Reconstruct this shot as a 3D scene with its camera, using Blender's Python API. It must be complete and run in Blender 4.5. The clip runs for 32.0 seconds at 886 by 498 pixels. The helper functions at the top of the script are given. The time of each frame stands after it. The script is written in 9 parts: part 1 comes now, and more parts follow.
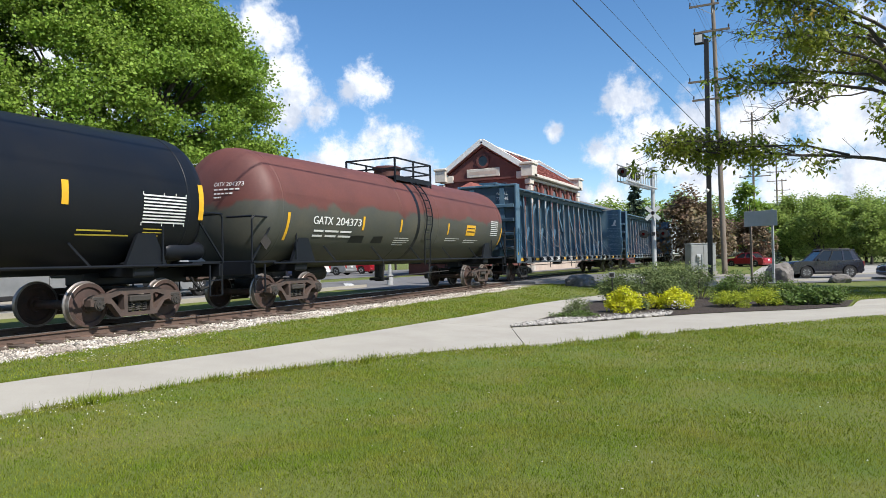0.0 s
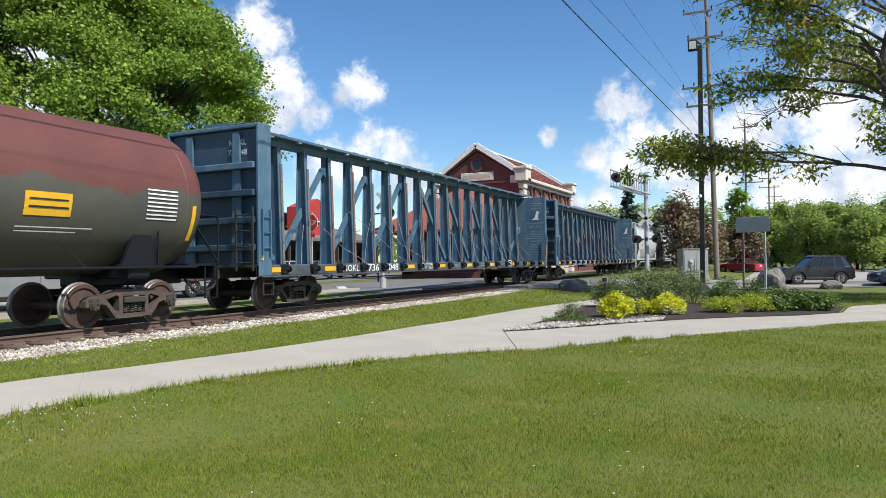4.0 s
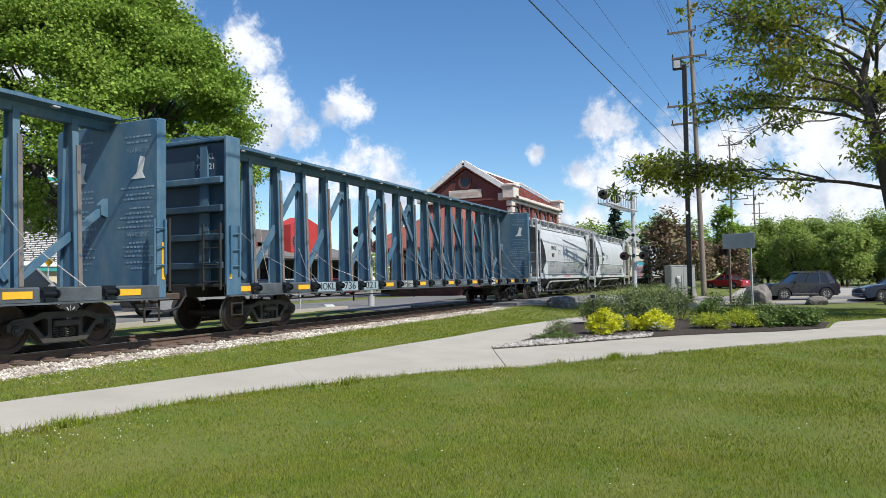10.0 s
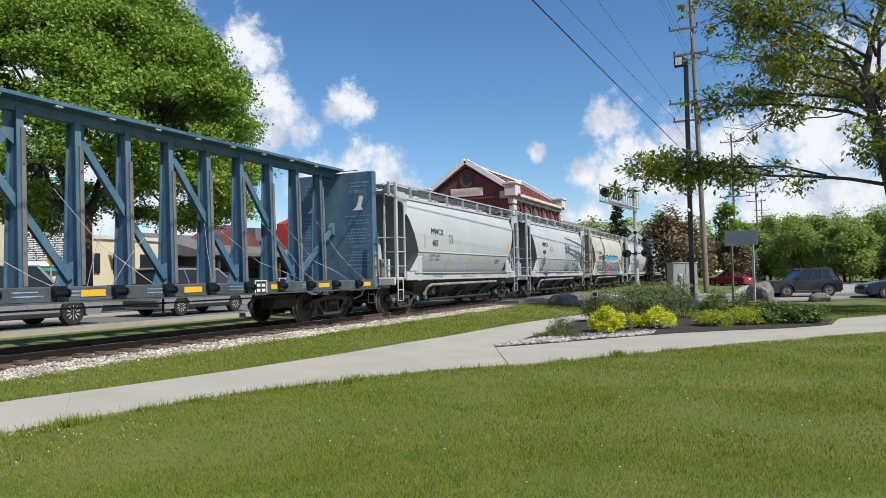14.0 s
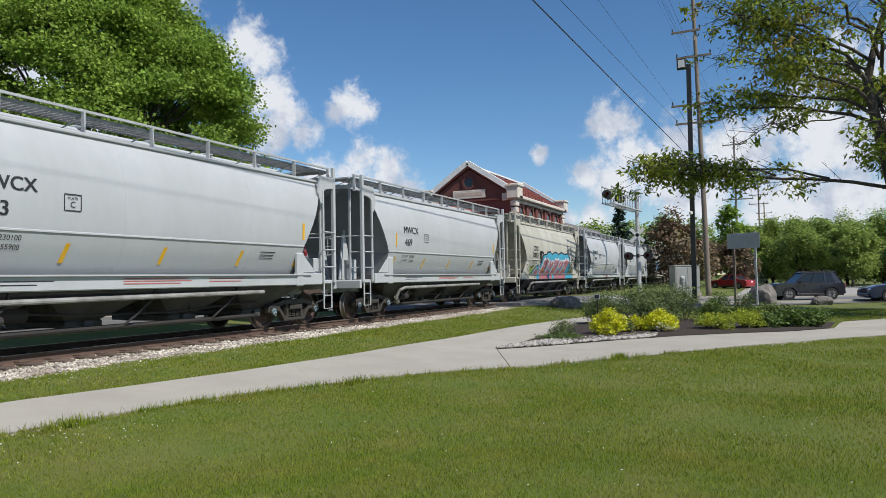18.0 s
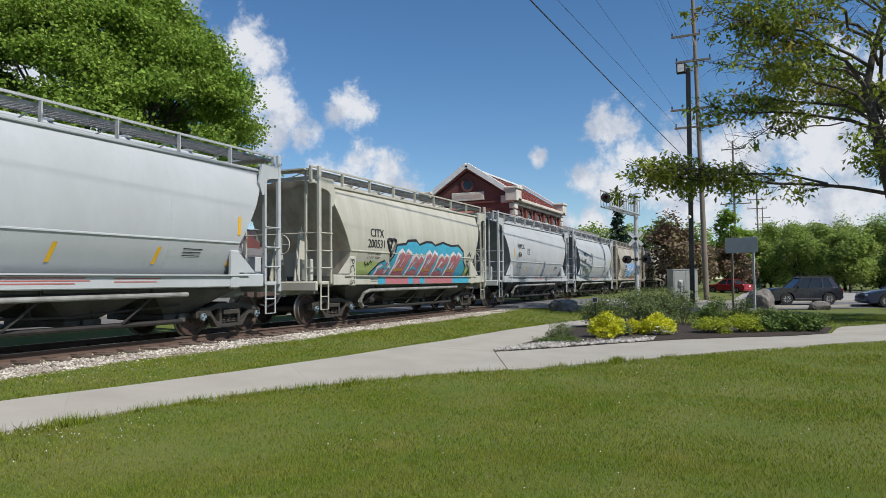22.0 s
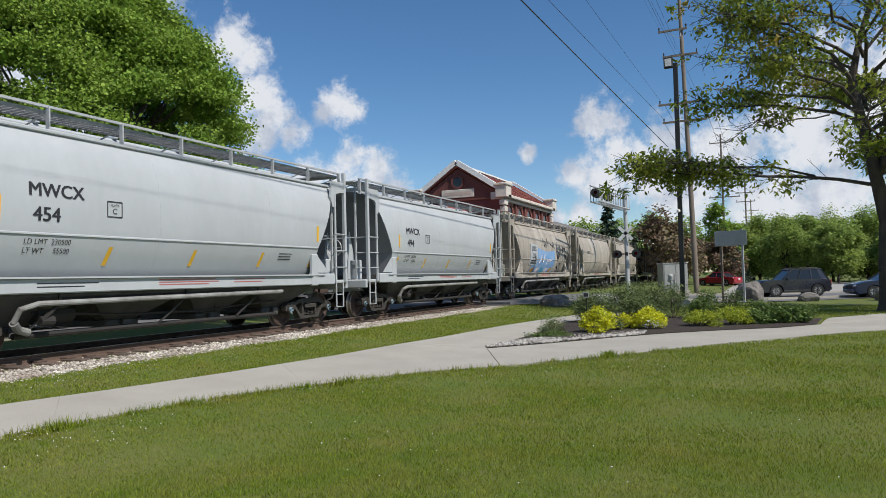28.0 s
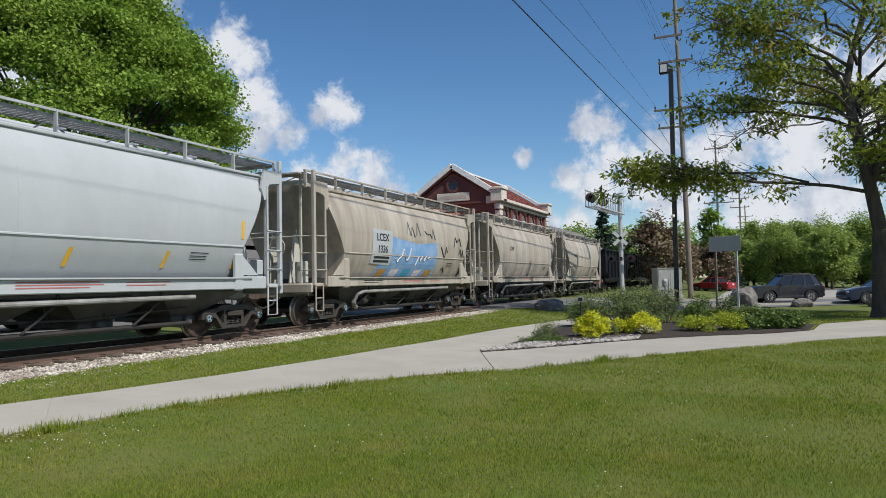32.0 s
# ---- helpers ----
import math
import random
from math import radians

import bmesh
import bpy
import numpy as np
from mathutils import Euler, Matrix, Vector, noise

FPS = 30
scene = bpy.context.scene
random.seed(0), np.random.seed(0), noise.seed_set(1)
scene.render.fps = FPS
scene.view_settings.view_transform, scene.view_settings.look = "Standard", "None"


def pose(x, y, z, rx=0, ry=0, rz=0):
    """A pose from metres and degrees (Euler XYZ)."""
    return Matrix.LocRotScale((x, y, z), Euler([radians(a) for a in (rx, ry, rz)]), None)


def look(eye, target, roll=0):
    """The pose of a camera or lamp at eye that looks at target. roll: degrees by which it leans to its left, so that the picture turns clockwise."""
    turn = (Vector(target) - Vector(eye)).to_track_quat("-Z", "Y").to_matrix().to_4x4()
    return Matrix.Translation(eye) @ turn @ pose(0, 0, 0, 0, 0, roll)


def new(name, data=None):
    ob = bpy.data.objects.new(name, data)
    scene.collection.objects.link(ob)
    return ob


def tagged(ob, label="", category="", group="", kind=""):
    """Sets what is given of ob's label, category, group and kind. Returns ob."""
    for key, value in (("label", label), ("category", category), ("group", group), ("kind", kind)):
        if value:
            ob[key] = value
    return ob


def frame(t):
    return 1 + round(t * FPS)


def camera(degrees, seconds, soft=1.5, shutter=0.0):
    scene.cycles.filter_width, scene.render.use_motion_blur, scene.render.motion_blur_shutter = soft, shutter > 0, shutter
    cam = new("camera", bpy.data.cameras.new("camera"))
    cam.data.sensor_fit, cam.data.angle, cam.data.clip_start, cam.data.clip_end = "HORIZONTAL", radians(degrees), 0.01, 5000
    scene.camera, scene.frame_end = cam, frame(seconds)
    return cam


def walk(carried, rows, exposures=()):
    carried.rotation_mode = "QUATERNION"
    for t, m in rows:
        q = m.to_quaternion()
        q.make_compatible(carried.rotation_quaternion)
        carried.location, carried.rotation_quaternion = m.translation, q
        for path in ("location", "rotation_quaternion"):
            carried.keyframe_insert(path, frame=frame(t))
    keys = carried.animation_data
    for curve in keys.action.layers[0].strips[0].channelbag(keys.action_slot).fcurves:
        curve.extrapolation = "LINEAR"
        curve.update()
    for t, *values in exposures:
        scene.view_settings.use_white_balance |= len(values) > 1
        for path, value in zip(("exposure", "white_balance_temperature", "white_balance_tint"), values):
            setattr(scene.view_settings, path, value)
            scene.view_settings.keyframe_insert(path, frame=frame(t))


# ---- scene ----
# The camera: held by hand at one spot beside the lawn. +X runs along the track, +Y across to it.
EYE = (0.0, 0.0, 1.55)
cam = camera(64.8, 32.0, soft=0.35)
PATH = [
    (0, -63.90, 0.76, 1.19), (0.5, -63.75, 0.88, 1.07), (1, -64.07, 0.98, 0.99), (1.5, -64.01, 1.05, 0.96), (2, -64.19, 1.13, 1.02), (2.5, -64.22, 0.99, 0.85),
    (3, -64.40, 0.88, 0.98), (3.5, -64.07, 0.76, 0.69), (4, -64.45, 1.05, 0.78), (4.5, -65.02, 1.21, 0.94), (6.5, -64.80, 1.72, 0.80), (7, -64.83, 1.86, 0.98),
    (7.5, -64.72, 1.92, 1.11), (8, -64.67, 1.89, 1.03), (8.5, -64.99, 2.03, 0.87), (9, -64.98, 2.28, 1.06), (9.5, -65.31, 2.58, 1.09), (10, -65.40, 2.47, 1.03),
    (10.5, -65.35, 2.34, 1.07), (11, -65.33, 2.27, 1.05), (11.5, -65.31, 2.14, 1.11), (12, -65.36, 2.34, 1.13), (12.5, -65.07, 2.50, 1.08), (13, -65.30, 2.50, 1.12),
    (13.5, -65.12, 2.58, 1.20), (14, -65.23, 2.33, 1.25), (14.5, -65.30, 2.44, 1.24), (16.5, -65.40, 2.79, 0.90), (17, -65.32, 2.63, 0.84), (17.5, -65.30, 2.55, 0.80),
    (18, -65.07, 2.49, 1.07), (18.5, -65.04, 2.52, 1.20), (19, -65.15, 2.55, 0.95), (19.5, -65.40, 2.57, 1.13), (20, -65.36, 2.58, 1.33), (20.5, -65.48, 2.61, 1.40),
    (21, -65.53, 2.63, 1.01), (21.5, -65.34, 2.72, 0.94), (22, -65.22, 2.65, 0.60), (22.5, -65.39, 2.77, 1.06), (23, -65.21, 2.50, 1.03), (23.5, -65.21, 2.41, 1.10),
    (24, -65.44, 2.50, 1.13), (24.5, -65.32, 2.26, 0.97), (25, -65.25, 2.09, 1.14), (25.5, -65.53, 2.31, 1.33), (27.5, -66.03, 2.49, 1.50), (28, -65.94, 2.42, 1.49),
    (28.5, -66.09, 2.42, 1.58), (29, -66.15, 2.42, 1.62), (29.5, -66.33, 2.46, 1.74), (30, -66.45, 2.52, 1.44), (30.5, -66.24, 2.45, 1.39), (31, -66.70, 2.72, 1.48),
    (31.5, -66.67, 2.63, 1.50), (32, -66.37, 2.70, 1.11),
]
walk(cam, [(t, pose(*EYE, 90 + p, r, y)) for t, y, p, r in PATH],
     exposures=[(0, 0.70), (4.5, 0.65), (9, 0.63), (14, 0.46), (20, 0.22), (32, 0.21)])

# ------------------------------------------------------------------ sun and sky
SUN_AZ, SUN_EL = -108.0, 50.0


def unit(az, el):
    a, e = radians(az), radians(el)
    return Vector((math.cos(a) * math.cos(e), math.sin(a) * math.cos(e), math.sin(e)))


sun_data = bpy.data.lights.new("sun", "SUN")
sun_data.energy, sun_data.angle, sun_data.color = 4.3, radians(0.55), (1.0, 0.955, 0.88)
sun = new("sun", sun_data)
sun.matrix_world = look(unit(SUN_AZ, SUN_EL) * 60, (0, 0, 0))

# clouds: azimuth and elevation in degrees, size in degrees
CLOUDS = [(40.4, 18.3, 2.2), (39.4, 17.4, 1.6), (38.4, 14.9, 1.9), (37.2, 13.0, 1.8), (36.2, 11.9, 1.5), (38.5, 11.5, 2.0),
          (32.5, 14.4, 1.7), (31.6, 14.0, 1.3), (33.6, 13.6, 1.1), (31.4, 9.8, 1.5), (29.4, 8.6, 2.0), (32.5, 7.8, 1.8), (35.0, 7.8, 2.2), (28.0, 7.0, 2.0),
          (11.6, 12.6, 1.6), (10.4, 12.0, 2.0), (9.6, 9.8, 2.2), (12.9, 7.9, 1.6), (11.0, 7.4, 2.2), (7.7, 8.6, 2.6), (6.0, 10.5, 2.3),
          (2.0, 9.0, 3.4), (-2.0, 10.6, 3.2), (-5.0, 9.0, 4.0), (4.5, 6.0, 3.0), (0.0, 5.5, 3.0), (-5.0, 5.0, 4.0), (-9.0, 12.0, 5.0),
          (16.7, 10.1, 0.8), (14.6, 4.8, 1.2), (12.5, 4.5, 2.0), (24.0, 4.5, 2.4), (19.0, 4.2, 1.4), (47, 22.5, 3.2), (43.5, 23.5, 1.8), (58, 14, 6), (52, 7, 5), (45, 6, 3.5),
          (70, 10, 7), (95, 14, 9), (130, 12, 9), (170, 16, 10), (-150, 14, 10), (-110, 18, 10), (-70, 12, 9), (-35, 14, 8), (-20, 8, 6)]


def build_sky():
    world = bpy.data.worlds.new("world")
    scene.world = world
    world.use_nodes = True
    nt = world.node_tree
    N, L = nt.nodes, nt.links
    N.clear()
    out, bg = N.new("ShaderNodeOutputWorld"), N.new("ShaderNodeBackground")
    sky = N.new("ShaderNodeTexSky")
    sky.sky_type, sky.sun_disc = "NISHITA", False
    sky.sun_elevation, sky.sun_rotation = radians(SUN_EL), radians(90 - SUN_AZ)
    sky.air_density, sky.dust_density, sky.ozone_density = 1.0, 0.1, 4.5
    co = N.new("ShaderNodeTexCoord")

    def noise_tex(scale, detail, rough):
        n = N.new("ShaderNodeTexNoise")
        n.inputs["Scale"].default_value, n.inputs["Detail"].default_value, n.inputs["Roughness"].default_value = scale, detail, rough
        L.new(co.outputs["Generated"], n.inputs["Vector"])
        return n.outputs["Fac"]

    def op(kind, a, b, clamp=False):
        n = N.new("ShaderNodeMath")
        n.operation, n.use_clamp = kind, clamp
        for i, v in enumerate((a, b)):
            if isinstance(v, (int, float)):
                n.inputs[i].default_value = v
            else:
                L.new(v, n.inputs[i])
        return n.outputs[0]

    best = None
    for az, el, size in CLOUDS:
        dist = N.new("ShaderNodeVectorMath")
        dist.operation = "DISTANCE"
        L.new(co.outputs["Generated"], dist.inputs[0])
        dist.inputs[1].default_value = unit(az, el)
        v = op("SUBTRACT", 1.0, op("DIVIDE", dist.outputs["Value"], radians(size)))
        best = v if best is None else op("MAXIMUM", best, v)
    best = op("MAXIMUM", best, -1.2)
    billow = op("ADD", op("MULTIPLY", op("SUBTRACT", noise_tex(34, 10, 0.68), 0.5), 2.6), op("MULTIPLY", op("SUBTRACT", noise_tex(12, 4, 0.55), 0.5), 1.6))
    dens = op("ADD", best, billow)
    edge = N.new("ShaderNodeMapRange")
    edge.interpolation_type = "SMOOTHSTEP"
    edge.inputs["From Min"].default_value, edge.inputs["From Max"].default_value = -0.20, 0.72
    L.new(dens, edge.inputs["Value"])
    core = N.new("ShaderNodeMapRange")
    core.interpolation_type = "SMOOTHSTEP"
    core.inputs["From Min"].default_value, core.inputs["From Max"].default_value = 0.47, 0.63
    L.new(noise_tex(11, 7, 0.6), core.inputs["Value"])
    tone = N.new("ShaderNodeMix")
    tone.data_type = "RGBA"
    tone.inputs[6].default_value, tone.inputs[7].default_value = (5.9, 6.1, 6.5, 1), (3.7, 4.15, 5.0, 1)
    L.new(core.outputs["Result"], tone.inputs[0])
    # a little horizon haze, then the clouds
    both = N.new("ShaderNodeMix")
    both.data_type = "RGBA"
    L.new(edge.outputs["Result"], both.inputs[0])
    deep = N.new("ShaderNodeHueSaturation")
    deep.inputs["Saturation"].default_value, deep.inputs["Value"].default_value = 1.16, 0.86
    L.new(sky.outputs["Color"], deep.inputs["Color"])
    L.new(deep.outputs["Color"], both.inputs[6])
    L.new(tone.outputs[2], both.inputs[7])
    L.new(both.outputs[2], bg.inputs["Color"])
    bg.inputs["Strength"].default_value = 0.11
    L.new(bg.outputs[0], out.inputs["Surface"])


build_sky()


# ------------------------------------------------------------------ materials
def surface(name, color, rough=0.6, metal=0.0, second=None, scale=2.0, amount=0.6, grain=40.0, fine=0.12, bump=0.15, spec=0.5, per_piece=0.0, through_light=0.0, gloss=0.0, detail=6.0, stretch=(1, 1, 1)):
    """A procedural material: a base colour with stains of a second colour, fine grain, relief, and variation from piece to piece."""
    m = bpy.data.materials.new(name)
    m.use_nodes = True
    nt = m.node_tree
    N, L = nt.nodes, nt.links
    b = N["Principled BSDF"]
    b.inputs["Roughness"].default_value, b.inputs["Metallic"].default_value = rough, metal
    b.inputs["Specular IOR Level"].default_value = spec
    if gloss:
        b.inputs["Coat Weight"].default_value, b.inputs["Coat Roughness"].default_value = gloss, 0.08
    second = second or tuple(c * 0.7 for c in color)
    co = N.new("ShaderNodeTexCoord")
    mp = N.new("ShaderNodeMapping")
    mp.inputs["Scale"].default_value = stretch
    L.new(co.outputs["Object"], mp.inputs["Vector"])

    def tex(sc, det):
        n = N.new("ShaderNodeTexNoise")
        n.inputs["Scale"].default_value, n.inputs["Detail"].default_value, n.inputs["Roughness"].default_value = sc, det, 0.62
        L.new(mp.outputs[0], n.inputs["Vector"])
        return n.outputs["Fac"]

    big, small = tex(scale, detail), tex(grain, 3)
    r = N.new("ShaderNodeMapRange")
    r.inputs["From Min"].default_value, r.inputs["From Max"].default_value, r.inputs["To Max"].default_value = 0.38, 0.68, amount
    L.new(big, r.inputs["Value"])
    mix = N.new("ShaderNodeMix")
    mix.data_type = "RGBA"
    mix.inputs[6].default_value, mix.inputs[7].default_value = (*color, 1), (*second, 1)
    L.new(r.outputs["Result"], mix.inputs[0])
    hsv = N.new("ShaderNodeHueSaturation")
    L.new(mix.outputs[2], hsv.inputs["Color"])
    val = N.new("ShaderNodeMath")
    val.operation = "MULTIPLY_ADD"
    val.inputs[1].default_value, val.inputs[2].default_value = 2 * fine, 1.0 - fine
    L.new(small, val.inputs[0])
    last = val.outputs[0]
    if per_piece:
        info = N.new("ShaderNodeNewGeometry" if per_piece > 0 else "ShaderNodeObjectInfo")
        rnd = info.outputs["Random Per Island" if per_piece > 0 else "Random"]
        k = N.new("ShaderNodeMath")
        k.operation = "MULTIPLY_ADD"
        k.inputs[1].default_value, k.inputs[2].default_value = 2 * abs(per_piece), 1 - abs(per_piece)
        L.new(rnd, k.inputs[0])
        p = N.new("ShaderNodeMath")
        p.operation = "MULTIPLY"
        L.new(last, p.inputs[0]), L.new(k.outputs[0], p.inputs[1])
        last = p.outputs[0]
    L.new(last, hsv.inputs["Value"])
    L.new(hsv.outputs["Color"], b.inputs["Base Color"])
    if bump:
        bp = N.new("ShaderNodeBump")
        bp.inputs["Strength"].default_value, bp.inputs["Distance"].default_value = bump, 0.02
        L.new(small, bp.inputs["Height"])
        L.new(bp.outputs[0], b.inputs["Normal"])
    rr = N.new("ShaderNodeMath")
    rr.operation, rr.use_clamp = "MULTIPLY_ADD", True
    rr.inputs[1].default_value, rr.inputs[2].default_value = 0.25, rough - 0.12
    L.new(big, rr.inputs[0])
    L.new(rr.outputs[0], b.inputs["Roughness"])
    if through_light:
        tr = N.new("ShaderNodeBsdfTranslucent")
        L.new(hsv.outputs["Color"], tr.inputs["Color"])
        mx = N.new("ShaderNodeMixShader")
        mx.inputs[0].default_value = through_light
        L.new(b.outputs[0], mx.inputs[1]), L.new(tr.outputs[0], mx.inputs[2])
        L.new(mx.outputs[0], N["Material Output"].inputs["Surface"])
    return m


def glass(name, tint=(0.02, 0.025, 0.03)):
    m = bpy.data.materials.new(name)
    m.use_nodes = True
    b = m.node_tree.nodes["Principled BSDF"]
    b.inputs["Base Color"].default_value, b.inputs["Roughness"].default_value = (*tint, 1), 0.04
    b.inputs["Specular IOR Level"].default_value = 0.5
    return m


M_PAINT_WHITE = surface("hopper_light_grey_paint", (0.42, 0.44, 0.455), 0.5, second=(0.345, 0.36, 0.365), scale=0.8, amount=0.6, grain=9, fine=0.05, bump=0.04, stretch=(0.8, 1, 0.3), spec=0.25)
M_PAINT_CREAM = surface("hopper_cream_paint", (0.46, 0.45, 0.39), 0.55, second=(0.33, 0.315, 0.255), scale=1.3, amount=0.75, grain=9, fine=0.06, bump=0.05, stretch=(1.5, 1, 0.14))
M_PAINT_TAN = surface("hopper_dusty_tan_paint", (0.42, 0.38, 0.325), 0.55, second=(0.22, 0.185, 0.145), scale=1.3, amount=0.85, grain=9, fine=0.08, bump=0.05, stretch=(1.5, 1, 0.12))
M_PAINT_GREY = surface("hopper_end_grey", (0.16, 0.17, 0.18), 0.55, second=(0.11, 0.115, 0.12), scale=1.1, amount=0.7, grain=14, fine=0.08, bump=0.05)
M_PAINT_BLUE = surface("weathered_blue_paint", (0.040, 0.105, 0.175), 0.55, second=(0.105, 0.165, 0.205), scale=2.4, amount=0.85, grain=18, fine=0.16, bump=0.08, stretch=(1, 1, 0.35))
M_SILL = surface("dark_grey_blue_sill", (0.075, 0.09, 0.10), 0.6, second=(0.035, 0.04, 0.045), scale=1.8, amount=0.9, grain=18, fine=0.2, bump=0.1)
M_SILLPALE = surface("pale_blue_grey_panel", (0.28, 0.36, 0.40), 0.6, second=(0.20, 0.27, 0.31), scale=1.8, amount=0.8, grain=18, fine=0.15, bump=0.05)
# grimy grey steel, darkened further to carry the shade under the car
M_BAY = surface("grimy_shaded_bay_steel", (0.08, 0.08, 0.078), 0.8, second=(0.04, 0.037, 0.034), scale=1.6, amount=0.9, grain=20, fine=0.15, bump=0.1)
M_PIPE = surface("dull_grey_pipe", (0.30, 0.30, 0.29), 0.6, second=(0.12, 0.11, 0.10), scale=2.5, amount=0.9, grain=20, fine=0.15, bump=0.05)
M_STRIP = surface("worn_rub_strip", (0.17, 0.15, 0.135), 0.8, second=(0.06, 0.07, 0.085), scale=3, amount=0.9, grain=25, fine=0.25, bump=0.2, stretch=(1, 1, 0.3))
M_STRIP_BROWN = surface("rust_brown_rub_strip", (0.20, 0.105, 0.075), 0.85, second=(0.10, 0.085, 0.08), scale=3, amount=0.9, grain=25, fine=0.25, bump=0.2, stretch=(1, 1, 0.3))
M_LETTER_FADED = surface("worn_pale_stencil", (0.26, 0.36, 0.44), 0.7, second=(0.08, 0.15, 0.23), scale=7, amount=1.0, grain=40, fine=0.15, bump=0)
# darker copy of the blue paint, with shade put into the colour
M_BLUE_DARK = surface("shaded_blue_paint", (0.018, 0.045, 0.08), 0.55, second=(0.05, 0.08, 0.10), scale=1.4, amount=0.7, grain=18, fine=0.15, bump=0.08)
M_BLACK = surface("black_steel_paint", (0.0075, 0.0095, 0.014), 0.42, second=(0.013, 0.013, 0.014), scale=0.8, amount=0.6, grain=20, fine=0.1, bump=0.03, spec=0.22)
M_RUSTBROWN = surface("oxide_brown_tank_paint", (0.092, 0.030, 0.022), 0.62, second=(0.055, 0.022, 0.017), scale=1.0, amount=0.8, grain=16, fine=0.16, bump=0.06)
M_TRUCK = surface("rusty_truck_steel", (0.085, 0.056, 0.045), 0.75, second=(0.045, 0.035, 0.03), scale=3.5, amount=0.85, grain=35, fine=0.25, bump=0.25)
M_TRUCK_DARK = surface("greasy_truck_steel", (0.048, 0.042, 0.037), 0.65, second=(0.03, 0.025, 0.02), scale=3.5, amount=0.8, grain=35, fine=0.25, bump=0.2)
M_WHEEL = surface("brown_wheel_steel", (0.07, 0.038, 0.03), 0.7, second=(0.035, 0.025, 0.02), scale=4, amount=0.8, grain=30, fine=0.2, bump=0.15)
M_TREAD = surface("worn_wheel_tread", (0.30, 0.27, 0.25), 0.4, 0.7, second=(0.15, 0.12, 0.10), scale=6, amount=0.6, grain=30, fine=0.2, bump=0.05)
# dark steel, its colour lowered to include the shade under the train
M_UNDER = surface("underframe_dark_steel", (0.018, 0.017, 0.017), 0.75, second=(0.034, 0.028, 0.023), scale=2.5, amount=0.8, grain=25, fine=0.2, bump=0.15)
M_GRATE = surface("dark_walkway_grating", (0.38, 0.385, 0.39), 0.6, 0.2, second=(0.16, 0.16, 0.16), scale=4, amount=0.7, grain=30, fine=0.15, bump=0.05)
M_GALV = surface("galvanised_steel", (0.46, 0.47, 0.48), 0.5, 0.2, second=(0.33, 0.33, 0.33), scale=4, amount=0.7, grain=30, fine=0.12, bump=0.05)
M_YELLOW = surface("reflective_yellow_tape", (0.72, 0.40, 0.02), 0.4, second=(0.55, 0.30, 0.03), scale=5, amount=0.5, grain=40, fine=0.08, bump=0.02)
M_LETTER = surface("white_lettering_paint", (0.70, 0.70, 0.68), 0.6, second=(0.52, 0.52, 0.50), scale=6, amount=0.6, grain=40, fine=0.08, bump=0)
M_LETTER_DARK = surface("black_lettering_paint", (0.02, 0.02, 0.025), 0.6, grain=40, fine=0.08, bump=0)
M_LETTER_RED = surface("faded_red_lettering", (0.42, 0.12, 0.11), 0.6, grain=40, fine=0.1, bump=0)
M_LETTER_YEL = surface("yellow_lettering_paint", (0.55, 0.42, 0.05), 0.6, grain=40, fine=0.1, bump=0)
M_CABLE = surface("steel_cable", (0.38, 0.37, 0.35), 0.5, 0.4, grain=60, fine=0.1, bump=0)
M_RAIL = surface("rusty_rail_steel", (0.12, 0.075, 0.055), 0.85, second=(0.07, 0.045, 0.035), scale=3, amount=0.7, grain=30, fine=0.2, bump=0.2)
M_RAILHEAD = surface("polished_rail_head", (0.42, 0.40, 0.38), 0.3, 0.85, grain=30, fine=0.1, bump=0.02)
M_TIE = surface("weathered_tie_timber", (0.085, 0.06, 0.048), 0.92, second=(0.15, 0.115, 0.09), scale=6, amount=0.8, grain=50, fine=0.3, bump=0.5, per_piece=-0.25)
M_STONE = surface("pale_ballast_stone", (0.50, 0.46, 0.40), 0.9, second=(0.22, 0.175, 0.14), scale=1.6, amount=0.95, grain=60, fine=0.2, bump=0.4, per_piece=0.6)
M_BALLAST = surface("ballast_bed", (0.36, 0.31, 0.255), 0.95, second=(0.13, 0.095, 0.07), scale=9, amount=0.9, grain=22, fine=0.45, bump=1.0)
M_CONCRETE = surface("pale_concrete_path", (0.36, 0.335, 0.285), 0.85, second=(0.30, 0.275, 0.235), scale=0.9, amount=0.7, grain=55, fine=0.1, bump=0.12, per_piece=-0.03)
M_ASPHALT = surface("worn_asphalt", (0.15, 0.147, 0.147), 0.9, second=(0.11, 0.108, 0.108), scale=0.5, amount=0.8, grain=45, fine=0.22, bump=0.25)
M_LINE = surface("white_road_paint", (0.68, 0.67, 0.63), 0.7, second=(0.4, 0.39, 0.37), scale=4, amount=0.6, grain=40, fine=0.12, bump=0.05)
M_LAWN = surface("lawn_soil_and_thatch", (0.085, 0.12, 0.012), 0.95, second=(0.15, 0.135, 0.035), scale=0.8, amount=0.7, grain=34, fine=0.55, bump=0.6, detail=9)
M_BLADE = surface("grass_blades", (0.155, 0.225, 0.018), 0.75, second=(0.27, 0.265, 0.045), scale=2.0, amount=0.9, grain=3, fine=0.2, bump=0, per_piece=0.5, through_light=0.4, spec=0.08)
M_LEAF = surface("maple_leaves", (0.185, 0.295, 0.04), 0.6, second=(0.26, 0.36, 0.06), scale=0.35, amount=0.9, grain=2, fine=0.15, bump=0, per_piece=0.4, through_light=0.42, spec=0.25)
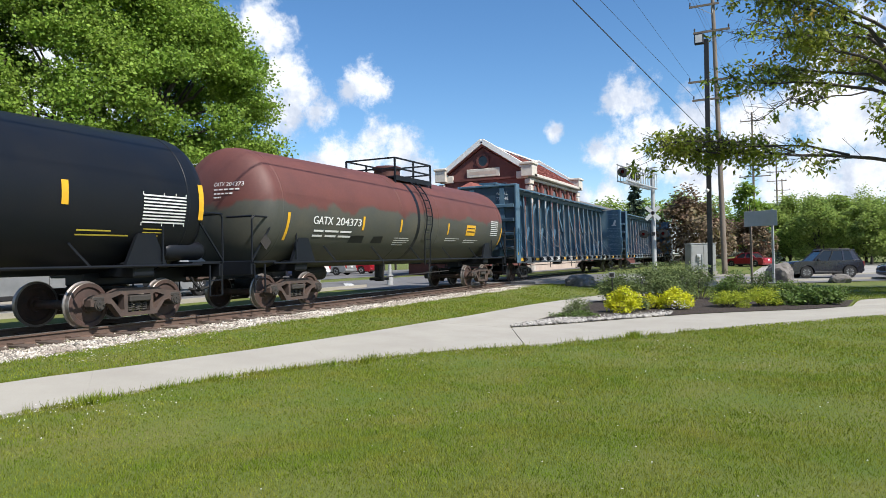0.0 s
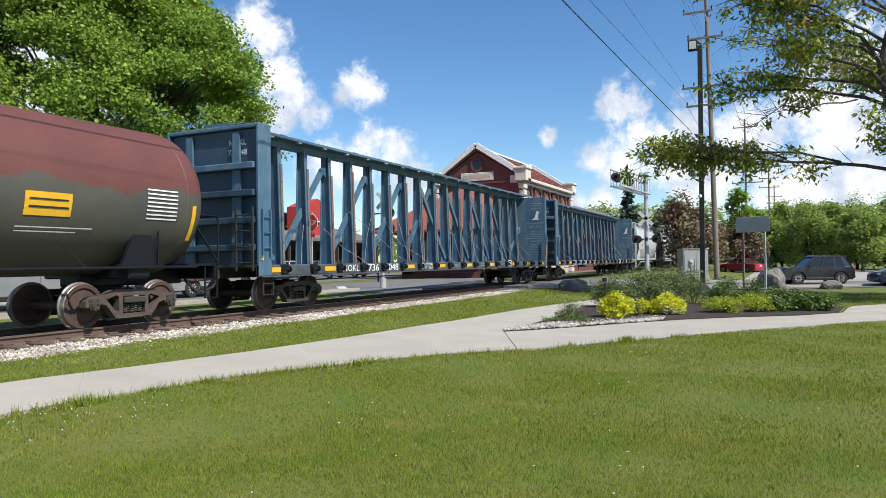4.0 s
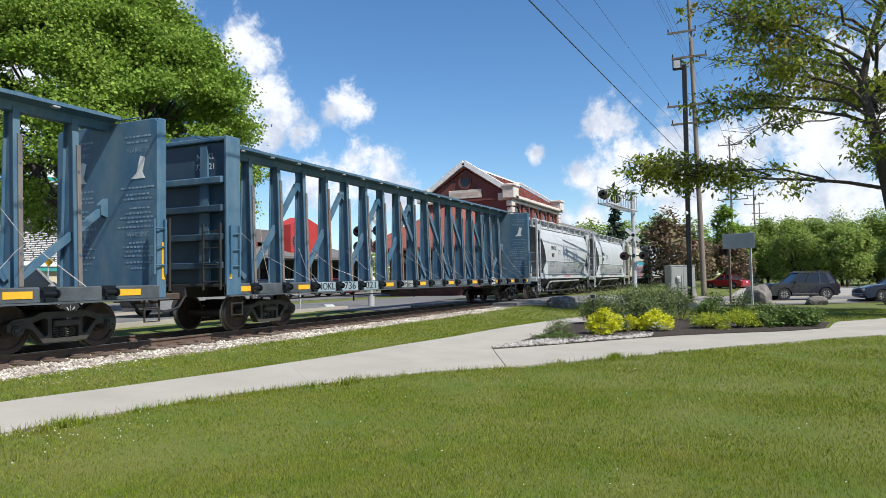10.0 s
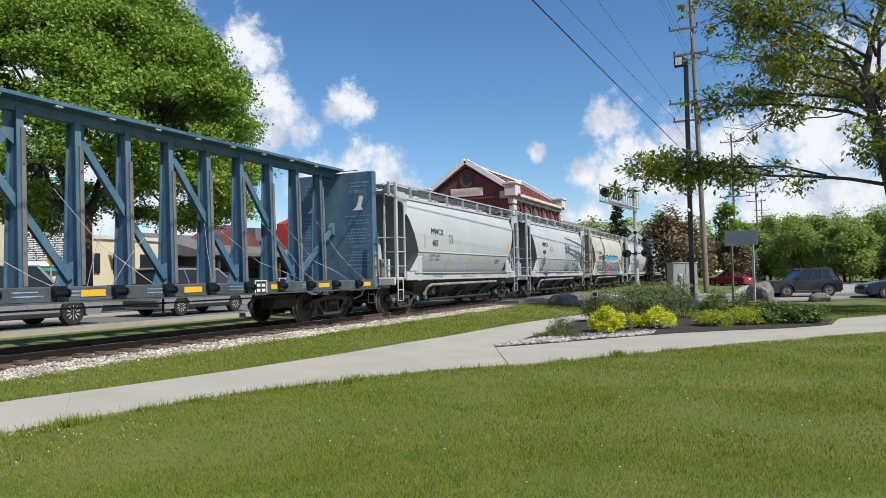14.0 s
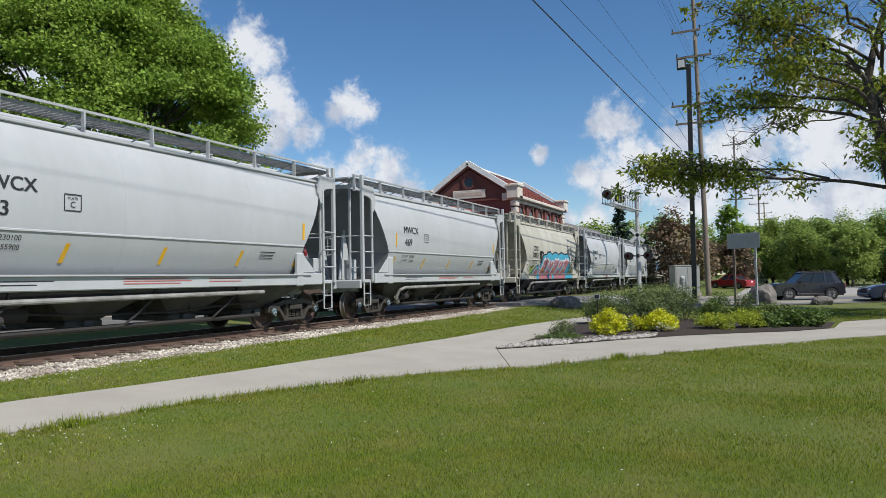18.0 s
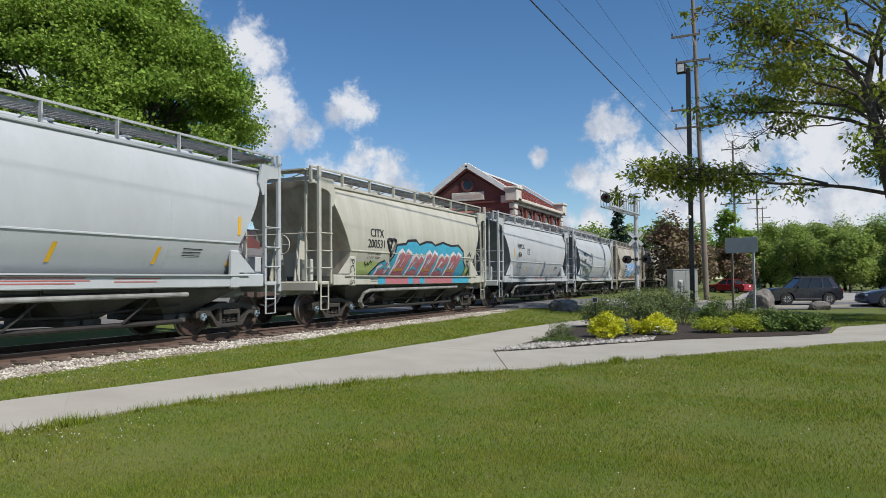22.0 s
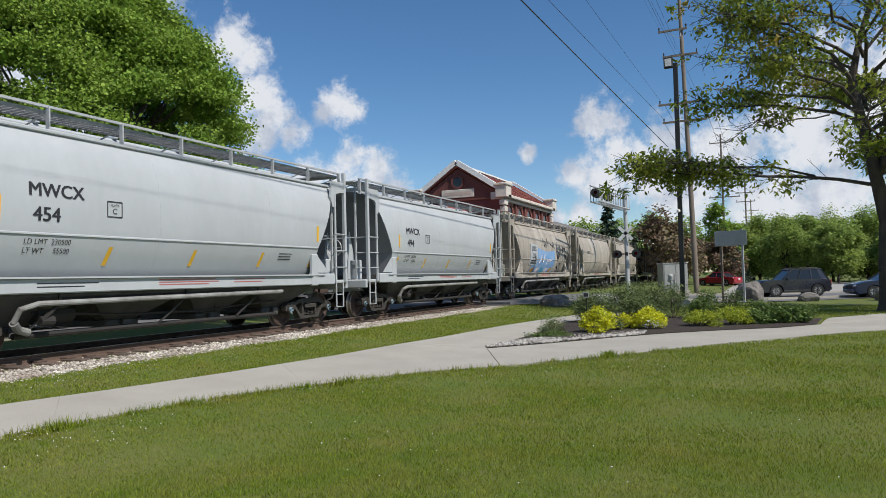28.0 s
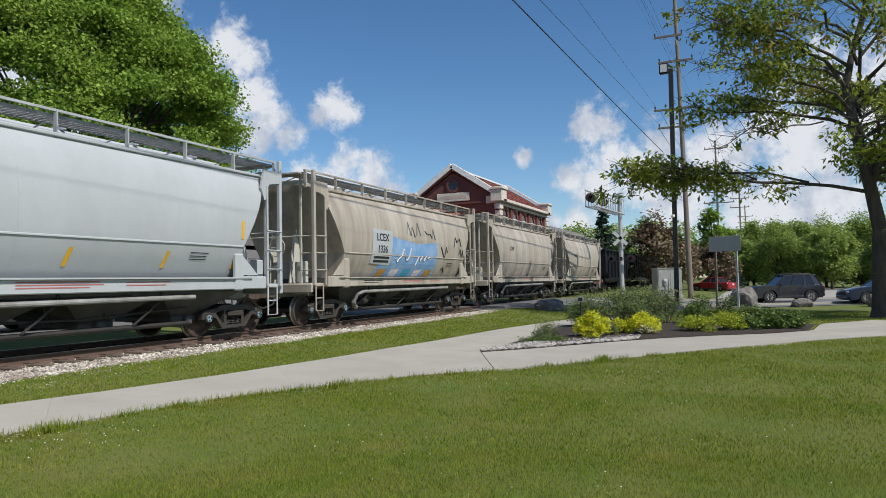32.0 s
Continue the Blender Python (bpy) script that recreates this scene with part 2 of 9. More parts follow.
M_LEAF_OAK = surface("hanging_tree_leaves", (0.19, 0.26, 0.03), 0.55, second=(0.25, 0.25, 0.035), scale=0.5, amount=0.8, grain=2, fine=0.15, bump=0, per_piece=0.38, through_light=0.4, spec=0.35)
M_LEAF_BRONZE = surface("bronze_young_leaves", (0.30, 0.25, 0.04), 0.55, second=(0.26, 0.17, 0.04), scale=0.6, amount=0.8, grain=2, fine=0.15, bump=0, per_piece=0.38, through_light=0.4, spec=0.3)
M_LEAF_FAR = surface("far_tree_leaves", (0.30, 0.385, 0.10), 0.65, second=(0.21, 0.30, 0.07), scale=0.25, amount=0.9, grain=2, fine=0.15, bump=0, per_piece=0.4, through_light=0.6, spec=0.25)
M_LEAF_PURPLE = surface("bronze_tree_leaves", (0.17, 0.105, 0.075), 0.6, second=(0.17, 0.15, 0.07), scale=0.6, amount=0.9, grain=2, fine=0.15, bump=0, per_piece=0.4, through_light=0.25, spec=0.3)
M_SPRUCE = surface("spruce_needles", (0.028, 0.055, 0.028), 0.7, second=(0.04, 0.07, 0.04), scale=1, amount=0.8, grain=6, fine=0.2, bump=0, per_piece=0.4)
M_GOLD = surface("golden_shrub_leaves", (0.62, 0.60, 0.02), 0.55, second=(0.40, 0.46, 0.02), scale=3.5, amount=0.8, grain=8, fine=0.15, bump=0, per_piece=0.3, through_light=0.35)
M_GOLDGREEN = surface("yellow_green_shrub_leaves", (0.38, 0.42, 0.03), 0.55, second=(0.20, 0.28, 0.03), scale=3.5, amount=0.9, grain=8, fine=0.15, bump=0, per_piece=0.35, through_light=0.35)
M_SHRUB = surface("green_shrub_leaves", (0.085, 0.145, 0.025), 0.6, second=(0.12, 0.17, 0.035), scale=3, amount=0.8, grain=8, fine=0.15, bump=0, per_piece=0.35, through_light=0.3)
M_SAGE = surface("grey_green_perennial", (0.15, 0.20, 0.065), 0.7, second=(0.12, 0.15, 0.055), scale=2, amount=0.8, grain=8, fine=0.15, bump=0, per_piece=0.35, through_light=0.3)
M_BARK = surface("grey_brown_bark", (0.085, 0.07, 0.058), 0.95, second=(0.045, 0.037, 0.03), scale=5, amount=0.9, grain=25, fine=0.35, bump=0.8, stretch=(1, 1, 0.25))
M_MULCH = surface("dark_mulch", (0.045, 0.032, 0.025), 1.0, second=(0.02, 0.015, 0.012), scale=14, amount=0.9, grain=40, fine=0.4, bump=1.0)
M_ROCK = surface("grey_boulder", (0.20, 0.18, 0.165), 0.9, second=(0.07, 0.065, 0.063), scale=3, amount=0.9, grain=20, fine=0.25, bump=0.6)
M_COBBLE = surface("pale_river_stone", (0.36, 0.34, 0.31), 0.85, second=(0.20, 0.185, 0.17), scale=5, amount=0.8, grain=30, fine=0.15, bump=0.2, per_piece=0.55)
M_BRICK = surface("dark_red_brick", (0.15, 0.05, 0.042), 0.9, second=(0.10, 0.038, 0.034), scale=1.2, amount=0.8, grain=14, fine=0.25, bump=0.3)
M_CREAMBRICK = surface("sunlit_buff_brick", (0.52, 0.43, 0.36), 0.9, second=(0.40, 0.31, 0.26), scale=1.2, amount=0.8, grain=14, fine=0.2, bump=0.25)
M_STONETRIM = surface("pale_stone_trim", (0.60, 0.55, 0.48), 0.85, second=(0.42, 0.38, 0.33), scale=2, amount=0.7, grain=20, fine=0.12, bump=0.15)
M_REDROOF = surface("red_clay_tile", (0.25, 0.075, 0.055), 0.85, second=(0.17, 0.055, 0.045), scale=1.5, amount=0.8, grain=16, fine=0.25, bump=0.3)
M_GREYROOF = surface("grey_shingle_roof", (0.15, 0.14, 0.135), 0.95, second=(0.10, 0.095, 0.09), scale=1.2, amount=0.8, grain=14, fine=0.25, bump=0.3)
M_DARKWALL = surface("dark_stained_wall", (0.05, 0.045, 0.042), 0.85, second=(0.03, 0.028, 0.027), scale=1.5, amount=0.7, grain=12, fine=0.2, bump=0.15)
M_CREAMWALL = surface("cream_painted_wall", (0.58, 0.50, 0.36), 0.85, second=(0.46, 0.40, 0.29), scale=1.0, amount=0.6, grain=12, fine=0.1, bump=0.1)
M_REDWALL = surface("red_painted_siding", (0.42, 0.035, 0.03), 0.7, second=(0.30, 0.03, 0.028), scale=1.0, amount=0.6, grain=12, fine=0.1, bump=0.1)
M_TEAL = surface("teal_painted_trim", (0.03, 0.30, 0.28), 0.6, second=(0.025, 0.22, 0.21), scale=2, amount=0.6, grain=12, fine=0.1, bump=0.05)
M_SLATE = surface("dark_mural_board", (0.028, 0.031, 0.036), 0.7, second=(0.045, 0.048, 0.05), scale=1, amount=0.6, grain=12, fine=0.1, bump=0.05)
M_WINDOW = glass("dark_window_glass")
M_WHITEPAINT = surface("white_painted_metal", (0.74, 0.74, 0.72), 0.5, second=(0.6, 0.6, 0.58), scale=3, amount=0.5, grain=20, fine=0.06, bump=0.03)
M_BLACKPAINT = surface("black_powder_coat", (0.013, 0.013, 0.014), 0.45, second=(0.02, 0.02, 0.02), scale=3, amount=0.5, grain=20, fine=0.08, bump=0.02)
M_POLE = surface("weathered_utility_pole", (0.21, 0.17, 0.135), 0.9, second=(0.13, 0.105, 0.085), scale=3, amount=0.8, grain=30, fine=0.25, bump=0.4, stretch=(1, 1, 0.12))
M_CABINET = surface("aluminium_cabinet", (0.36, 0.36, 0.35), 0.5, 0.35, second=(0.28, 0.28, 0.27), scale=1.5, amount=0.6, grain=20, fine=0.08, bump=0.03)
M_SIGNBACK = surface("bare_aluminium_sign", (0.46, 0.46, 0.455), 0.55, 0.1, second=(0.38, 0.38, 0.37), scale=2, amount=0.6, grain=20, fine=0.06, bump=0.02)
M_RED = surface("red_sign_face", (0.45, 0.02, 0.025), 0.45, second=(0.36, 0.02, 0.025), scale=3, amount=0.4, grain=20, fine=0.05, bump=0)
M_RUBBER = surface("tyre_rubber", (0.018, 0.018, 0.018), 0.8, grain=30, fine=0.15, bump=0.1)
M_ALLOY = surface("alloy_wheel", (0.52, 0.52, 0.52), 0.35, 0.25, grain=20, fine=0.05, bump=0)
M_CAR_DARK = surface("dark_metallic_grey_car_paint", (0.036, 0.036, 0.044), 0.24, 0.3, grain=60, fine=0.04, bump=0, gloss=0.8)
M_CAR_NAVY = surface("navy_car_paint", (0.012, 0.018, 0.05), 0.3, 0.2, grain=60, fine=0.04, bump=0, gloss=0.8)
M_CAR_SILVER = surface("silver_car_paint", (0.30, 0.31, 0.315), 0.4, 0.25, grain=60, fine=0.04, bump=0, gloss=0.7)
M_CAR_RED = surface("red_car_paint", (0.33, 0.015, 0.025), 0.32, 0.1, grain=60, fine=0.04, bump=0, gloss=0.8)
M_CAR_WHITE = surface("white_car_paint", (0.72, 0.72, 0.71), 0.35, grain=60, fine=0.04, bump=0, gloss=0.7)
M_PLASTIC = surface("black_plastic_trim", (0.02, 0.02, 0.021), 0.6, grain=30, fine=0.08, bump=0.05)
M_HEADLAMP = surface("clear_lamp_lens", (0.6, 0.61, 0.62), 0.12, grain=20, fine=0.05, bump=0, gloss=1.0)
M_TAILLAMP = surface("red_lamp_lens", (0.3, 0.01, 0.01), 0.15, grain=20, fine=0.05, bump=0, gloss=1.0)
M_BLUECAP = surface("pale_blue_bearing_cap", (0.20, 0.30, 0.36), 0.5, second=(0.12, 0.14, 0.15), scale=20, amount=0.7, grain=40, fine=0.2, bump=0.1)
M_CYAN = surface("cyan_spray_paint", (0.05, 0.33, 0.47), 0.6, second=(0.04, 0.26, 0.40), scale=4, amount=0.7, grain=20, fine=0.1, bump=0)
M_PINK = surface("dusty_red_spray_paint", (0.42, 0.13, 0.15), 0.6, second=(0.32, 0.16, 0.20), scale=3, amount=0.8, grain=20, fine=0.12, bump=0)
M_SPRAYWHITE = surface("pale_spray_paint", (0.62, 0.60, 0.62), 0.6, second=(0.5, 0.4, 0.42), scale=5, amount=0.6, grain=20, fine=0.12, bump=0)
M_SPRAYBLUE = surface("blue_spray_paint", (0.14, 0.30, 0.55), 0.6, second=(0.32, 0.42, 0.55), scale=2, amount=0.8, grain=20, fine=0.15, bump=0)
M_SPRAYGREEN = surface("lime_spray_paint", (0.33, 0.42, 0.14), 0.6, second=(0.40, 0.42, 0.22), scale=2, amount=0.7, grain=20, fine=0.1, bump=0)
M_ORANGE = surface("ochre_spray_paint", (0.45, 0.24, 0.05), 0.6, grain=20, fine=0.1, bump=0)


# ------------------------------------------------------------------ mesh helpers
class Mesh:
    """Gathers simple solids into one mesh."""

    def __init__(self):
        self.v, self.f, self.m = [], [], []

    def add(self, verts, faces, mat=0):
        o = len(self.v)
        self.v += [tuple(p) for p in verts]
        self.f += [tuple(i + o for i in q) for q in faces]
        self.m += [mat] * len(faces)
        return self

    def box(self, c, s, mat=0, turn=None, bevel=0.0):
        hx, hy, hz = (k / 2 for k in s)
        if bevel:
            b = min(bevel, hx * 0.9, hy * 0.9, hz * 0.9)
            pts, faces, key = [], [], {}
            for x in (-1, 1):
                for y in (-1, 1):
                    for z in (-1, 1):
                        for axis in range(3):
                            key[(x, y, z, axis)] = len(pts)
                            pts.append((x * (hx - (b if axis != 0 else 0)), y * (hy - (b if axis != 1 else 0)), z * (hz - (b if axis != 2 else 0))))
                        faces.append([key[(x, y, z, a)] for a in ((0, 1, 2) if x * y * z > 0 else (0, 2, 1))])
            for axis in range(3):
                u, w = (axis + 1) % 3, (axis + 2) % 3
                for sgn in (-1, 1):
                    ring = []
                    for a, c2 in ((-1, -1), (1, -1), (1, 1), (-1, 1)):
                        k = [0, 0, 0]
                        k[axis], k[u], k[w] = sgn, a, c2
                        ring.append(key[(*k, axis)])
                    faces.append(ring if sgn > 0 else ring[::-1])
            for axis in range(3):
                u, w = (axis + 1) % 3, (axis + 2) % 3
                for a in (-1, 1):
                    for c2 in (-1, 1):
                        k0, k1 = [0, 0, 0], [0, 0, 0]
                        k0[axis], k1[axis] = -1, 1
                        k0[u] = k1[u] = a
                        k0[w] = k1[w] = c2
                        q = [key[(*k0, u)], key[(*k1, u)], key[(*k1, w)], key[(*k0, w)]]
                        faces.append(q if a * c2 < 0 else q[::-1])
        else:
            pts = [(x * hx, y * hy, z * hz) for x in (-1, 1) for y in (-1, 1) for z in (-1, 1)]
            faces = [(0, 1, 3, 2), (4, 6, 7, 5), (0, 4, 5, 1), (2, 3, 7, 6), (0, 2, 6, 4), (1, 5, 7, 3)]
        if turn is not None:
            pts = [turn @ Vector(p) for p in pts]
        return self.add([(p[0] + c[0], p[1] + c[1], p[2] + c[2]) for p in pts], faces, mat)

    def bar(self, p, q, w, h=None, mat=0):
        """A square bar from p to q."""
        p, q = Vector(p), Vector(q)
        d = q - p
        t = d.to_track_quat("X", "Z").to_matrix()
        return self.box((p + q) / 2, (d.length, w, h or w), mat, t)

    def tube(self, p, q, r, n=10, mat=0, r2=None, caps=True):
        p, q = Vector(p), Vector(q)
        t = (q - p).to_track_quat("Z", "Y").to_matrix()
        r2 = r if r2 is None else r2
        pts = []
        for c, rad in ((p, r), (q, r2)):
            for i in range(n):
                a = 2 * math.pi * i / n
                pts.append(c + t @ Vector((rad * math.cos(a), rad * math.sin(a), 0)))
        faces = [(i, (i + 1) % n, n + (i + 1) % n, n + i) for i in range(n)]
        if caps:
            faces += [tuple(range(n))[::-1], tuple(range(n, 2 * n))]
        return self.add(pts, faces, mat)

    def pipe(self, pts, r, n=6, mat=0):
        """A round bar swept along a line of points, in one piece."""
        pts = [Vector(p) for p in pts]
        side, out = None, []
        for i, p in enumerate(pts):
            d = (pts[min(i + 1, len(pts) - 1)] - pts[max(i - 1, 0)]).normalized()
            if side is None:
                side = d.orthogonal().normalized()
            side = (side - d * side.dot(d)).normalized()
            up = d.cross(side)
            out += [p + (side * math.cos(2 * math.pi * k / n) + up * math.sin(2 * math.pi * k / n)) * r for k in range(n)]
        m = len(pts)
        faces = [(i * n + k, i * n + (k + 1) % n, (i + 1) * n + (k + 1) % n, (i + 1) * n + k) for i in range(m - 1) for k in range(n)]
        return self.add(out, faces + [tuple(range(n))[::-1], tuple(range((m - 1) * n, m * n))], mat)

    def lathe(self, prof, n=20, mat=0, turn=None, at=(0, 0, 0)):
        """Turns (radius, height) pairs round the z axis."""
        pts = []
        for r, z in prof:
            for i in range(n):
                a = 2 * math.pi * i / n
                p = Vector((r * math.cos(a), r * math.sin(a), z))
                pts.append((turn @ p if turn is not None else p) + Vector(at))
        faces = []
        for k in range(len(prof) - 1):
            for i in range(n):
                faces.append((k * n + i, k * n + (i + 1) % n, (k + 1) * n + (i + 1) % n, (k + 1) * n + i))
        if prof[0][0] > 1e-6:
            faces.append(tuple(range(n))[::-1])
        if prof[-1][0] > 1e-6:
            faces.append(tuple(range((len(prof) - 1) * n, len(prof) * n)))
        return self.add(pts, faces, mat)

    def prism(self, poly, y0, y1, mat=0, axis="y"):
        """A flat polygon of (x, z), thick from y0 to y1 (or of (y, z) along x, or of (x, y) along z)."""
        n = len(poly)

        def put(a, b, d):
            return {"y": (a, d, b), "x": (d, a, b), "z": (a, b, d)}[axis]
        pts = [put(a, b, y0) for a, b in poly] + [put(a, b, y1) for a, b in poly]
        faces = [tuple(range(n)), tuple(range(n, 2 * n))[::-1]] + [(i, n + i, n + (i + 1) % n, (i + 1) % n) for i in range(n)]
        return self.add(pts, faces, mat)

    def data(self, name, mats, smooth=False):
        me = bpy.data.meshes.new(name)
        me.from_pydata(self.v, [], self.f)
        for m in mats:
            me.materials.append(m)
        me.polygons.foreach_set("material_index", self.m)
        if smooth:
            me.polygons.foreach_set("use_smooth", [True] * len(self.f))
        me.update()
        if smooth:
            me.set_sharp_from_angle(angle=radians(38))
        return me


def fix_normals(me):
    bm = bmesh.new()
    bm.from_mesh(me)
    bmesh.ops.recalc_face_normals(bm, faces=bm.faces)
    bm.to_mesh(me)
    bm.free()
    return me


def part(name, mesh, mats, parent=None, label="", at=None, smooth=False, kind=""):
    """One mesh object, under a thing or a part."""
    mats = mats if isinstance(mats, (list, tuple)) else [mats]
    me = mesh if isinstance(mesh, bpy.types.Mesh) else fix_normals(mesh.data(name, mats, smooth))
    ob = new(name, me)
    if parent is not None:
        ob.parent = parent
    if at is not None:
        ob.matrix_basis = at if isinstance(at, Matrix) else Matrix.Translation(at)
    return tagged(ob, label, kind=kind)


def thing(name, label, category, at=None, group=""):
    ob = new(name)
    ob.empty_display_size = 0.2
    if at is not None:
        ob.matrix_basis = at if isinstance(at, Matrix) else Matrix.Translation(at)
    return tagged(ob, label, category, group)


def quads(name, verts, mat, per=4):
    """A mesh of loose faces of `per` corners each, from an array."""
    v = np.asarray(verts, dtype=np.float32).reshape(-1, 3)
    n = len(v) // per
    me = bpy.data.meshes.new(name)
    me.vertices.add(len(v))
    me.vertices.foreach_set("co", v.ravel())
    me.loops.add(len(v))
    me.loops.foreach_set("vertex_index", np.arange(len(v), dtype=np.int32))
    me.polygons.add(n)
    me.polygons.foreach_set("loop_start", np.arange(0, len(v), per, dtype=np.int32))
    me.polygons.foreach_set("loop_total", np.full(n, per, dtype=np.int32))
    me.materials.append(mat)
    me.update(calc_edges=True)
    return me


def letters(text, size, wrap=None, width=None, bold=False):
    """Flat lettering as a mesh in x (along) and z (up), centred; wrap moves each point onto a surface."""
    cu = bpy.data.curves.new("lettering", "FONT")
    cu.body, cu.size, cu.align_x, cu.align_y, cu.resolution_u = text, size, "CENTER", "CENTER", 3
    ob = bpy.data.objects.new("lettering", cu)
    scene.collection.objects.link(ob)
    bpy.context.view_layer.update()
    me = bpy.data.meshes.new_from_object(ob.evaluated_get(bpy.context.evaluated_depsgraph_get()))
    bpy.data.objects.remove(ob)
    xs = [v.co.x for v in me.vertices] or [0]
    k = width / (max(xs) - min(xs)) if width else 1.0
    flat_pts, faces = [(v.co.x * k, v.co.y) for v in me.vertices], [tuple(p.vertices) for p in me.polygons]
    shifts = [0.0] if not bold else [-0.022 * size, 0.022 * size]
    verts = [Vector(wrap(x + d, z) if wrap else (x + d, 0, z)) - Vector((0, 0.0015 * (d > 0), 0)) for d in shifts for x, z in flat_pts]
    out = bpy.data.meshes.new("lettering")
    out.from_pydata(verts, [], [tuple(i + n * len(flat_pts) for i in f) for n in range(len(shifts)) for f in faces])
    return out


def lettering(name, text, size, mat, parent, wrap, label="", width=None):
    me = letters(text, size, wrap, width, (mat is M_LETTER_DARK and size > 0.2) or (mat is M_LETTER and size > 0.28))
    me.materials.append(mat)
    return part(name, me, mat, parent, label)


def smooth01(v, a, b):
    u = min(1.0, max(0.0, (v - a) / (b - a)))
    return u * u * (3 - 2 * u)


RAIL_TOP, TRACK_Y = 0.40, 12.4


def ground_z(x, y):
    back = smooth01(y, 14.5, 18)
    z = 0.22 * smooth01(y, 4, 10) * (1 - back) + 0.30 * back
    z += 0.14 * smooth01(x, 26, 42) * smooth01(y, 2, 10) * (1 - back)
    z -= 0.13 * smooth01(x, 22, 40) * (1 - smooth01(y, -1, 5))
    return z


# ------------------------------------------------------------------ ground, roads, paths
def structure(name, mesh, mats, label, smooth=False):
    ob = part(name, mesh, mats, None, label, smooth=smooth, kind="structure")
    return ob


def axis_steps(dense_from, dense_to, step, far):
    xs = list(np.arange(dense_from, dense_to + 1e-6, step))
    d, lo, hi = step, dense_from, dense_to
    while hi < far:
        d *= 1.5
        lo, hi = lo - d, hi + d
        xs = [lo] + xs + [hi]
    return xs


def lift(x, y):
    """Small unevenness of the turf."""
    near = 1.0 if y < 9.5 else 0.3
    return 0.025 * near * noise.noise(Vector((x * 0.45, y * 0.45, 0.3)))


def in_poly(x, y, poly):
    inside, j = False, len(poly) - 1
    for i in range(len(poly)):
        (xi, yi), (xj, yj) = poly[i], poly[j]
        if (yi > y) != (yj > y) and x < (xj - xi) * (y - yi) / (yj - yi) + xi:
            inside = not inside
        j = i
    return inside


# the forked concrete path, its planting bed, and the roads, in plan
PATH_FAR = [(-6.0, 9.45), (5.4, 8.26), (6.8, 7.96), (8.6, 7.66), (11.3, 7.35), (13.5, 7.22), (15.6, 7.02), (19.5, 6.85), (23.7, 6.42), (28.5, 5.6)]
PATH_NEAR = [(-6.0, 7.9), (4.4, 6.86), (5.6, 6.72), (7.1, 6.44), (8.7, 5.82), (9.8, 5.33), (10.7, 4.76), (11.5, 4.1), (12.4, 3.34), (13.4, 2.52), (14.7, 1.65), (16.1, 0.66), (17.5, -0.45), (18.9, -1.67), (20.4, -3.2), (23.0, -6.5)]
BED = [(14.0, 5.28), (15.65, 4.21), (17.1, 3.2), (18.5, 2.07), (19.6, 0.8), (20.5, -0.5), (21.8, -1.55), (24.6, -1.9), (25.5, 0.5), (25.5, 3.0), (25.0, 5.0), (22.1, 5.62), (17.5, 5.32)]
PATH_POLY = PATH_FAR + [(29.0, 4.2), (25.0, 5.05), (22.1, 5.67), (17.5, 5.37)] + [(x, y) for x, y in BED[:7]] + [(24.8, -2.0), (27.0, -4.0), (26.5, -7.5)] + PATH_NEAR[::-1]


def build_ground():
    xs, ys = axis_steps(-14, 66, 0.5, 1500), axis_steps(-14, 30, 0.5, 1500)
    m = Mesh()
    nx = len(xs)
    pts = []
    for y in ys:
        for x in xs:
            sunk = 0.045 if in_poly(x, y, PATH_POLY) else 0.0
            pts.append((x, y, ground_z(x, y) + lift(x, y) - sunk))
    faces = [(j * nx + i, j * nx + i + 1, (j + 1) * nx + i + 1, (j + 1) * nx + i) for j in range(len(ys) - 1) for i in range(nx - 1)]
    m.add(pts, faces)
    return structure("ground", m, M_LAWN, "mown green lawn with clover and bare patches", smooth=True)


ground = build_ground()


def drape(poly_rows, dz):
    """A sheet over rows of plan points, laid on the ground."""
    m = Mesh()
    n = len(poly_rows[0])
    m.add([(x, y, ground_z(x, y) + dz) for row in poly_rows for x, y in row],
          [(j * n + i, j * n + i + 1, (j + 1) * n + i + 1, (j + 1) * n + i) for j in range(len(poly_rows) - 1) for i in range(n - 1)])
    return m


def lerp2(a, b, k):
    return (a[0] + (b[0] - a[0]) * k, a[1] + (b[1] - a[1]) * k)


def along(line, k):
    """The point at the share k of a polyline's length."""
    seg = [math.dist(a, b) for a, b in zip(line, line[1:])]
    d = k * sum(seg)
    for a, b, s in zip(line, line[1:], seg):
        if d <= s or b is line[-1]:
            return lerp2(a, b, min(1, d / s))
        d -= s


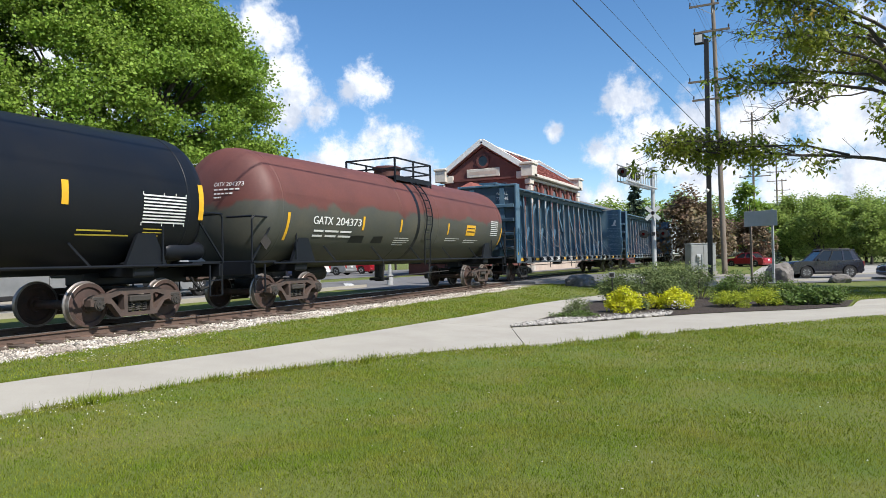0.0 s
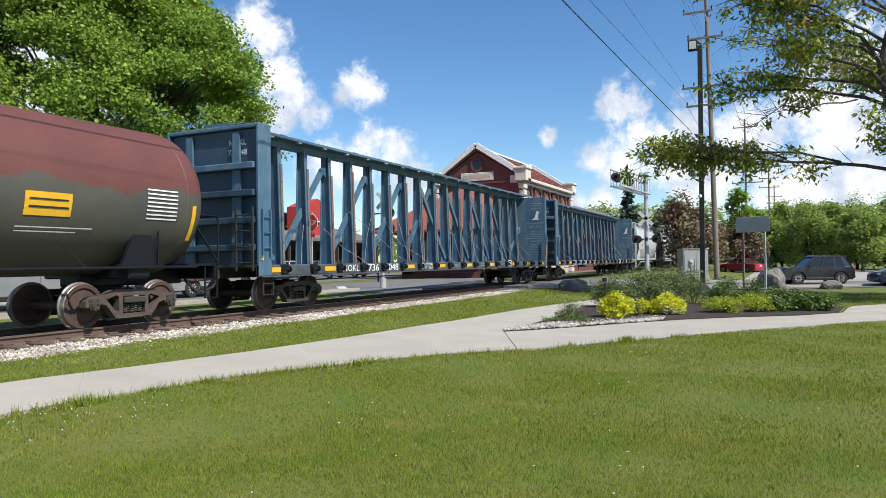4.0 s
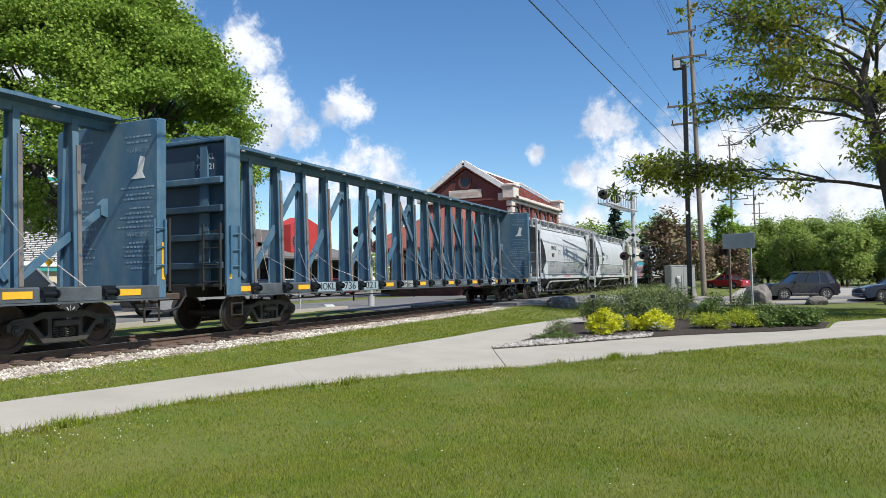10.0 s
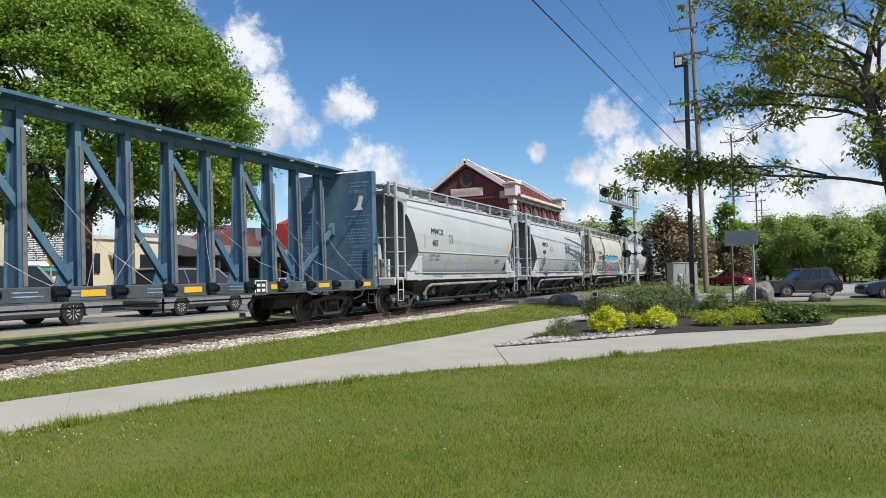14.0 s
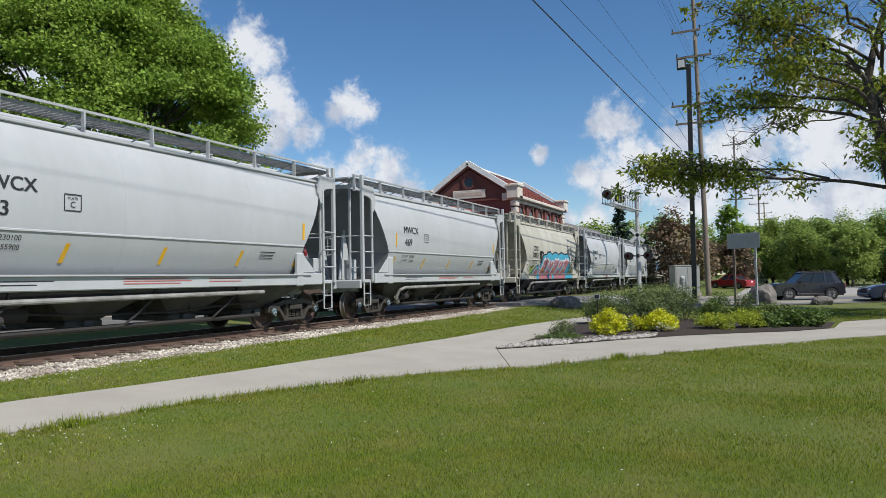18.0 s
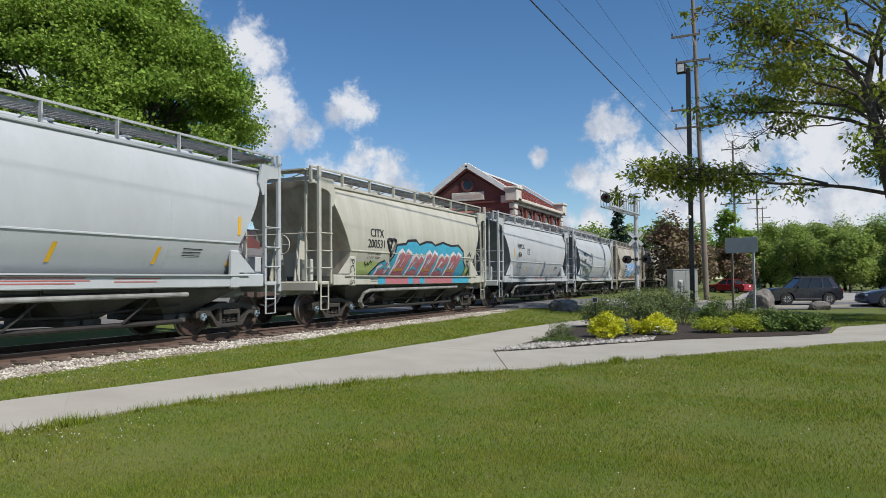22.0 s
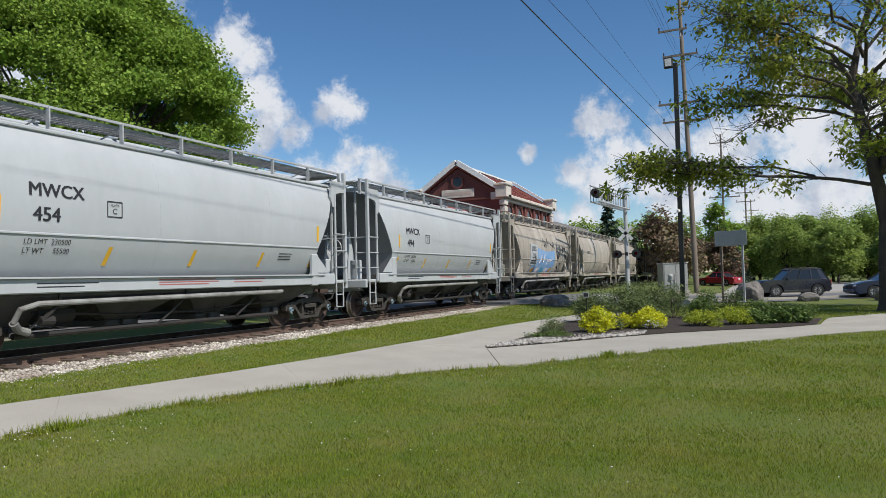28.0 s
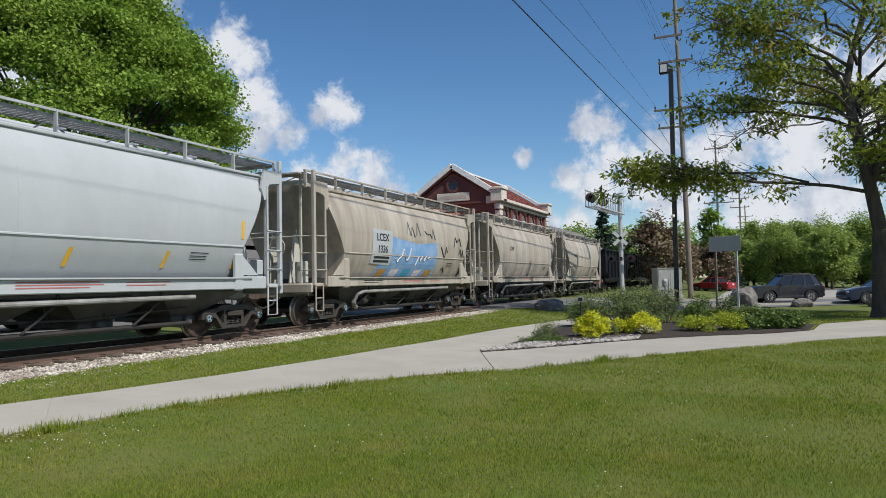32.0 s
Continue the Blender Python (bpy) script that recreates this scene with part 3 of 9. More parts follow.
def slab(parent, edge_a, edge_b, k0, k1):
    """One poured slab between two edge lines, from share k0 to k1, with a thickness and a narrow joint."""
    m = Mesh()
    steps, across = 6, 4
    top = []
    for i in range(steps + 1):
        k = k0 + (k1 - k0) * i / steps
        a, b = along(edge_a, k), along(edge_b, k)
        top.append([lerp2(a, b, j / across) for j in range(across + 1)])
    n = across + 1
    for dz in (0.018, -0.1):
        m.add([(x, y, ground_z(x, y) + dz) for row in top for x, y in row],
              [(j * n + i, j * n + i + 1, (j + 1) * n + i + 1, (j + 1) * n + i) for j in range(steps) for i in range(across)])
    rim = [j * n for j in range(steps + 1)] + [steps * n + i for i in range(1, n)] + [j * n + n - 1 for j in range(steps - 1, -1, -1)] + [i for i in range(n - 2, 0, -1)]
    o = (steps + 1) * n
    m.f += [(a, b, b + o, a + o) for a, b in zip(rim, rim[1:] + rim[:1])]
    m.m += [0] * len(rim)
    return part("slab", m, M_CONCRETE, parent)


def build_paths():
    walk_way = tagged(new("pavement"), "pale concrete footpath that forks round a planting bed", kind="structure")
    # the trunk of the fork, then its two arms
    far1 = [p for p in PATH_FAR if p[0] < 14]
    near1 = [p for p in PATH_NEAR if p[0] < 11.6]
    fork = [(13.9, 7.19)]
    a_line, b_line = far1 + fork, near1
    cuts = [0, 0.24, 0.44, 0.61, 0.80, 1.0]
    for k0, k1 in zip(cuts, cuts[1:]):
        slab(walk_way, a_line, b_line, k0 + 0.00006, k1 - (0.00006 if k1 < 1 else 0.0))
    slab(walk_way, [(13.9, 7.19), (14.0, 5.28)], [(11.5, 4.1), (11.5005, 4.0995)], 0.0, 1.0)
    upper_a = [(13.91, 7.185)] + [p for p in PATH_FAR if p[0] > 14]
    upper_b = [(14.008, 5.286), (17.5, 5.35), (22.1, 5.65), (25.0, 5.05), (28.8, 4.2)]
    for k0, k1 in zip((0, 0.2, 0.4, 0.6, 0.8), (0.2, 0.4, 0.6, 0.8, 1.0)):
        slab(walk_way, upper_a, upper_b, k0 + 0.0001, k1 - 0.0001)
    low_a = [(14.006, 5.266)] + BED[1:7] + [(24.0, -4.0)]
    low_b = [(11.512, 4.086)] + [p for p in PATH_NEAR if p[0] > 11.6]
    for i in range(9):
        slab(walk_way, low_a, low_b, i / 9 + 0.0001, (i + 1) / 9 - 0.0001)
    slab(walk_way, [(21.9, -1.6), (24.8, -2.0), (27.5, -3.8)], [(24.05, -4.05), (25.2, -5.2), (26.2, -6.5)], 0.002, 0.998)
    return walk_way


build_paths()

# roads: the crossing street, and the street beyond the track
CROSS = [(20.0, 33.0), (24.5, 24.0), (30.0, 17.5), (35.2, 11.6), (41.0, 6.0), (46.6, -1.5), (52.0, -9.0), (62.0, -24.0)]


def road_strip(name, line, width, dz, label, n=40):
    rows = []
    for i in range(n + 1):
        k = i / n
        p, q = along(line, max(0, k - 0.01)), along(line, min(1, k + 0.01))
        c = along(line, k)
        d = Vector((q[0] - p[0], q[1] - p[1])).normalized()
        rows.append([(c[0] - d.y * w, c[1] + d.x * w) for w in (-width / 2, -width / 6, width / 6, width / 2)])
    return structure(name, drape(rows, dz), M_ASPHALT, label)


road_strip("road", CROSS, 9.0, 0.030, "worn grey asphalt street over the level crossing")
structure("road_back", drape([[(x, y) for x in np.arange(-30, 130, 4.0)] for y in (17.3, 19, 21, 23.4)], 0.024), M_ASPHALT, "grey asphalt street beside the railway")
structure("parking_lot", drape([[(x, y) for x in np.arange(-10, 100, 5.0)] for y in (27.0, 33, 40)], 0.02), M_ASPHALT, "grey asphalt car park behind the street")
structure("parking_road", drape([[(x, y) for x in (54.0, 60, 66, 72, 78, 95)] for y in (-34, -25.0, -15, -5, 2.2)], 0.02), surface("pale_lot_pavement", (0.34, 0.32, 0.29), 0.9, scale=0.3, amount=0.7, grain=20, fine=0.1, bump=0.1), "pale paved car park beyond the street")


def kerb(line, label):
    m = Mesh()
    for a, b in zip(line, line[1:]):
        za, zb = ground_z(*a), ground_z(*b)
        m.bar((a[0], a[1], za + 0.05), (b[0], b[1], zb + 0.05), 0.16, 0.18)
    return structure("kerb", m, M_CONCRETE, label)


kerb([(x, 17.2) for x in np.arange(-24, 27.1, 3)], "pale concrete kerb along the street")
kerb([(x, 23.5) for x in np.arange(-24, 22, 3)], "pale concrete kerb along the street")
kerb([(48.5, -9.2), (44.2, -2.6), (41.0, 1.4), (38.2, 4.4)], "pale concrete kerb at the crossing street")
kerb([(58.5, -11.0), (51.0, -0.2), (47.0, 5.2)], "pale concrete kerb at the crossing street")
for name, pts, w in (("road_stripe", [(36.9, 4.9), (41.0, 8.4)], 0.5), ("road_stripe", [(28, 18.7), (31.2, 21.0)], 0.45), ("road_stripe", [(50.5, -10.6), (46.0, -4.2)], 0.12)):
    m = Mesh()
    (x0, y0), (x1, y1) = pts
    d = Vector((x1 - x0, y1 - y0)).normalized() * w / 2
    rows = [[(x0 + (x1 - x0) * k - d.y, y0 + (y1 - y0) * k + d.x), (x0 + (x1 - x0) * k + d.y, y0 + (y1 - y0) * k - d.x)] for k in np.linspace(0, 1, 7)]
    structure(name, drape(rows, 0.040), M_LINE, "worn white painted line on the asphalt")

# ------------------------------------------------------------------ the track
def build_track():
    bed = Mesh()
    xs = list(np.arange(-30, 60, 1.5)) + list(np.arange(60, 420, 20.0))
    prof = [(9.85, -0.012), (10.4, -0.008), (10.95, -0.03), (13.85, -0.03), (14.15, -0.02), (14.6, -0.03)]
    pts = [(x, y, max(0.0, ground_z(x, y)) * (1 if k in (0, 5) else 0) + (0.235 if k not in (0, 5) else 0.0) + dz) for x in xs for k, (y, dz) in enumerate(prof)]
    n = len(prof)
    bed.add(pts, [(j * n + i, j * n + i + 1, (j + 1) * n + i + 1, (j + 1) * n + i) for j in range(len(xs) - 1) for i in range(n - 1)])
    track = structure("railway_track", bed, M_BALLAST, "single railway track on pale stone ballast with rusty rails")
    for s in (-1, 1):
        y = TRACK_Y + s * 0.755
        rail = Mesh()
        rail.prism([(y - 0.07, RAIL_TOP - 0.17), (y + 0.07, RAIL_TOP - 0.17), (y + 0.065, RAIL_TOP - 0.155), (y + 0.012, RAIL_TOP - 0.135), (y + 0.01, RAIL_TOP - 0.05), (y + 0.036, RAIL_TOP - 0.035),
                    (y + 0.036, RAIL_TOP - 0.004), (y - 0.036, RAIL_TOP - 0.004), (y - 0.036, RAIL_TOP - 0.035), (y - 0.01, RAIL_TOP - 0.05), (y - 0.012, RAIL_TOP - 0.135), (y - 0.065, RAIL_TOP - 0.155)], -40, 420, axis="x")
        r = part("rail", rail, M_RAIL, track, "rusty steel rail with a polished head")
        head = Mesh().box((190, y, RAIL_TOP - 0.002), (460, 0.056, 0.004))
        part("rail_head", head, M_RAILHEAD, r, "polished running surface")
    # crossing panels
    for y0, y1 in ((10.3, 11.52), (11.82, 12.98), (13.28, 14.5)):
        m = Mesh()
        x_mid = 34.6 - (y0 + y1 - 2 * TRACK_Y) * 0.42
        m.box((x_mid, (y0 + y1) / 2, 0.33), (10.5, y1 - y0, 0.12), bevel=0.01)
        part("crossing_panel", m, M_ASPHALT, track, "asphalt crossing panel between the rails")
    return track


track = build_track()


def scatter_stones(name, count, place, size, mat, label, seed, parent=None, group=""):
    """Many small angular stones in one mesh."""
    rng = np.random.default_rng(seed)
    base = np.array([(1, 0, 0), (-1, 0, 0), (0, 1, 0), (0, -1, 0), (0, 0, 1), (0, 0, -1)], float)
    tri = [(0, 2, 4), (2, 1, 4), (1, 3, 4), (3, 0, 4), (2, 0, 5), (1, 2, 5), (3, 1, 5), (0, 3, 5)]
    out = np.zeros((count, 24, 3), np.float32)
    for i in range(count):
        x, y, z = place(rng)
        s = size * rng.uniform(0.6, 1.5) * np.array([rng.uniform(0.8, 1.3), rng.uniform(0.7, 1.1), rng.uniform(0.5, 0.8)])
        a = rng.uniform(0, 6.283)
        v = (base + rng.normal(0, 0.22, base.shape)) * s
        c, d = math.cos(a), math.sin(a)
        v = np.stack([v[:, 0] * c - v[:, 1] * d, v[:, 0] * d + v[:, 1] * c, v[:, 2]], 1) + (x, y, z)
        out[i] = np.concatenate([v[list(t)] for t in tri])
    me = quads(name, out, mat, per=3)
    bm = bmesh.new()
    bm.from_mesh(me)
    bmesh.ops.remove_doubles(bm, verts=bm.verts, dist=0.0005)
    bm.to_mesh(me)
    bm.free()
    ob = part(name, me, mat, parent, label, kind="stuff")
    return ob


def ballast_spot(rng):
    x = 3.5 + 27 * rng.random() ** 1.4
    k = rng.random()
    y = rng.uniform(9.86, 11.15) + 0.10 * math.sin(x * 1.7) if k < 0.78 else rng.uniform(11.1, 11.6) if k < 0.9 else rng.uniform(11.7, 14.4)
    return x, y, 0.225 + (-0.012 if y > 10.95 else (y - 10.75) * 0.03 if y < 10.65 else 0.0) + rng.uniform(-0.015, 0.015)


scatter_stones("ballast_stones", 27000, ballast_spot, 0.029, M_STONE, "pale angular ballast stones", 3, track)


# ------------------------------------------------------------------ the train
CACHE = {}


def cached(key, maker):
    if key not in CACHE:
        CACHE[key] = maker()
    return CACHE[key]


def solid(name, m, mats, smooth=False):
    mats = mats if isinstance(mats, (list, tuple)) else [mats]
    return fix_normals(m.data(name, mats, smooth))


def wheelset_mesh():
    m = Mesh()
    t = Matrix.Rotation(radians(90), 3, "X")
    for s in (-1, 1):
        # wheel disc with a dished web, a tread and a flange
        prof = [(0.07, -0.09), (0.13, -0.09), (0.15, -0.05), (0.31, -0.03), (0.335, -0.065), (0.405, -0.065)]
        tread = [(0.405, -0.065), (0.415, -0.055), (0.42, 0.035), (0.448, 0.05), (0.446, 0.075), (0.40, 0.078)]
        inner = [(0.40, 0.078), (0.33, 0.072), (0.31, 0.02), (0.15, 0.0), (0.13, 0.06), (0.07, 0.06)]
        flip = Matrix.Scale(-1, 3, Vector((0, 0, 1))) if s > 0 else Matrix.Identity(3)
        for p, mat in ((prof, 0), (tread, 1), (inner, 0)):
            n = 28
            pts = []
            for r, z in p:
                for i in range(n):
                    a = 2 * math.pi * i / n
                    v = flip @ Vector((r * math.cos(a), r * math.sin(a), z))
                    pts.append((v.x, v.z + s * 0.75, v.y))
            m.add(pts, [(k * n + i, k * n + (i + 1) % n, (k + 1) * n + (i + 1) % n, (k + 1) * n + i) for k in range(len(p) - 1) for i in range(n)], mat)
        m.tube((0, s * 0.84, 0), (0, s * 1.12, 0), 0.105, 14, 2)
        m.tube((0, s * 1.12, 0), (0, s * 1.15, 0), 0.08, 14, 3)
        for k in range(3):
            a = 2.094 * k
            m.tube((0.048 * math.cos(a), s * 1.15, 0.048 * math.sin(a)), (0.048 * math.cos(a), s * 1.17, 0.048 * math.sin(a)), 0.016, 6, 2)
    m.tube((0, -0.7, 0), (0, 0.7, 0), 0.085, 12, 0)
    return m


def side_frame_mesh():
    m = Mesh()
    y0, y1 = -0.085, 0.085
    outer = [(-1.06, 0.40), (-1.06, 0.52), (-0.95, 0.60), (-0.62, 0.63), (-0.45, 0.70), (0.45, 0.70), (0.62, 0.63), (0.95, 0.60), (1.06, 0.52), (1.06, 0.40), (0.80, 0.38), (0.74, 0.45), (0.62, 0.42), (0.42, 0.17), (-0.42, 0.17), (-0.62, 0.42), (-0.74, 0.45), (-0.80, 0.38)]
    hole_l = [(-0.62, 0.53), (-0.40, 0.60), (-0.34, 0.57), (-0.34, 0.30), (-0.40, 0.28)]
    hole_m = [(-0.26, 0.58), (0.26, 0.58), (0.26, 0.24), (-0.26, 0.24)]
    hole_r = [(-x, z) for x, z in hole_l][::-1]
    bm = bmesh.new()
    loops = []
    for poly in (outer, hole_l, hole_m, hole_r):
        vs = [bm.verts.new((x, y0, z)) for x, z in poly]
        loops.append([bm.edges.new((vs[i], vs[(i + 1) % len(vs)])) for i in range(len(vs))])
    res = bmesh.ops.triangle_fill(bm, use_beauty=True, use_dissolve=False, edges=[e for l in loops for e in l])
    faces = [f for f in res["geom"] if isinstance(f, bmesh.types.BMFace)]
    ext = bmesh.ops.extrude_face_region(bm, geom=faces)
    for v in [g for g in ext["geom"] if isinstance(g, bmesh.types.BMVert)]:
        v.co.y = y1
    bmesh.ops.recalc_face_normals(bm, faces=bm.faces)
    me = bpy.data.meshes.new("side_frame")
    bm.to_mesh(me)
    bm.free()
    return me


def springs_mesh():
    m = Mesh()
    for k, x in enumerate((-0.17, 0.0, 0.17)):
        pts = [(x + 0.062 * math.cos(a), 0.062 * math.sin(a), 0.25 + 0.21 * a / (2 * math.pi * 5)) for a in np.linspace(0, 2 * math.pi * 5, 41)]
        m.pipe(pts, 0.016, 5)
    m.box((0, 0, 0.50), (0.5, 0.30, 0.12), bevel=0.02)
    return m


def truck(parent, x, mats):
    """A two-axle freight truck: bolster with two side frames, spring nests and two wheelsets."""
    frame_mat, cap = mats
    bol = cached(("bolster",), lambda: solid("bolster", Mesh().box((0, 0, 0.60), (0.36, 1.8, 0.26), bevel=0.04).tube((0, 0, 0.6), (0, 0, 0.82), 0.2, 14)
                                             .box((0, 0, 0.36), (0.9, 0.22, 0.14), bevel=0.02).tube((-0.55, -0.7, 0.42), (-0.55, 0.7, 0.42), 0.06, 8).tube((0.55, -0.7, 0.42), (0.55, 0.7, 0.42), 0.06, 8), M_UNDER))
    tr = part("truck", bol, M_UNDER, parent, "two-axle freight truck", at=(x, 0, 0))
    for s in (-1, 1):
        def frame_data():
            me = side_frame_mesh()
            me.materials.append(frame_mat)
            return me
        sf = part("side_frame", cached(("side_frame", frame_mat.name), frame_data), frame_mat, tr, "cast steel side frame", at=(0, s * 1.0, 0))
        part("spring_nest", cached(("springs",), lambda: solid("spring_nest", springs_mesh(), M_TRUCK_DARK)), M_TRUCK_DARK, tr, "coil springs", at=(0, s * 1.0, 0))
        for k in (-1, 1):
            pad = cached(("adapter",), lambda: solid("bearing_adapter", Mesh().box((0, 0, 0), (0.26, 0.2, 0.10), bevel=0.03), M_TRUCK_DARK))
            part("bearing_adapter", pad, M_TRUCK_DARK, tr, at=(k * 0.89, s * 1.0, 0.535))
    for k in (-1, 1):
        ws = part("wheelset", cached(("wheelset", cap.name), lambda: solid("wheelset", wheelset_mesh(), [M_WHEEL, M_TREAD, M_TRUCK_DARK, cap], True)), M_WHEEL, tr, "brown steel wheels on an axle", at=(k * 0.89, 0, 0.42))
        WHEELSETS.append((ws, k * 0.89))
    return tr


WHEELSETS, CARS = [], []


def coupler(parent, x, s):
    m = Mesh()
    m.box((x + s * 0.30, 0, 0.86), (0.62, 0.14, 0.17), bevel=0.03)
    m.box((x + s * 0.66, 0.03, 0.86), (0.24, 0.26, 0.28), bevel=0.06)
    part("coupler", m, M_TRUCK, parent, "rusty knuckle coupler")
    h = Mesh()
    h.pipe([(x + s * 0.1, -0.3, 0.85), (x + s * 0.3, -0.32, 0.62), (x + s * 0.55, -0.2, 0.52), (x + s * 0.72, -0.08, 0.58)], 0.03, 6)
    part("air_hose", h, M_RUBBER, parent, "black rubber air hose")


def ladder(parent, x, y, z0, z1, w, mat, along_x=True, n=None):
    n = n or max(3, int((z1 - z0) / 0.36))
    m = Mesh()
    for k in (-0.5, 0.5):
        a = (x + k * w, y, z0) if along_x else (x, y + k * w, z0)
        b = (a[0], a[1], z1)
        m.bar(a, b, 0.045, 0.045)
    for i in range(n):
        z = z0 + (z1 - z0) * (i + 0.5) / n
        p, q = ((x - w / 2, y, z), (x + w / 2, y, z)) if along_x else ((x, y - w / 2, z), (x, y + w / 2, z))
        m.tube(p, q, 0.016, 6)
    return part("ladder", m, mat, parent, "steel rung ladder")


def step(parent, x, y, z0, z1, mat):
    m = Mesh()
    m.pipe([(x - 0.18, y, z1), (x - 0.18, y, z0), (x + 0.18, y, z0), (x + 0.18, y, z1)], 0.022, 6)
    m.tube((x - 0.18, y, (z0 + z1) / 2), (x + 0.18, y, (z0 + z1) / 2), 0.018, 6)
    return part("sill_step", m, mat, parent, "bent steel stirrup step")


def bars_block(parent, name, rows, mat, wrap, label):
    """Unreadable small print: rows of (x, z, width, height)."""
    for x, z, w, h in rows:
        m = Mesh().add([wrap(x, z - h / 2), wrap(x + w, z - h / 2), wrap(x + w, z + h / 2), wrap(x, z + h / 2)], [(0, 1, 2, 3)])
        part(name, m.data(name, [mat]), mat, parent, label)


# --- covered hopper
HOP = [(1.24, 1.34), (1.36, 1.56), (1.47, 1.80), (1.54, 2.02), (1.555, 2.08), (1.58, 2.35), (1.585, 2.65), (1.565, 2.95), (1.52, 3.22), (1.45, 3.47), (1.36, 3.68), (1.25, 3.86), (0.72, 4.02), (0.0, 4.08)]
HOP_L = 6.2


def hop_y(z):
    for (y0, z0), (y1, z1) in zip(HOP, HOP[1:]):
        if z0 <= z <= z1:
            return y0 + (y1 - y0) * (z - z0) / (z1 - z0)
    return HOP[0][0]


def hop_x(z):
    pts = [(1.34, 4.62), (2.06, 4.66), (2.5, 4.92), (3.0, 5.22), (3.5, 5.48), (3.8, 5.60), (4.2, 5.66)]
    for (z0, x0), (z1, x1) in zip(pts, pts[1:]):
        if z0 <= z <= z1:
            return x0 + (x1 - x0) * (z - z0) / (z1 - z0)
    return pts[-1][1]


def hop_wrap(cx, cz, lift=0.011):
    return lambda x, z: (cx + x, -(hop_y(min(4.0, max(1.35, cz + z))) + lift), cz + z)


def hopper_body():
    m = Mesh()
    half = []
    for (y0, z0), (y1, z1) in zip(HOP, HOP[1:]):
        half += [(y0 + (y1 - y0) * k / 2, z0 + (z1 - z0) * k / 2) for k in range(2)]
    half.append(HOP[-1])
    ring = [(-y, z) for y, z in half] + [(y, z) for y, z in half[::-1][1:]]
    n, st = len(ring), 12
    pts = []
    for i in range(st + 1):
        k = -1 + 2 * i / st
        for y, z in ring:
            pts.append((k * hop_x(z), y, z))
    faces = [(i * n + j, i * n + j + 1, (i + 1) * n + j + 1, (i + 1) * n + j) for i in range(st) for j in range(n - 1)]
    m.add(pts, faces, 0)
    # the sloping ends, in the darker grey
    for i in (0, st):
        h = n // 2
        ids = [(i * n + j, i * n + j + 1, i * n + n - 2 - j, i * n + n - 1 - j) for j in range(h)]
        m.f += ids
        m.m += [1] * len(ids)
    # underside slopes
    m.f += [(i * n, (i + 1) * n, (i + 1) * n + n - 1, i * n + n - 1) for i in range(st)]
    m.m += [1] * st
    return m


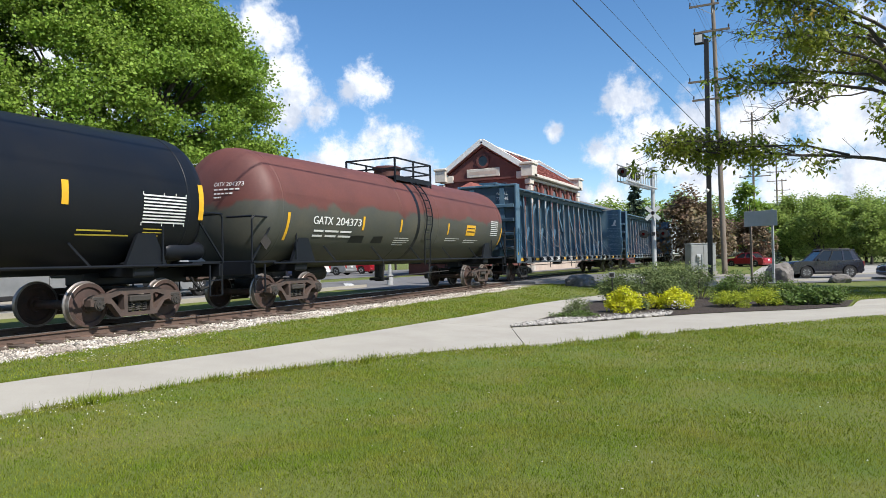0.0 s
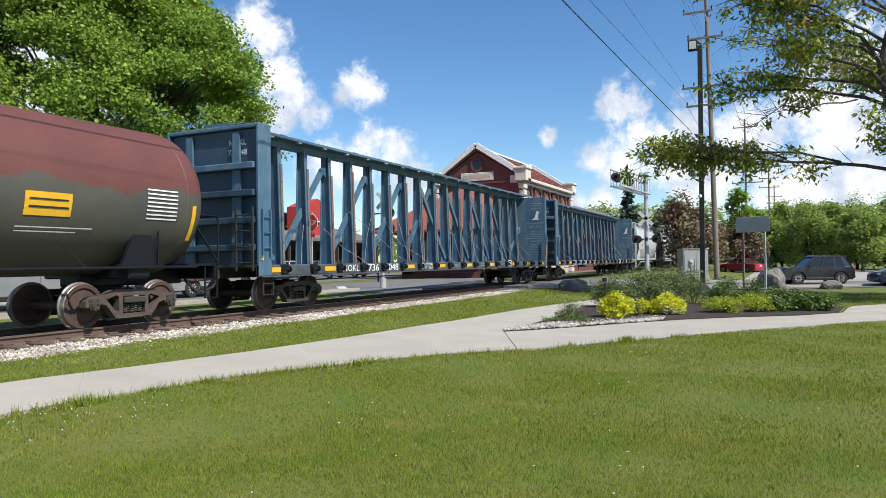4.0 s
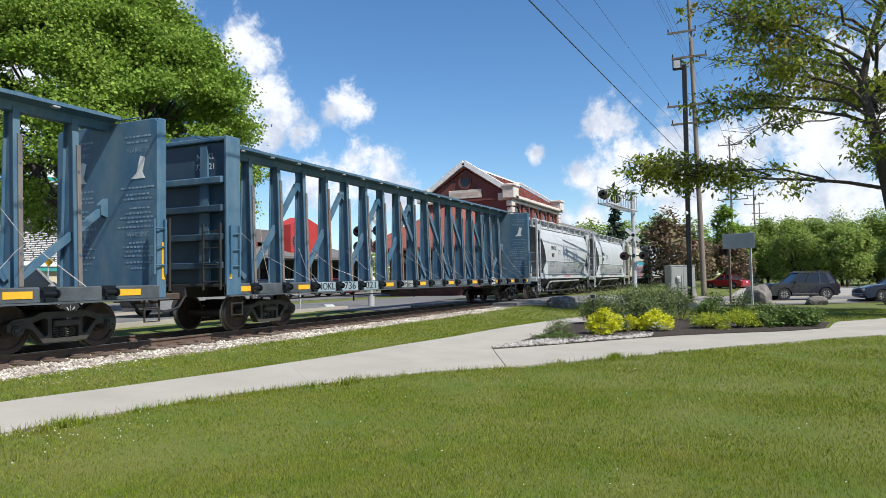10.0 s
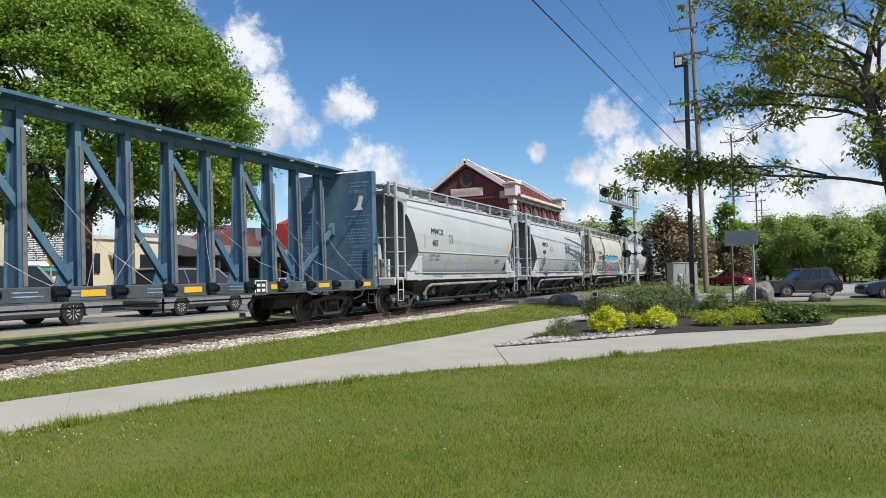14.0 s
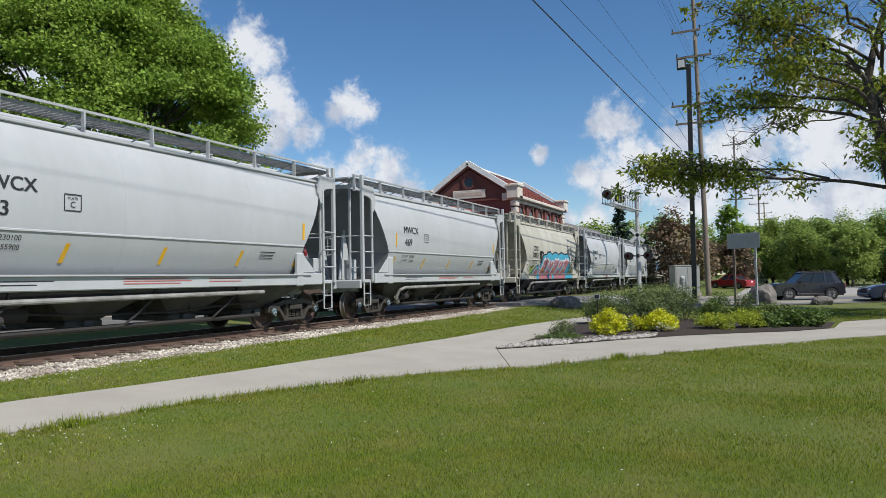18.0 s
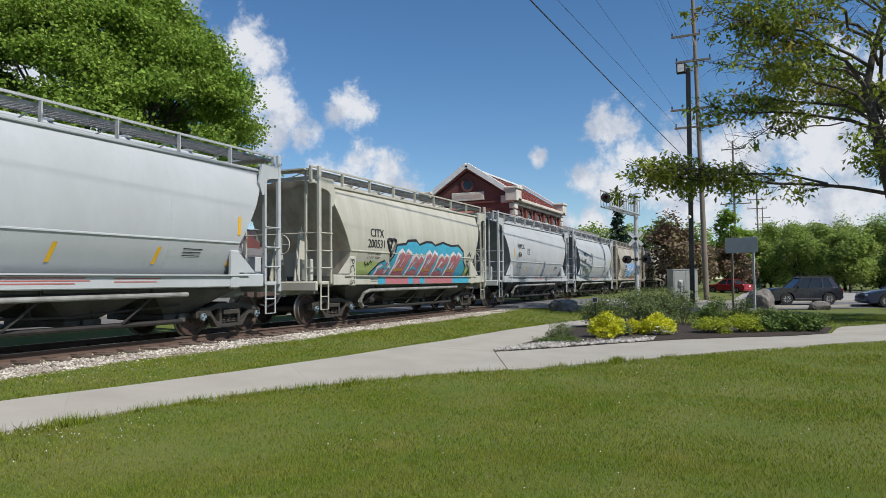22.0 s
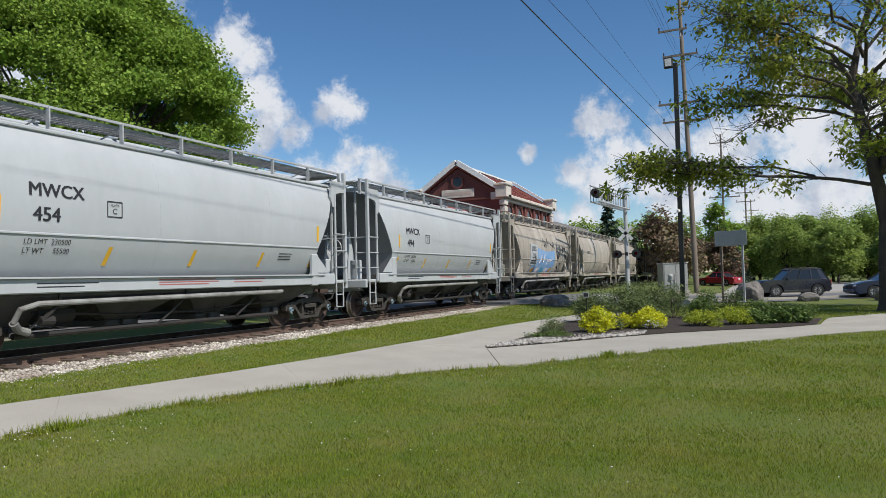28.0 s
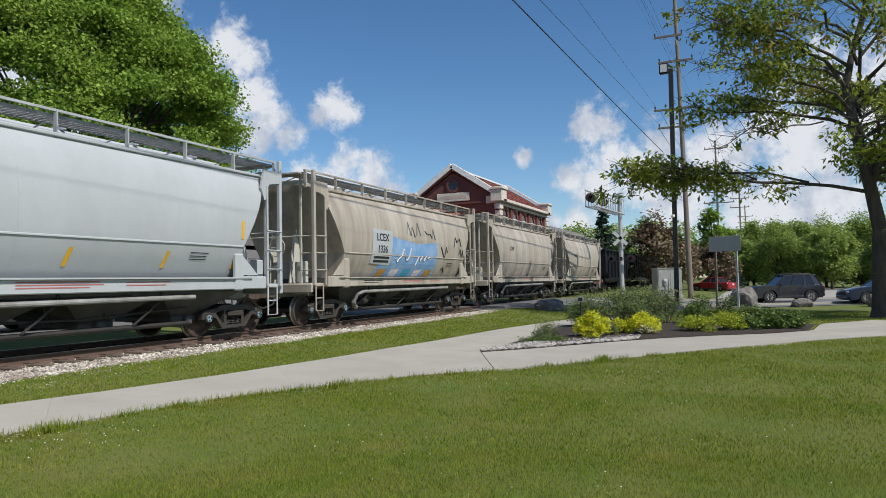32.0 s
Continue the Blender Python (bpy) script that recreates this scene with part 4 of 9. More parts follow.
def covered_hopper(x0, paint, label, writing, ends=None, tone=M_GALV, frame_mat=M_TRUCK_DARK, cap=M_BLUECAP, deco=None, stripes=True):
    car = thing("covered_hopper_car", label, "freight car", group="freight cars of the train")
    CARS.append((car, x0 + HOP_L))
    end_mat = ends or M_PAINT_GREY
    key = (paint.name, end_mat.name)
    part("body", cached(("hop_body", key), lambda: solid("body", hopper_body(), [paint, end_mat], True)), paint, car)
    for s in (-1, 1):
        for x in (-4.25, -0.9, 2.6):
            part("weld_seam", cached(("hop_seam", paint.name), lambda: solid("weld_seam", Mesh().pipe([(0, -(hop_y(z) - 0.004), z) for z in np.linspace(1.4, 3.82, 12)], 0.009, 5), paint)), paint, car, at=Matrix.Translation((x, 0, 0)) @ Matrix.Diagonal((1, -s, 1, 1)))
        part("crease_rib", cached(("hop_crease", paint.name), lambda: solid("crease_rib", Mesh().box((0, 0, 2.17), (9.3, 0.03, 0.045), bevel=0.01), paint)), paint, car, at=(0, s * 1.556, -0.10))
        part("eave_rail", cached(("hop_eave", paint.name), lambda: solid("eave_rail", Mesh().box((0, 0, 3.955), (11.3, 0.10, 0.07), bevel=0.015), paint)), paint, car, at=(0, s * 1.26, -0.07))
        def sill():
            m = Mesh()
            m.box((0, 0, 1.20), (9.9, 0.10, 0.26), bevel=0.02)
            m.box((0, -0.03, 1.335), (9.9, 0.16, 0.03))
            return m
        part("side_sill", cached(("hop_sill", paint.name), lambda: solid("side_sill", sill(), paint)), paint, car, at=(0, s * 1.47, 0))
        for k in (-1, 1):
            # bolster plates over the trucks and the end sheet panels
            def web():
                m = Mesh()
                m.box((0.20, 0, 1.47), (0.28, 0.12, 0.86), bevel=0.03)
                m.prism([(0.06, 1.86), (0.06, 1.40), (-0.50, 1.40)], -0.02, 0.02)
                m.box((-0.32, 0, 1.22), (0.92, 0.08, 0.30), bevel=0.02)
                return m
            part("bolster_web", cached(("hop_web", paint.name), lambda: solid("bolster_web", web(), paint)), paint, car, at=Matrix.Translation((k * 4.72, s * 1.50, 0)) @ Matrix.Diagonal((-k, 1, 1, 1)))

            def post():
                m = Mesh()
                m.box((0, 0, 2.72), (0.10, 0.10, 3.20), bevel=0.012)
                m.prism([(0.05, 4.02), (0.64, 4.02), (0.76, 3.55), (0.64, 3.26), (0.57, 3.28), (0.55, 3.52), (0.44, 3.66), (0.24, 3.71), (0.05, 3.72)], -0.03, 0.03)
                return m
            part("corner_post", cached(("hop_post", paint.name), lambda: solid("corner_post", post(), paint)), paint, car, at=Matrix.Translation((k * 6.13, s * 1.48, 0)) @ Matrix.Diagonal((-k, 1, 1, 1)))

            def side_ladder():
                m = Mesh().box((0.53, 0, 2.37), (0.06, 0.06, 2.5), bevel=0.01)
                for z in (1.55, 2.02, 2.5):
                    m.tube((0.0, -0.035, z), (0.56, -0.035, z), 0.017, 6)
                return m
            part("ladder", cached(("hop_ladder", paint.name), lambda: solid("ladder", side_ladder(), paint)), paint, car, "steel rung ladder", at=Matrix.Translation((k * 6.13, s * 1.50, 0)) @ Matrix.Diagonal((-k, 1, 1, 1)))
            step(car, k * 5.85, s * 1.46, 0.42, 1.12, paint)
    for k in (-1, 1):
        def platform():
            m = Mesh()
            m.box((0, 0, 1.14), (1.5, 2.9, 0.10), bevel=0.02)
            m.box((0.72, 0, 1.05), (0.10, 2.95, 0.24), bevel=0.02)
            m.box((-0.2, 0, 0.95), (1.9, 0.55, 0.30), bevel=0.02)
            return m
        part("end_platform", cached(("hop_plat", paint.name), lambda: solid("end_platform", platform(), paint)), paint, car, at=Matrix.Translation((k * 5.5, 0, 0)) @ Matrix.Diagonal((k, 1, 1, 1)))

        def endrig():
            m = Mesh()
            for y in (-1.04, 1.04):
                m.bar((0.02, y, 1.15), (0.02, y, 4.3), 0.055)
            for s in (-1, 1):
                for z in (1.55, 2.02, 2.5):
                    m.tube((0.03, s * 1.48, z), (0.03, s * 1.04, z), 0.017, 6)
                m.prism([(-0.25, 1.2), (-1.05, 1.2), (-0.62, 2.75)], s * 0.42 - 0.015, s * 0.42 + 0.015)
                m.bar((0.0, s * 1.35, 3.95), (-0.55, s * 1.35, 4.0), 0.05)
            m.tube((0.06, -1.04, 2.5), (0.06, 1.04, 2.5), 0.02, 6)
            m.bar((0.0, -1.46, 4.02), (0.0, 1.46, 4.02), 0.06, 0.10)
            m.box((-0.2, -0.9, 1.5), (0.24, 0.3, 0.6), bevel=0.02)
            m.tube((-0.05, -0.62, 1.2), (-0.35, -0.55, 2.6), 0.04, 8)
            return m
        part("end_frame", cached(("hop_end", end_mat.name), lambda: solid("end_frame", endrig(), paint)), paint, car, "end frame with grab irons", at=Matrix.Translation((k * 6.1, 0, 0)) @ Matrix.Diagonal((k, 1, 1, 1)))
        coupler(car, k * 6.15, k)
        truck(car, k * 4.86, (frame_mat, cap))
    # roof walkway with its rail
    def walkway():
        m = Mesh()
        for s in (-1, 1):
            for y in (0.62, 1.16):
                m.box((0, s * y, 4.24), (12.5, 0.04, 0.06), 1)
            for i in range(104):
                m.box((-6.2 + i * 0.1207, s * 0.88, 4.24), (0.03, 0.54, 0.035), 1)
            for y in (0.68, 0.75, 0.82, 0.89, 0.96, 1.03, 1.10):
                m.box((0, s * y, 4.255), (12.4, 0.016, 0.03), 1)
            m.box((0, s * 1.26, 4.32), (12.5, 0.05, 0.045))
            for x in np.linspace(-6.2, 6.2, 9):
                m.bar((x, s * 1.26, 3.85), (x, s * 1.26, 4.32), 0.085, 0.03)
                m.bar((x, s * 0.6, 4.05), (x, s * 1.26, 4.22), 0.022, 0.022)
        for k in (-1, 1):
            m.box((k * 6.12, 0, 4.24), (0.5, 2.3, 0.04))
            for s in (-1, 1):
                m.bar((k * 6.2, s * 1.26, 3.95), (k * 6.2, s * 1.26, 4.34), 0.07, 0.05)
        return m
    part("roof_walkway", cached(("hop_walk", tone.name), lambda: solid("roof_walkway", walkway(), [tone, M_GRATE])), [tone, M_GRATE], car, "grated roof walkway with a low rail")

    def hatches():
        m = Mesh()
        m.box((0, 0, 4.16), (10.6, 0.62, 0.16), bevel=0.05)
        for i in range(6):
            m.box((-4.4 + i * 1.76, 0, 4.27), (0.10, 0.72, 0.08), bevel=0.02)
        return m
    part("roof_hatch", cached(("hop_hatch", paint.name), lambda: solid("roof_hatch", hatches(), paint)), paint, car, "long roof loading hatch")
    # discharge bays under the sill
    for x in (-3.5, -1.2, 1.2, 3.5):
        def bay():
            m = Mesh()
            top = [(-1.19, -1.38), (1.19, -1.38), (1.19, 1.38), (-1.19, 1.38)]
            bot = [(-0.34, -0.80), (0.34, -0.80), (0.34, 0.80), (-0.34, 0.80)]
            m.add([(a, b, 1.34) for a, b in top] + [(a, b, 1.02) for a, b in top] + [(a, b, 0.50) for a, b in bot], [(0, 1, 5, 4), (1, 2, 6, 5), (2, 3, 7, 6), (3, 0, 4, 7), (4, 5, 9, 8), (5, 6, 10, 9), (6, 7, 11, 10), (7, 4, 8, 11), (8, 9, 10, 11)])
            m.box((0, 0, 0.45), (0.8, 1.7, 0.12), bevel=0.02)
            m.tube((0, -0.95, 0.42), (0, 0.95, 0.42), 0.07, 10)
            m.box((0, -0.96, 0.42), (0.2, 0.06, 0.2), bevel=0.02)
            return m
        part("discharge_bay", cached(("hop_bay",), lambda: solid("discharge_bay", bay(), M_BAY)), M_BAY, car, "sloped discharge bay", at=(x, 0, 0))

    def gear():
        m = Mesh()
        m.tube((-2.9, -1.36, 0.93), (1.6, -1.36, 0.96), 0.045, 8)
        m.bar((-3.3, -1.36, 0.62), (-2.9, -1.36, 0.93), 0.05)
        m.tube((-3.2, -1.0, 0.70), (-2.5, -1.0, 0.70), 0.17, 14)
        m.tube((-3.3, -1.30, 0.60), (-3.05, -1.30, 0.60), 0.09, 10)
        for x, z in ((-2.2, 0.55), (-0.2, 0.5), (1.0, 0.55), (2.3, 0.6)):
            m.bar((x, -1.2, 1.05), (x + 0.35, -0.9, z), 0.04)
        m.pipe([(-3.3, -1.1, 0.75), (-1.5, -1.15, 0.62), (0.6, -1.15, 0.58), (3.3, -1.1, 0.7)], 0.025, 6)
        m.box((0, 0, 0.9), (9.6, 0.5, 0.32))
        return m
    part("brake_gear", cached(("hop_gear",), lambda: solid("brake_gear", gear(), M_UNDER)), M_UNDER, car, "dark brake pipes and reservoir")
    def pipework():
        m = Mesh().pipe([(-3.75, -1.30, 0.60), (-3.7, -1.40, 0.82), (-3.4, -1.42, 0.90), (3.2, -1.42, 0.93)], 0.05, 10)
        m.pipe([(-3.75, -1.30, 0.60), (-3.62, -1.22, 0.48), (-3.4, -1.15, 0.42)], 0.07, 10)
        return m
    part("discharge_pipe", cached(("hop_pipe",), lambda: solid("discharge_pipe", pipework(), M_PIPE)), M_PIPE, car, "long grey pneumatic pipe under the sill")

    def hangers():
        m = Mesh().pipe([(-3.6, -1.05, 0.36), (3.4, -1.05, 0.36)], 0.055, 8)
        for px in (-3.0, -0.05, 2.3):
            m.bar((px, -1.40, 0.90), (px, -1.40, 1.12), 0.03)
            m.bar((px - 0.45, -1.10, 0.40), (px, -1.38, 0.88), 0.04)
        return m
    part("pipe_hanger", cached(("hop_hanger",), lambda: solid("pipe_hanger", hangers(), M_UNDER)), M_UNDER, car, "dark hangers and outlet pipe")
    w = Mesh().pipe([(-6.28, -0.35 + 0.26 * math.cos(q), 2.2 + 0.26 * math.sin(q)) for q in np.linspace(0, 6.2832, 21)], 0.016, 6)
    for a in (0, 1.571, 3.142, 4.712):
        w.tube((-6.28, -0.35, 2.2), (-6.28, -0.35 + 0.25 * math.cos(a), 2.2 + 0.25 * math.sin(a)), 0.012, 5)
    part("brake_wheel", w, tone, car, "round hand brake wheel")
    # tape and lettering
    if stripes:
        for x, z, h in ((-4.2, 2.45, 0.42), (-4.2, 1.72, 0.38), (-2.05, 1.72, 0.34), (0.1, 1.72, 0.34), (2.35, 1.72, 0.34), (4.45, 1.72, 0.34), (4.6, 2.45, 0.42)):
            wr = hop_wrap(x, z)
            lean = 0.0 if z > 2 else 0.035
            m = Mesh().add([wr(-0.045 - lean, -h / 2), wr(0.045 - lean, -h / 2), wr(0.045 + lean, h / 2), wr(-0.045 + lean, h / 2)], [(0, 1, 2, 3)])
            part("reflector_tape", m.data("reflector_tape", [M_YELLOW]), M_YELLOW, car, "yellow reflective tape")
    for text, x, z, size, mat in writing:
        lettering("lettering", text, size, mat, car, hop_wrap(x, z), 'the marks "%s"' % text)
    bars_block(car, "small_print", [(-3.5, 1.24, 1.2, 0.018), (-3.5, 1.18, 0.9, 0.018)], M_LETTER_DARK, lambda x, z: (x, -1.525, z), "unreadable small print")
    bars_block(car, "small_print", [(-0.9, 1.275, 1.6, 0.02), (-0.9, 1.225, 1.7, 0.02), (-0.9, 1.175, 1.4, 0.02), (1.3, 1.26, 1.1, 0.02), (1.3, 1.20, 1.0, 0.02)], M_LETTER_RED, lambda x, z: (x, -1.525, z), "red unreadable notice")
    bars_block(car, "small_print", [(3.0, 1.88, 0.55, 0.02), (3.0, 1.81, 0.5, 0.02), (3.0, 1.74, 0.5, 0.02)], M_LETTER_DARK, hop_wrap(0, 0), "unreadable small print")
    if deco:
        deco(car)
    return car


def mwcx(number, lim, lt):
    return [("MWCX", -3.17, 2.80, 0.325, M_LETTER_DARK), (number, -3.36, 2.39, 0.34, M_LETTER_DARK), ("PLATE", -2.0, 2.66, 0.07, M_LETTER_DARK), ("C", -2.0, 2.55, 0.15, M_LETTER_DARK),
            ("LD LMT  " + lim, -3.3, 1.94, 0.125, M_LETTER_DARK), ("LT WT     " + lt, -3.3, 1.79, 0.125, M_LETTER_DARK)]


def plate_frame(car):
    m = Mesh()
    for (xa, za), (xb, zb) in (((-2.16, 2.45), (-1.84, 2.45)), ((-2.16, 2.73), (-1.84, 2.73)), ((-2.16, 2.45), (-2.16, 2.73)), ((-1.84, 2.45), (-1.84, 2.73))):
        m.bar((xa, -1.592, za), (xb, -1.592, zb), 0.008, 0.014)
    part("stencil_frame", m, M_LETTER_DARK, car, "thin stencilled frame")


def patch(car, name, pts, mat, label, lift=0.012):
    """A flat painted shape on the hopper's side, in strips that follow its curve."""
    zs = [z for _, z in pts]
    bm = bmesh.new()
    face = bm.faces.new([bm.verts.new((x, 0, z)) for x, z in pts])
    for cut in np.arange(min(zs) + 0.15, max(zs), 0.15):
        bmesh.ops.bisect_plane(bm, geom=bm.verts[:] + bm.edges[:] + bm.faces[:], plane_co=(0, 0, cut), plane_no=(0, 0, 1))
    for v in bm.verts:
        v.co.y = -(hop_y(v.co.z) + lift) if v.co.z > 1.35 else -(1.525 + lift)
    me = bpy.data.meshes.new(name)
    bm.to_mesh(me)
    bm.free()
    me.materials.append(mat)
    return part(name, me, mat, car, label)


def sprayed(car, strokes, name, label):
    """Broad sprayed strokes of (points, width, material, lift), together one letter on the hopper's side."""
    m, mats = Mesh(), []
    for pts, w, mat, up in strokes:
        if mat not in mats:
            mats.append(mat)
        line = [Vector(p) for p in pts]
        fine = [line[i].lerp(line[i + 1], k / 5) for i in range(len(line) - 1) for k in range(5)] + [line[-1]]
        rows = []
        for i, p in enumerate(fine):
            d = (fine[min(i + 2, len(fine) - 1)] - fine[max(i - 2, 0)]).normalized()
            n = Vector((-d.y, d.x)) * w / 2 * (0.85 + 0.3 * noise.noise(Vector((p.x * 3, p.y * 3, w))))
            for q in (p + n, p, p - n):
                z = min(2.58, max(1.37, q.y))
                rows.append((q.x, -(hop_y(z) + up), z))
        m.add(rows, [(3 * i + j, 3 * i + j + 1, 3 * i + j + 4, 3 * i + j + 3) for i in range(len(fine) - 1) for j in (0, 1)], mats.index(mat))
    return part(name, m, mats, car, label)


def graffiti_large(car):
    """A sprayed piece: black outline, cyan halo, dusty red letters with pale edges."""
    rng = random.Random(5)
    base = 1.36

    def outline(g):
        top = [(-3.2, 1.36), (-3.15, 1.46), (-2.85, 1.72), (-2.52, 1.82), (-2.3, 1.70), (-2.05, 1.95), (-1.9, 2.31), (-1.3, 2.36), (-1.15, 2.47), (-0.55, 2.51), (-0.3, 2.38), (0.2, 2.49), (0.65, 2.50), (0.95, 2.40), (1.6, 2.53), (2.3, 2.44), (3.0, 2.49), (3.5, 2.26), (3.6, 1.92), (4.05, 1.66), (4.0, 1.36)]
        return [(0.4 + (x - 0.4) * (1 + g * 0.022), max(base, base + (z - base) * (1 + g * 0.075))) for x, z in top]
    patch(car, "graffiti_outline", outline(1.0), M_LETTER_DARK, "black sprayed outline", 0.012)
    patch(car, "graffiti_halo", outline(0.0), M_CYAN, "cyan sprayed halo", 0.017)
    # blocky slanted shapes: a pale edge, a dusty red fill, highlights and dark scrawls
    blocks = [(-2.98, 0.85, 0.30), (-1.95, 0.90, 0.84), (-0.92, 0.86, 0.72), (0.10, 0.90, 0.86), (1.14, 0.92, 0.78), (2.18, 0.98, 0.88)]
    for i, (x, w, top) in enumerate(blocks):
        lean, notch = 0.22 if i else 0.1, rng.uniform(0.32, 0.5)
        pale = [(x - 0.06, base), (x + w * 0.92, base), (x + w * 0.88 + lean * 0.5, base + top * 0.5), (x + w + lean, base + top * 0.92), (x + w * 0.62 + lean, base + top + 0.06), (x + w * 0.5 + lean, base + top * 0.86), (x + w * 0.2 + lean, base + top + 0.05), (x + lean * 0.8 - 0.04, base + top * 0.9), (x + 0.05, base + top * 0.45)]
        cx, cz = x + w * 0.5 + lean * 0.5, base + top * 0.4
        fill = [(cx + (px - cx) * 0.90 + 0.04, max(base, cz + (pz - cz) * 0.88 - 0.05)) for px, pz in pale]
        patch(car, "graffiti_edge", pale, M_SPRAYWHITE, "pale sprayed edge", 0.0205)
        patch(car, "graffiti_shape", fill, M_PINK, "dusty red sprayed shape", 0.0235)
        for q in range(4):
            a, z0 = x + rng.uniform(0.1, 0.8) * w, base + top * rng.uniform(0.15, 0.6)
            sprayed(car, [([(a, z0), (a + 0.07, z0 + 0.14), (a + 0.17, z0 + 0.28)], rng.choice((0.05, 0.08, 0.10)), (M_SPRAYWHITE, M_LETTER_RED, M_CYAN, M_SPRAYWHITE)[q], 0.027 + 0.002 * q)], "graffiti_stroke", "short sprayed stroke")
        sprayed(car, [([(x + 0.15, base + 0.16), (x + 0.4, base + 0.24 + rng.uniform(-0.05, 0.05)), (x + 0.7, base + 0.2)], 0.085, M_ORANGE if i % 2 else M_CYAN, 0.037)], "graffiti_stroke", "sprayed stroke")
        for d in (0.0, 0.07, 0.14):
            if i in (1, 5):
                sprayed(car, [([(x + 0.42 + d, base + top * 0.52), (x + 0.52 + d, base + top * 0.72), (x + 0.58 + d, base + top * 0.9)], 0.022, M_LETTER_RED, 0.041)], "graffiti_stroke", "thin dark red scrawl")
    # the piece runs on over the side sill
    x = -3.05
    while x < 3.95:
        w = rng.uniform(0.22, 0.7)
        part("graffiti_fill", Mesh().box((x + w / 2, -1.524, 1.205), (w, 0.006, 0.24)), M_CYAN if x > 3.2 or x < -2.8 else rng.choice((M_PINK, M_PINK, M_PINK, M_SPRAYWHITE, M_CYAN)), car, "sprayed patch on the sill")
        x += w
    me = letters("PCTS", 0.30, lambda x, z: (-4.60 + z, -1.568, 1.46 - x), width=0.72)
    me.materials.append(M_LETTER_DARK)
    part("graffiti_tag", me, M_LETTER_DARK, car, 'the sprayed letters "PCTS"')
    patch(car, "graffiti_fade", [(-4.5, 1.37), (-3.3, 1.37), (-2.7, 1.72), (-3.2, 1.80), (-4.5, 1.72)], M_SPRAYGREEN, "faded lime spray band", 0.008)
    patch(car, "graffiti_fade", [(4.15, 1.37), (4.4, 1.37), (4.4, 1.7), (4.1, 1.72)], M_SPRAYGREEN, "faded lime spray band", 0.008)
    # a sprayed heart-like loop beside the number, and scrawled tags
    m = Mesh()
    wr = hop_wrap(-2.28, 2.33, 0.02)
    pts = [wr(0.27 * math.sin(a) ** 3, 0.26 * math.cos(a) - 0.11 * math.cos(2 * a)) for a in np.linspace(0, 6.283, 25)]
    m.pipe(pts, 0.04, 5)
    m.pipe([wr(-0.02, -0.12), wr(-0.06, 0.0), wr(0.03, 0.06), wr(-0.02, 0.12)], 0.03, 5)
    part("graffiti_tag", m, M_LETTER_DARK, car, "black sprayed loop")
    for x0, z0, n, sc in ((-3.75, 1.72, 8, 0.09), (4.0, 2.2, 6, 0.10), (3.95, 1.98, 5, 0.09), (-4.75, 1.5, 4, 0.12), (4.05, 1.78, 5, 0.08)):
        m = Mesh()
        wr = hop_wrap(x0, z0, 0.016)
        m.pipe([wr(i * sc * 0.7, rng.uniform(-sc, sc)) for i in range(n)], 0.014, 5)
        part("graffiti_tag", m, M_LETTER_DARK, car, "black scrawled tag")


def graffiti_blue(car):
    patch(car, "graffiti_panel", [(-2.6, 1.36), (1.9, 1.36), (2.0, 1.9), (1.9, 2.62), (0.2, 2.52), (-1.6, 2.68), (-2.3, 2.5)], M_SPRAYBLUE, "faded blue sprayed field", 0.012)
    patch(car, "stencil_panel", [(-3.1, 1.78), (-1.75, 1.72), (-1.7, 2.86), (-3.0, 2.9)], M_PAINT_WHITE, "fresh white stencil panel", 0.018)
    lettering("lettering", "LCEX", 0.34, M_LETTER_DARK, car, hop_wrap(-2.38, 2.62, 0.026), 'the marks "LCEX"')
    lettering("lettering", "1336", 0.34, M_LETTER_DARK, car, hop_wrap(-2.38, 2.24, 0.026), 'the number "1336"')
    bars_block(car, "small_print", [(-2.9, 1.98, 1.0, 0.07), (-2.9, 1.86, 1.0, 0.07)], M_LETTER_DARK, hop_wrap(0, 0, 0.026), "unreadable small print")
    rng = random.Random(8)
    for x0, z0, n, sc, mat in ((-0.6, 3.0, 8, 0.28, M_PAINT_GREY), (0.9, 2.95, 7, 0.26, M_PAINT_GREY), (-1.4, 2.1, 9, 0.25, M_SPRAYWHITE), (0.2, 2.0, 8, 0.28, M_SPRAYWHITE), (2.3, 2.3, 6, 0.22, M_LETTER_DARK), (3.6, 2.7, 6, 0.26, M_LETTER_DARK), (4.1, 2.3, 5, 0.22, M_LETTER_DARK), (2.6, 1.6, 6, 0.12, M_LETTER_DARK)):
        m = Mesh()
        wr = hop_wrap(x0, z0, 0.02)
        m.pipe([wr(i * sc * 0.55, rng.uniform(-sc, sc)) for i in range(n)], 0.02, 5)
        part("graffiti_tag", m, mat, car, "scrawled sprayed tag")
    for i in range(5):
        patch(car, "graffiti_fill", [(-2.5 + i * 0.9, 1.37), (-2.0 + i * 0.9, 1.37), (-1.8 + i * 0.9, 1.62), (-2.4 + i * 0.9, 1.6)], (M_ORANGE, M_SPRAYWHITE, M_CYAN, M_SPRAYWHITE, M_ORANGE)[i], "small sprayed shape", 0.022)


# --- tank car
def tank_wrap(cx, cz, r, zc, lift=0.012):
    def f(x, z):
        a = (cz + z - zc) / r
        return (cx + x, -(r + lift) * math.cos(a), zc + (r + lift) * math.sin(a))
    return f


